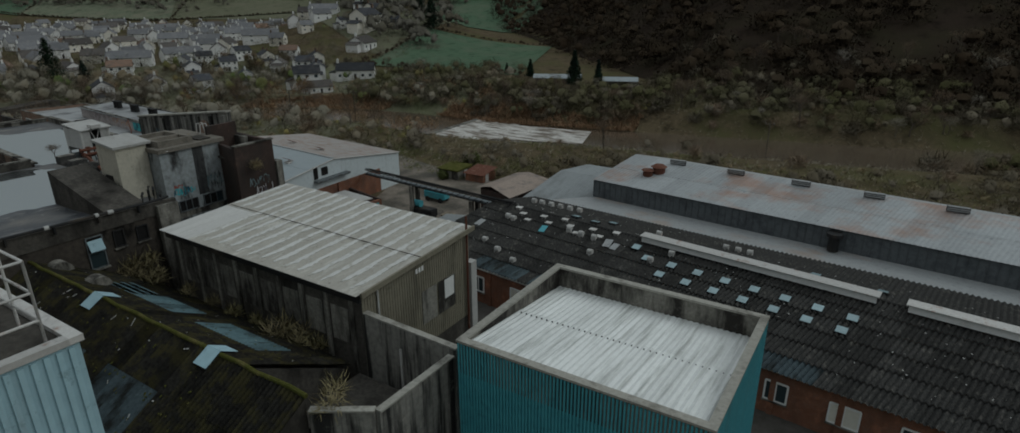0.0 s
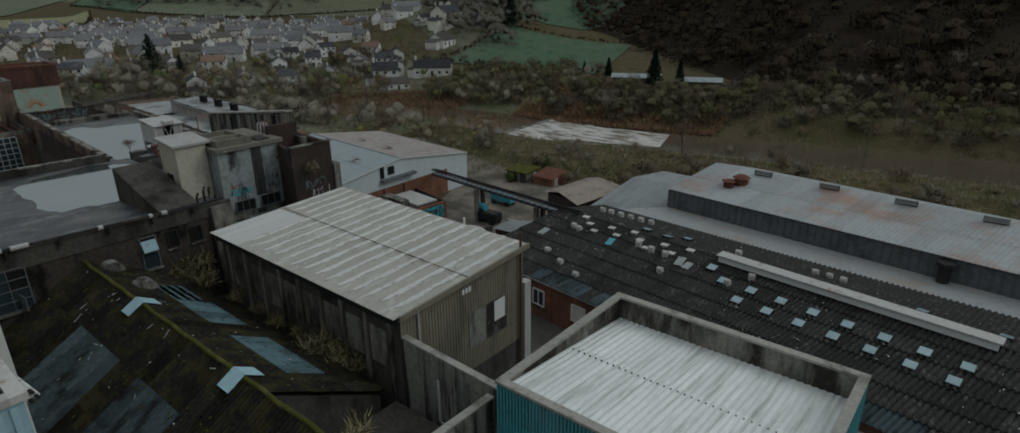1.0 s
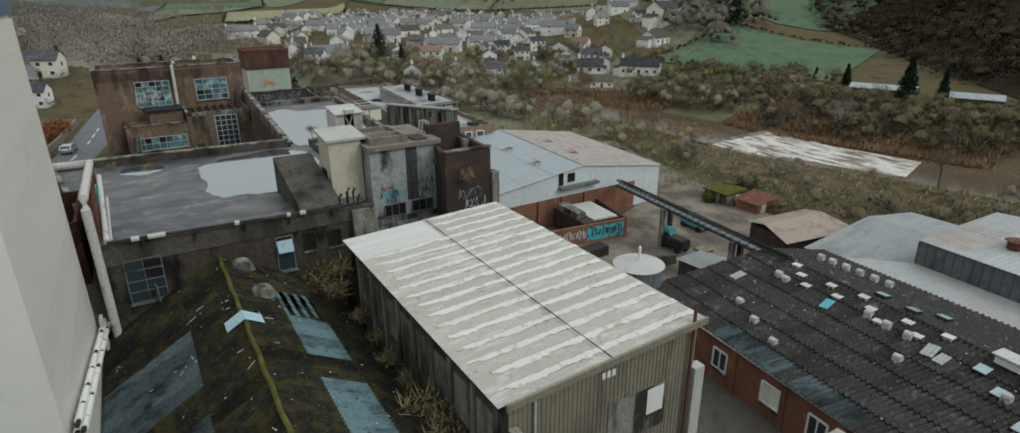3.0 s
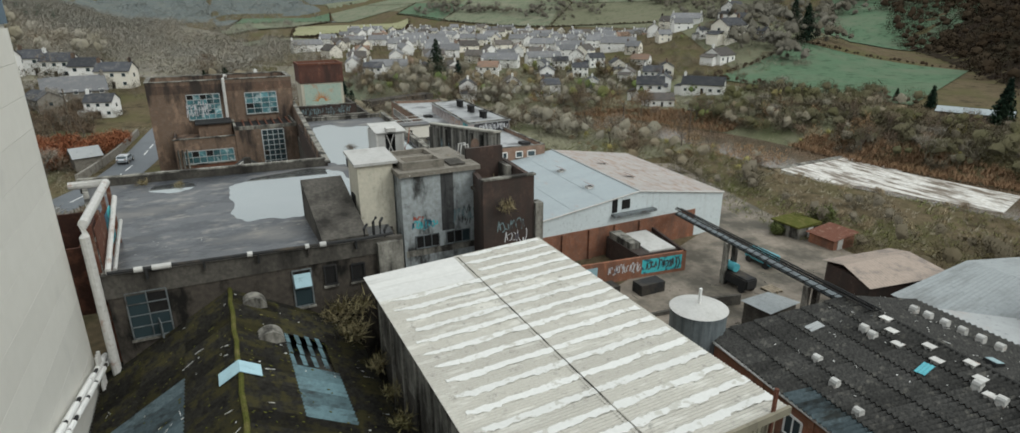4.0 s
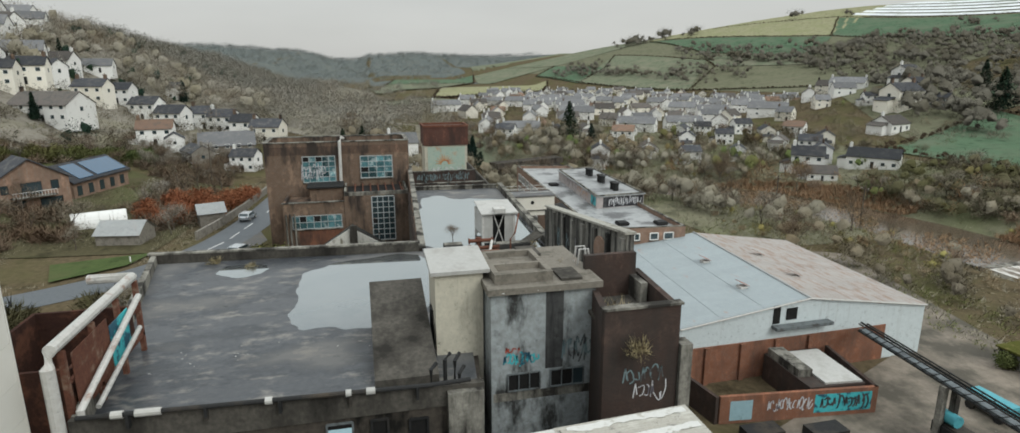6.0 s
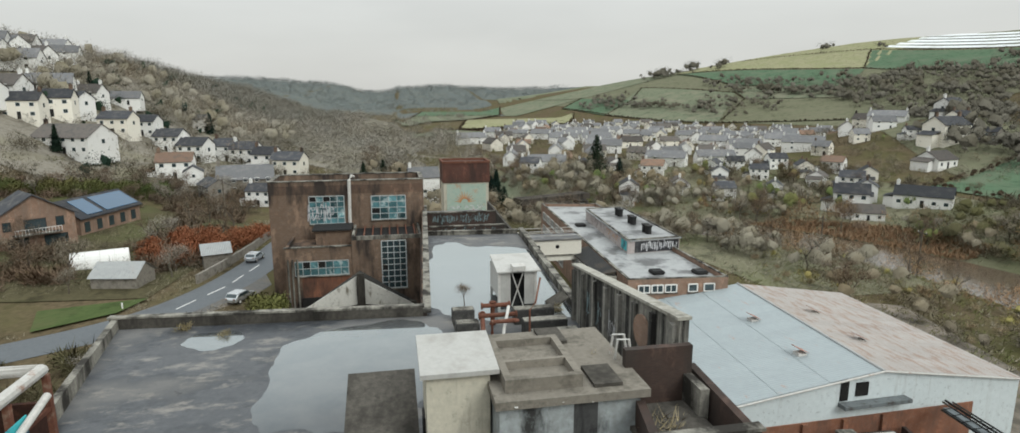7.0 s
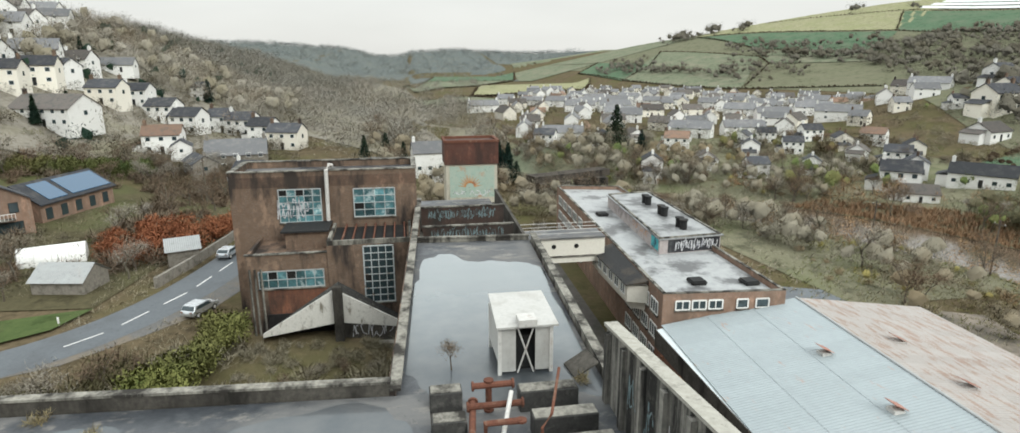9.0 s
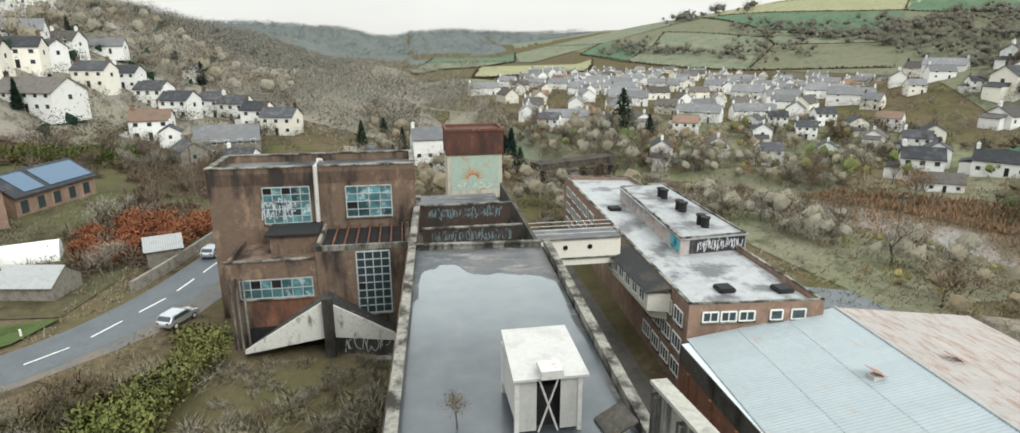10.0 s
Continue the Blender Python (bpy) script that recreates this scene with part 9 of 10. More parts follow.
# ---- houses ----
def house(seed, w, d, h, walls, roofing, label, chimneys=1, lite=False):
    """A small house: walls with gables, a pitched roof, chimney, windows and a door."""
    t = thing("house", 0, 0, 0, label, "house", "village houses")
    rise = d * (0.4 if lite else 0.31)
    bm = bmesh.new()
    prism(bm, [(-w / 2, -d / 2), (w / 2, -d / 2), (w / 2, d / 2), (-w / 2, d / 2)], -2.5, h)
    for s in (-1, 1):
        x = s * w / 2
        v = [bm.verts.new(p) for p in ((x, -d / 2, h), (x, d / 2, h), (x, 0, h + rise), (x - s * 0.3, -d / 2, h), (x - s * 0.3, d / 2, h), (x - s * 0.3, 0, h + rise))]
        bm.faces.new(v[:3])
        bm.faces.new(v[3:])
        bm.faces.new((v[0], v[2], v[5], v[3]))
        bm.faces.new((v[1], v[4], v[5], v[2]))
    bmesh.ops.recalc_face_normals(bm, faces=bm.faces)
    part("wall", bm, walls, t)
    bm = bmesh.new()
    o, e = 0.25, 0.35
    for s in (-1, 1):
        y, z = s * (d / 2 + e), h - e * 0.72
        hexa(bm, [(-w / 2 - o, y, z), (w / 2 + o, y, z), (w / 2 + o, 0, h + rise), (-w / 2 - o, 0, h + rise), (-w / 2 - o, y, z + 0.16), (w / 2 + o, y, z + 0.16), (w / 2 + o, 0, h + rise + 0.18), (-w / 2 - o, 0, h + rise + 0.18)])
    bmesh.ops.recalc_face_normals(bm, faces=bm.faces)
    part("roof", bm, roofing, t)
    for k in range(chimneys):
        x = (w / 2 - 0.5) * (1 if k else -1)
        bm = boxes((x - 0.4, x + 0.4, -0.35, 0.35, h + rise - 0.8, h + rise + 1.2), (x - 0.46, x + 0.46, -0.41, 0.41, h + rise + 1.2, h + rise + 1.32))
        drum(bm, x, 0, h + rise + 1.32, h + rise + 1.7, 0.13, 0.11, 8)
        part("chimney", bm, walls if seed % 2 else BRICK, t)
    k = 2 if lite else max(2, int(w / 2.6))
    for s in ((-1,) if lite else (-1, 1)):
        p, q = ((-w / 2, -d / 2), (w / 2, -d / 2)) if s < 0 else ((w / 2, d / 2), (-w / 2, d / 2))
        for z in ((0.9, 3.4) if h > 4 else (0.9,)):
            for i in range(k):
                u = w * (i + 0.5) / k
                if z < 1 and i == k // 2 and s < 0:
                    bm = bmesh.new()
                    on_wall(bm, p, q, u - 0.45, u + 0.45, 0.0, 2.05, 0.0, 0.06)
                    part("door", bm, DARK_STEEL, t)
                    continue
                if s > 0 and z < 1 and i != k // 2:
                    continue
                bm = bmesh.new()
                on_wall(bm, p, q, u - 0.6, u + 0.6, z, z + 1.15, 0.0, 0.05)
                n0 = len(bm.faces)
                on_wall(bm, p, q, u - 0.5, u + 0.5, z + 0.1, z + 1.05, 0.05, 0.06)
                bm.faces.ensure_lookup_table()
                for f in bm.faces[n0:]:
                    f.material_index = 1
                part("window", bm, WHITE_PAINT, t).data.materials.append(GLASS_DARK)
    if not lite:
        ex = boxes((-w / 2 - 2.6, -w / 2, -d * 0.3, d * 0.4, -2.0, 2.3))
        part("porch", ex, walls, t)
        ex = bmesh.new()
        hexa(ex, [(-w / 2 - 2.9, -d * 0.34, 2.2), (-w / 2, -d * 0.34, 3.2), (-w / 2, d * 0.44, 3.2), (-w / 2 - 2.9, d * 0.44, 2.2), (-w / 2 - 2.9, -d * 0.34, 2.35), (-w / 2, -d * 0.34, 3.35), (-w / 2, d * 0.44, 3.35), (-w / 2 - 2.9, d * 0.44, 2.35)])
        part("porch_roof", ex, roofing, t)
    for s in (1,) if lite else (-1, 1):
        p, q = ((w / 2, -d / 2), (w / 2, d / 2)) if s > 0 else ((-w / 2, d / 2), (-w / 2, -d / 2))
        bm = bmesh.new()
        on_wall(bm, p, q, d / 2 - 0.5, d / 2 + 0.5, h * 0.6, h * 0.6 + 1.1, 0.0, 0.05)
        part("window", bm, GLASS_DARK, t)
    return t


BROWN_SLATE = worn("grey_brown_tile", (0.119, 0.1035, 0.09025), (0.085, 0.0765, 0.07125), (0.068, 0.0675, 0.06175), rough=0.85, spec=0.2, grain=5, big=0.6, jitter=0.3)
VILLAGE_SLATE = worn("weathered_pale_slate", (0.144, 0.144, 0.1465), (0.108, 0.108, 0.111), (0.18, 0.1728, 0.1665), rough=0.6, spec=0.4, grain=4, big=0.5, jitter=0.3)
BLACK_SLATE = worn("black_slate", (0.028, 0.03, 0.033), (0.02, 0.021, 0.024), (0.045, 0.045, 0.045), rough=0.7, spec=0.25, grain=5, big=0.6)
models = [house(1, 8, 6.5, 5.0, WHITE_PAINT, SLATE, "white rendered cottage with a slate roof"),
          house(2, 9.5, 7, 5.2, CREAM_PAINT, SLATE, "cream rendered house with a slate roof", 2),
          house(3, 10, 7.5, 2.9, WHITE_PAINT, BROWN_SLATE, "white bungalow with a grey-brown tiled roof"),
          house(4, 7, 6.5, 5.0, WHITE_PAINT, SLATE, "narrow white house with a slate roof"),
          house(5, 12, 7, 5.3, RUBBLE, SLATE, "long stone house with a slate roof", 2),
          house(6, 9, 7, 5.0, WHITE_PAINT, CLAY_TILE, "white house with a brown tiled roof")]
models += [house(11, 12, 7.5, 4.3, WHITE_PAINT, VILLAGE_SLATE, "white village house with a slate roof", 1, True),
           house(12, 13, 7.5, 4.2, CREAM_PAINT, BROWN_SLATE, "cream village house with a grey-brown roof", 1, True),
           house(13, 9, 7.5, 4.3, WHITE_PAINT, BROWN_SLATE, "white village house with a grey-brown roof", 2, True),
           house(14, 9, 7, 4.6, CREAM_PAINT, VILLAGE_SLATE, "cream village house with a slate roof", 1, True),
           house(15, 19, 7.5, 4.3, WHITE_PAINT, VILLAGE_SLATE, "short white village terrace with a slate roof", 2, True),
           house(16, 10, 7, 2.9, CREAM_PAINT, CLAY_TILE, "cream village bungalow with a brown tiled roof", 1, True)]
models += [house(17, 14, 7.5, 3.4, WHITE_PAINT, BLACK_SLATE, "white house with a steep black slate roof", 1),
           house(18, 17, 10, 4.6, WHITE_PAINT, BROWN_SLATE, "broad white house with a grey-brown roof", 1),
           house(19, 15, 11, 4.2, RUBBLE, VILLAGE_SLATE, "grey rendered house with a broad slate roof", 2),
           house(20, 18, 7, 3.0, WHITE_PAINT, VILLAGE_SLATE, "long low white house with a pale roof", 0, True),
           house(21, 8.5, 8, 8.0, WHITE_PAINT, VILLAGE_SLATE, "tall white three-storey house", 1)]
housed = {}


def put_house(k, x, y, turn, scale=1.0, z=None):
    z = ground_z(x, y) if z is None else z
    if k not in housed:
        housed[k] = True
        models[k].matrix_basis = Matrix.Translation((x, y, z)) @ pose(0, 0, 0, 0, 0, turn)
        models[k].scale = (scale,) * 3
    else:
        copy_thing(models[k], Matrix.Translation((x, y, z)) @ pose(0, 0, 0, 0, 0, turn)).scale = (scale,) * 3


rv = random.Random(5)
homes = []
while len(homes) < 165:
    x, y = rv.uniform(-640, -205), rv.uniform(66, 400)
    gap = 14.5 if x > -330 else 17
    if not in_village(x, y) or (-262 < x < -228 and y < 116) or rv.random() < smooth(-x, 330, 640) * 0.45 or any(math.hypot(x - a, y - b) < gap for a, b in homes):
        if rv.random() < 0.00002:
            break
        continue
    homes.append((x, y))
for x, y in homes:
    m = rv.choice((0, 1, 2, 3, 5, 0)) if x > -275 else rv.choice((6, 6, 7, 8, 9, 10, 10, 11))
    facing = math.degrees(math.atan2(y - 27, x + 46)) - 90
    put_house(m, x, y, facing + rv.choice((0, 12, -15, 20, 90, 75, 105)) + rv.uniform(-7, 7), rv.uniform(0.8, 0.98))
# white houses by the river meadow, one with a black roof
for k, x, y, a, s in ((0, -187, 156, 52, 1.15), (2, -176, 152, 60, 0.8), (3, -194, 167, 140, 0.95), (12, -178.5, 172.5, 40, 1.0)):
    put_house(k, x, y, a, s)
# the big white house on the hill, and its neighbours
for k, x, y, a, s in ((1, -258, 260, 95, 1.5), (0, -287, 291, 100, 1.35), (4, -250, 272, 20, 0.85), (2, -234, 232, 105, 1.25), (1, -268, 277, 100, 1.1)):
    put_house(k, x, y, a, s)
# terrace stepping up the road, and the houses above it
for k, x, y, a, s in ((1, -284, -73, 80, 1.15), (0, -299, -69, 82, 1.15), (0, -291, -58, 76, 1.25), (0, -275, -45, 73, 1.25), (3, -285, -37, 72, 1.2), (0, -281, -29, 72, 1.2), (3, -271, -20, 72, 1.2), (1, -256, -10, 74, 1.1),
                      (3, -355, -64, 100, 1.1), (15, -331, -90, 95, 1.0), (13, -243, -70, 70, 1.15), (1, -273, -88, 100, 1.25), (0, -285, -87, 68, 1.2), (1, -256, -89, 96, 1.15), (8, -268, -99, 80, 1.2), (6, -296, -99, 105, 1.2), (8, -310, -92, 80, 1.1), (13, -250, -100, 80, 0.95),
                      (6, -316, -118, 95, 1.2), (8, -338, -122, 70, 1.2), (10, -362, -127, 100, 1.1), (6, -330, -129, 60, 1.2), (8, -350, -133, 95, 1.2), (6, -322, -132, 100, 1.2), (10, -375, -136, 85, 1.1), (8, -342, -141, 100, 1.2), (6, -305, -124, 80, 1.2),
                      (5, -236, -40, 98, 1.1), (0, -228, -33, 15, 0.8), (14, -221, -17, 100, 1.0), (16, -213, 33.5, 95, 1.0), (4, -206, -22, 30, 0.8), (0, -196, -8, 75, 0.8), (1, -192, 22, 80, 0.7)):
    put_house(k, x, y, a, s)


# ---- gardens above the road ----
sh = thing("solar_roofed_brick_house", -168, -34, -1, "brick barn house with blue solar panels on a slate roof", "house")
R = Matrix.Translation((-170.0, -36.6, ground_z(-166, -33) - 0.2)) @ pose(0, 0, 0, 0, 0, 166) @ Matrix.Diagonal((1, 1.3, 1.25, 1))


def local(bm):
    bm.transform(R)
    return bm


bm = bmesh.new()
prism(bm, [(-8.8, -3.6), (8.8, -3.6), (8.8, 3.6), (-8.8, 3.6)], -2, 3.0)
prism(bm, [(-8.8, -3.6), (-8.8, 0), (-8.8, 3.6), (-8.5, 3.6), (-8.5, 0), (-8.5, -3.6)], 3.0, [3.01, 5.2, 3.01, 3.01, 5.2, 3.01])
prism(bm, [(8.8, -3.6), (8.8, 0), (8.8, 3.6), (8.5, 3.6), (8.5, 0), (8.5, -3.6)], 3.0, [3.01, 5.2, 3.01, 3.01, 5.2, 3.01])
part("wall", local(bm), PINK_BRICK, sh)
bm = bmesh.new()
for s in (-1, 1):
    hexa(bm, [(-9.2, s * 4.0, 2.7), (9.2, s * 4.0, 2.7), (9.2, 0, 5.3), (-9.2, 0, 5.3), (-9.2, s * 4.0, 2.9), (9.2, s * 4.0, 2.9), (9.2, 0, 5.5), (-9.2, 0, 5.5)])
bmesh.ops.recalc_face_normals(bm, faces=bm.faces)
part("roof", local(bm), SLATE, sh)
for s in (-1,):
    for k in range(2):
        a, b = (-6.6, -2.4) if k == 0 else (-1.2, 8.4)
        bm = bmesh.new()
        hexa(bm, [(a, s * 3.6, 3.2), (b, s * 3.6, 3.2), (b, s * 0.6, 5.15), (a, s * 0.6, 5.15), (a, s * 3.6, 3.3), (b, s * 3.6, 3.3), (b, s * 0.6, 5.25), (a, s * 0.6, 5.25)])
        bmesh.ops.recalc_face_normals(bm, faces=bm.faces)
        part("solar_panel", local(bm), SOLAR, sh, "blue glass solar panel")
for k in range(5):
    bm = boxes((-7.8 + k * 3.4, -6.4 + k * 3.4, -3.66, -3.602, 0.6, 2.2))
    part("window", local(bm), GLASS_DARK, sh)
    bm = boxes((-7.8 + k * 3.4, -6.4 + k * 3.4, 3.602, 3.66, 0.6, 2.2))
    part("window", local(bm), GLASS_DARK, sh)

gab = thing("brick_gabled_house", -152, -38, -2.1, "red-brown brick house with a broad gable and balcony", "house")
Rg = Matrix.Translation((-151.0, -37.0, ground_z(-152, -36))) @ pose(0, 0, 0, 0, 0, 41)
GW, GE, GT = 6.0, 5.6, 9.4


def gable_part(name, bm, material, label=""):
    bm.transform(Rg)
    return part(name, bm, material, gab, label)


bm = bmesh.new()
prism(bm, [(0, -GW), (0, 0), (0, GW), (-7, GW), (-7, 0), (-7, -GW)], -2, [GE, GT, GE, GE, GT, GE])
gable_part("wall", bm, PINK_BRICK)
for q in (-1, 1):
    bm = bmesh.new()
    hexa(bm, [(0.5, q * (GW + 0.5), GE - 0.25), (-7.3, q * (GW + 0.5), GE - 0.25), (-7.3, 0, GT + 0.06), (0.5, 0, GT + 0.06), (0.5, q * (GW + 0.5), GE - 0.03), (-7.3, q * (GW + 0.5), GE - 0.03), (-7.3, 0, GT + 0.28), (0.5, 0, GT + 0.28)])
    bmesh.ops.recalc_face_normals(bm, faces=bm.faces)
    gable_part("roof", bm, SLATE)
for y0, y1, z0, z1 in ((-4.6, -3.4, 3.6, 5.2), (-1.6, 1.6, 3.0, 5.3), (3.0, 4.3, 3.6, 5.3), (-4.2, -1.2, 0.1, 2.2), (1.0, 4.6, 0.1, 2.2)):
    gable_part("window", boxes((-0.02, 0.05, y0, y1, z0, z1)), DARK_STEEL)
    gable_part("pane", boxes((0.052, 0.07, y0 + 0.1, y1 - 0.1, z0 + 0.1, z1 - 0.1)), GLASS_DARK)
gable_part("balcony_floor", boxes((0.002, 1.6, -3.4, 3.4, 2.7, 2.85)), CONCRETE)
gable_part("balcony_rail", boxes((1.52, 1.6, -3.4, 3.4, 3.75, 3.83)), WHITE_PAINT)
for k in range(15):
    gable_part("baluster", boxes((1.54, 1.58, -3.35 + k * 0.48, -3.3 + k * 0.48, 2.854, 3.746)), WHITE_PAINT)
pt = thing("polytunnel", -139.5, -21, -2, "white arched plastic polytunnel", "polytunnel")
bm = bmesh.new()
k = 14
a = Vector((-141.5, -19.0, ground_z(-141, -21) - 0.1))
d = Vector((0.35, -0.94, 0))
e = Vector((0.94, 0.35, 0))
rings = [[bm.verts.new(a + d * t + e * (2.2 * math.cos(math.pi * i / k)) + Vector((0, 0, 2.6 * math.sin(math.pi * i / k)))) for i in range(k + 1)] for t in (0, 2, 4, 6, 8)]
for r0, r1 in zip(rings, rings[1:]):
    for i in range(k):
        bm.faces.new((r0[i], r0[i + 1], r1[i + 1], r1[i]))
bm.faces.new(rings[0])
bm.faces.new(rings[-1][::-1])
part("cover", bm, WHITE_PAINT, pt)
for t in range(0, 9, 2):
    bm = bmesh.new()
    tube(bm, [a + d * t + e * (2.23 * math.cos(math.pi * i / k)) + Vector((0, 0, 2.63 * math.sin(math.pi * i / k))) for i in range(k + 1)], 0.03, 5)
    part("hoop", bm, STEEL, pt)

barn = thing("tin_roofed_barn", -127.8, -14.8, -2.5, "small stone barn with a pale tin roof", "barn")
Rb = Matrix.Translation((-127.8, -14.8, ground_z(-127, -15) - 0.1)) @ pose(0, 0, 0, 0, 0, 80) @ Matrix.Diagonal((0.74, 1, 1.12, 1))
bm = bmesh.new()
prism(bm, [(-4.4, -2.4), (4.4, -2.4), (4.4, 0), (4.4, 2.4), (-4.4, 2.4), (-4.4, 0)], -1.5, [1.7, 1.7, 3.1, 1.7, 1.7, 3.1])
bm.transform(Rb)
part("wall", bm, RUBBLE, barn)
for s in (-1, 1):
    bm = bmesh.new()
    corrugated(bm, (-4.7, 0, 3.25), (4.7, 0, 3.25), (4.7, s * 2.8, 1.6), (-4.7, s * 2.8, 1.6), 0.25, 0.05)
    bm.transform(Rb)
    part("roof", bm, GREY_SHEET, barn)
shd = thing("grey_roofed_garden_shed", -136.5, -4.5, -2.5, "small stone shed with a grey roof by the road", "shed")
Rs = Matrix.Translation((-136.8, -4.4, ground_z(-136, -4))) @ pose(0, 0, 0, 0, 0, 110)
bm = bmesh.new()
prism(bm, [(-2.0, -1.8), (2.0, -1.8), (2.0, 0), (2.0, 1.8), (-2.0, 1.8), (-2.0, 0)], -1.5, [2.4, 2.4, 3.6, 2.4, 2.4, 3.6])
bm.transform(Rs)
part("wall", bm, RUBBLE, shd)
bm = bmesh.new()
for s in (-1, 1):
    corrugated(bm, (-2.3, 0, 3.75), (2.3, 0, 3.75), (2.3, s * 2.2, 2.25), (-2.3, s * 2.2, 2.25), 0.25, 0.03)
bm.transform(Rs)
part("roof", bm, GREY_SHEET, shd)

# roadside stone wall and post
sw = thing("stone_roadside_wall", -138, -1.5, -2.6, "low mossy stone wall along the road", "wall")
for a, b in (((-126, -4.2), (-134, -2.4)), ((-134, -2.4), (-146, -0.4)), ((-146, -0.4), (-165, 1.6))):
    bm = bmesh.new()
    wall(bm, a, b, -3.2, -1.2, 0.4)
    part("wall", bm, RUBBLE, sw)
rp = thing("road_marker_post", -112, -9, -2.6, "short white roadside marker post", "post")
bm = bmesh.new()
drum(bm, -115.5, -10.4, -2.7, -1.6, 0.1, 0.1, 10)
part("post", bm, WHITE_PAINT, rp)


def car(x, y, z, turn, paint, label):
    t = thing("car", x, y, z, label, "car", "", "")
    M = Matrix.Translation((x, y, z)) @ pose(0, 0, 0, 0, 0, turn)
    prof = [(-2.1, 0.35), (-2.15, 0.8), (-1.95, 0.95), (-1.55, 1.42), (0.35, 1.46), (1.05, 0.98), (2.0, 0.82), (2.15, 0.6), (2.1, 0.35)]
    bm = bmesh.new()
    a = [bm.verts.new((p, -0.86, q)) for p, q in prof]
    b = [bm.verts.new((p, 0.86, q)) for p, q in prof]
    for i in range(len(prof)):
        j = (i + 1) % len(prof)
        bm.faces.new((a[i], a[j], b[j], b[i]))
    bm.faces.new(a[::-1])
    bm.faces.new(b)
    bmesh.ops.recalc_face_normals(bm, faces=bm.faces)
    bmesh.ops.bevel(bm, geom=bm.edges[:], offset=0.07, segments=2, affect="EDGES")
    bm.transform(M)
    part("body", bm, paint, t)
    for s in (-1, 1):
        bm = bmesh.new()
        v = [(-1.5, 0.98), (-1.3, 1.34), (0.3, 1.37), (0.85, 0.98)]
        hexa(bm, [(p, s * 0.862, q) for p, q in v] + [(p, s * 0.88, q) for p, q in v])
        bmesh.ops.recalc_face_normals(bm, faces=bm.faces)
        bm.transform(M)
        part("side_window", bm, GLASS_DARK, t)
    for px, pz, qx, qz in ((0.43, 1.42, 1.04, 1.02), (-1.62, 1.38, -1.93, 1.0)):
        o = 0.03 if px > 0 else -0.03
        bm = bmesh.new()
        hexa(bm, [(px, -0.7, pz), (px, 0.7, pz), (qx, 0.75, qz), (qx, -0.75, qz), (px + o, -0.7, pz + 0.02), (px + o, 0.7, pz + 0.02), (qx + o, 0.75, qz + 0.02), (qx + o, -0.75, qz + 0.02)])
        bmesh.ops.recalc_face_normals(bm, faces=bm.faces)
        bm.transform(M)
        part("windscreen", bm, GLASS_DARK, t)
    for dx in (-1.3, 1.3):
        for dy in (-0.8, 0.8):
            bm = bmesh.new()
            drum(bm, 0, 0, -0.1, 0.1, 0.32, 0.32, 18)
            bm.transform(M @ Matrix.Translation((dx, dy, 0.32)) @ pose(0, 0, 0, 90, 0, 0))
            w = part("wheel", bm, DARK_STEEL, t)
            bm = bmesh.new()
            drum(bm, 0, 0, -0.11, 0.11, 0.2, 0.2, 14)
            bm.transform(M @ Matrix.Translation((dx, dy, 0.32)) @ pose(0, 0, 0, 90, 0, 0))
            part("rim", bm, STEEL, w)
    for s in (-1, 1):
        bm = boxes((2.06, 2.16, s * 0.5 - 0.16, s * 0.5 + 0.16, 0.62, 0.76))
        bm.transform(M)
        part("headlight", bm, WHITE_PAINT, t)
        bm = boxes((-2.17, -2.1, s * 0.6 - 0.12, s * 0.6 + 0.12, 0.75, 0.92))
        bm.transform(M)
        part("tail_light", bm, RUST, t)
    return t


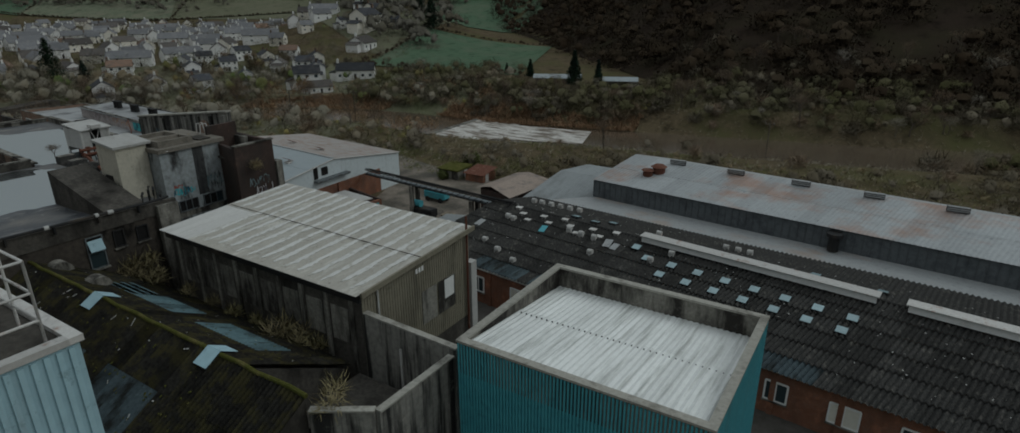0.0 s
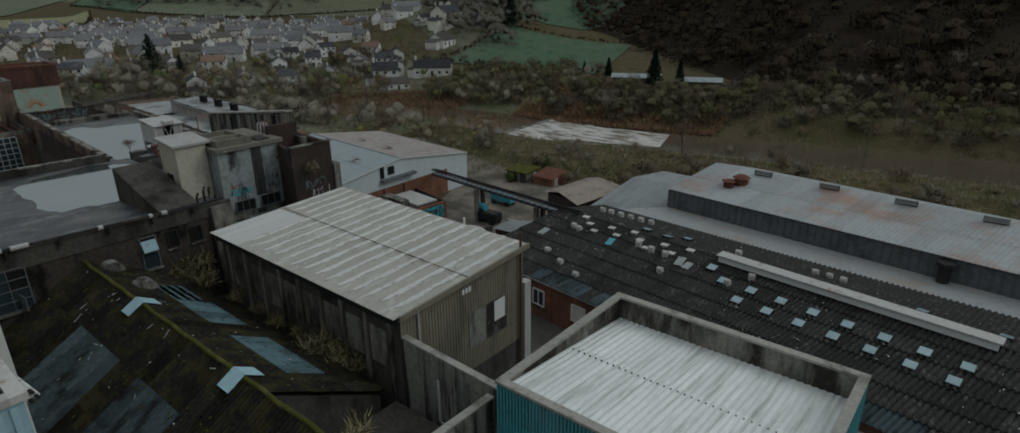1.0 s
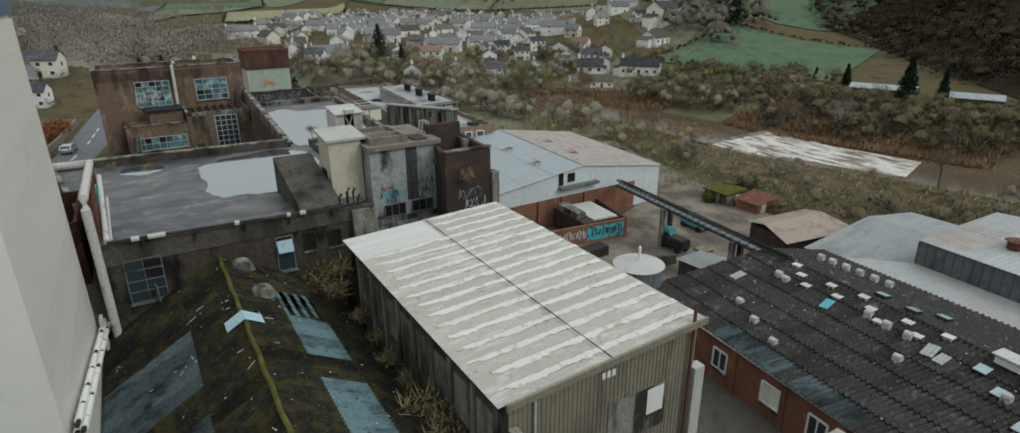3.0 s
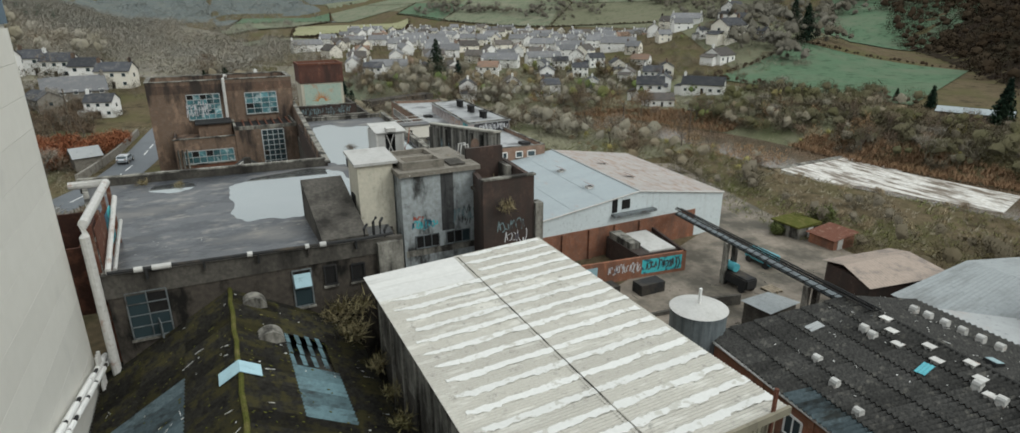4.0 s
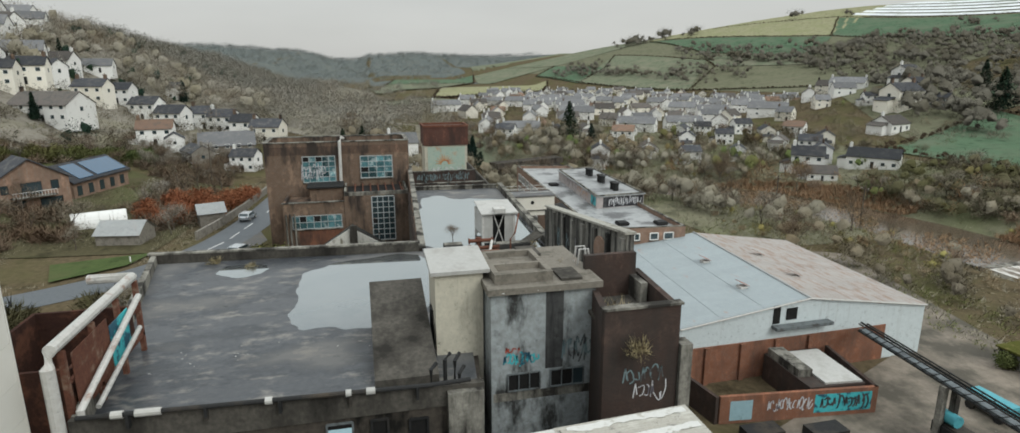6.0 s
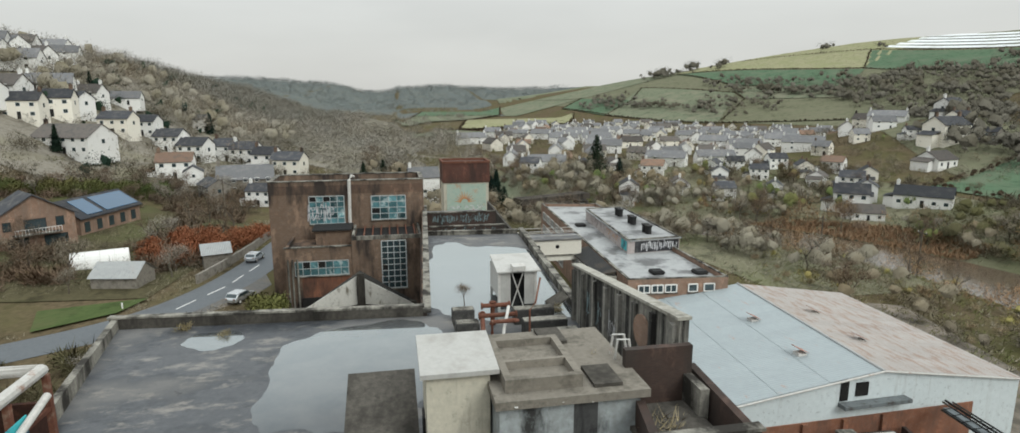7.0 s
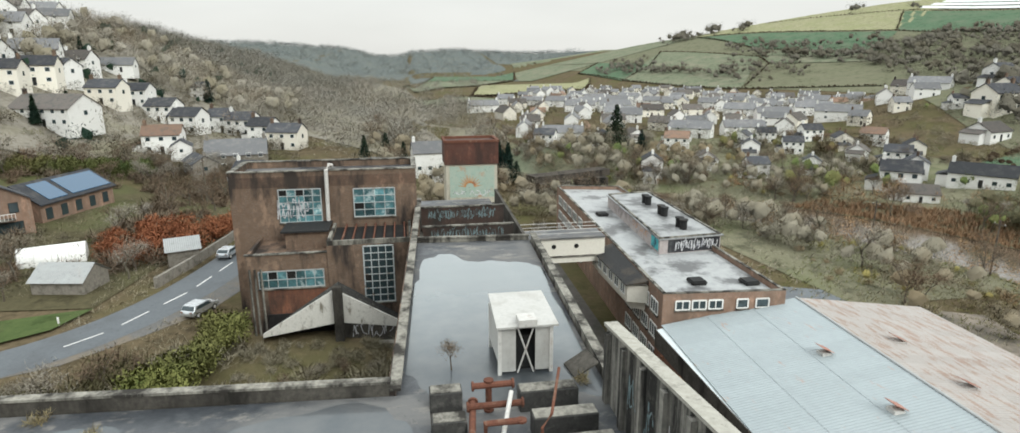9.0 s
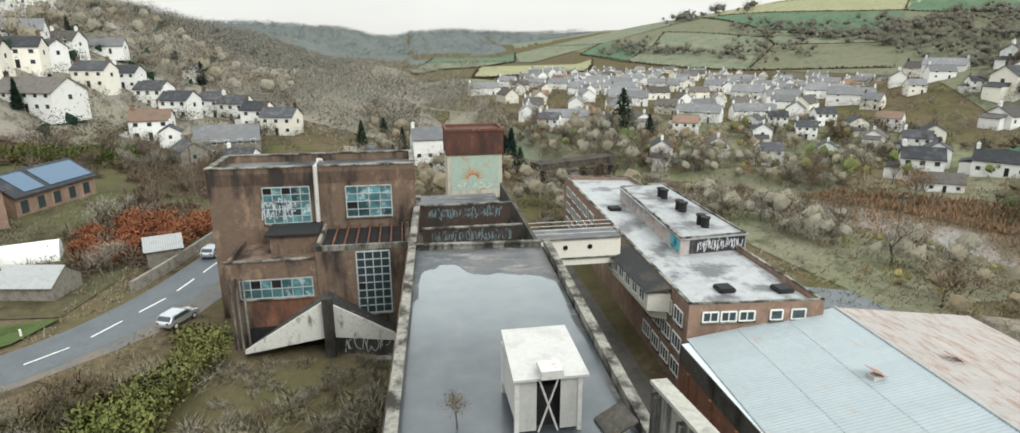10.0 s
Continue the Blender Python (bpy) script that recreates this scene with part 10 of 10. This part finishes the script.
car(-116.6, 3.6, -2.52, 157, CAR_SILVER, "silver hatchback parked beside the road")
car(-138.5, 1.2, -2.52, 168, CAR_SILVER, "silver estate car driving on the road")

# low white-roofed sheds on the far bank
for x, y, l in ((-104, 197, 17), (-82, 201, 12)):
    t = thing("low_pale_shed", x, y, ground_z(x, y), "long low shed with a pale roof across the river", "shed", "sheds across the river")
    bm = boxes((-l / 2, l / 2, -3, 3, -1, 2.2))
    bm.transform(Matrix.Translation((x, y, ground_z(x, y))) @ pose(0, 0, 0, 0, 0, 24))
    part("wall", bm, DARK_RENDER, t)
    bm = bmesh.new()
    for s in (-1, 1):
        corrugated(bm, (-l / 2, 0, 3.2), (l / 2, 0, 3.2), (l / 2, s * 3.4, 2.1), (-l / 2, s * 3.4, 2.1), 0.5, 0.05)
    bm.transform(Matrix.Translation((x, y, ground_z(x, y))) @ pose(0, 0, 0, 0, 0, 24))
    part("roof", bm, SHED_BLUE, t)

# stone road bridge over the river
br = thing("stone_road_bridge", -212, 74, -11, "old dark stone bridge on piers over the river", "bridge")
BA, BB = (-207, 62), (-216, 86)
bm = bmesh.new()
wall(bm, BA, BB, -7.0, -5.2, 5.0)
part("deck", bm, BLOCK_RENDER, br)
for k in range(4):
    p = Vector(BA).lerp(Vector(BB), (k + 0.5) / 4)
    bm = boxes((p.x - 3.5, p.x + 3.0, p.y - 2.0, p.y + 1.2, -12.5, -6.9))
    part("pier", bm, BLOCK_RENDER, br)

# power poles
for x, y in ((-24, 150), (-150, 118), (-128, 122), (-175, -12)):
    t = thing("utility_pole", x, y, ground_z(x, y), "wooden power pole with a crossarm", "pole", "power poles")
    z = ground_z(x, y)
    bm = bmesh.new()
    tube(bm, [(x, y, z - 0.5), (x, y, z + 9.5)], 0.14, 8)
    part("pole", bm, BARK, t)
    part("crossarm", boxes((x - 1.1, x + 1.1, y - 0.07, y + 0.07, z + 8.7, z + 8.85)), BARK, t)
    for dx in (-0.9, 0, 0.9):
        bm = bmesh.new()
        drum(bm, x + dx, y, z + 8.85, z + 9.1, 0.06, 0.04, 8)
        part("insulator", bm, STEEL, t)
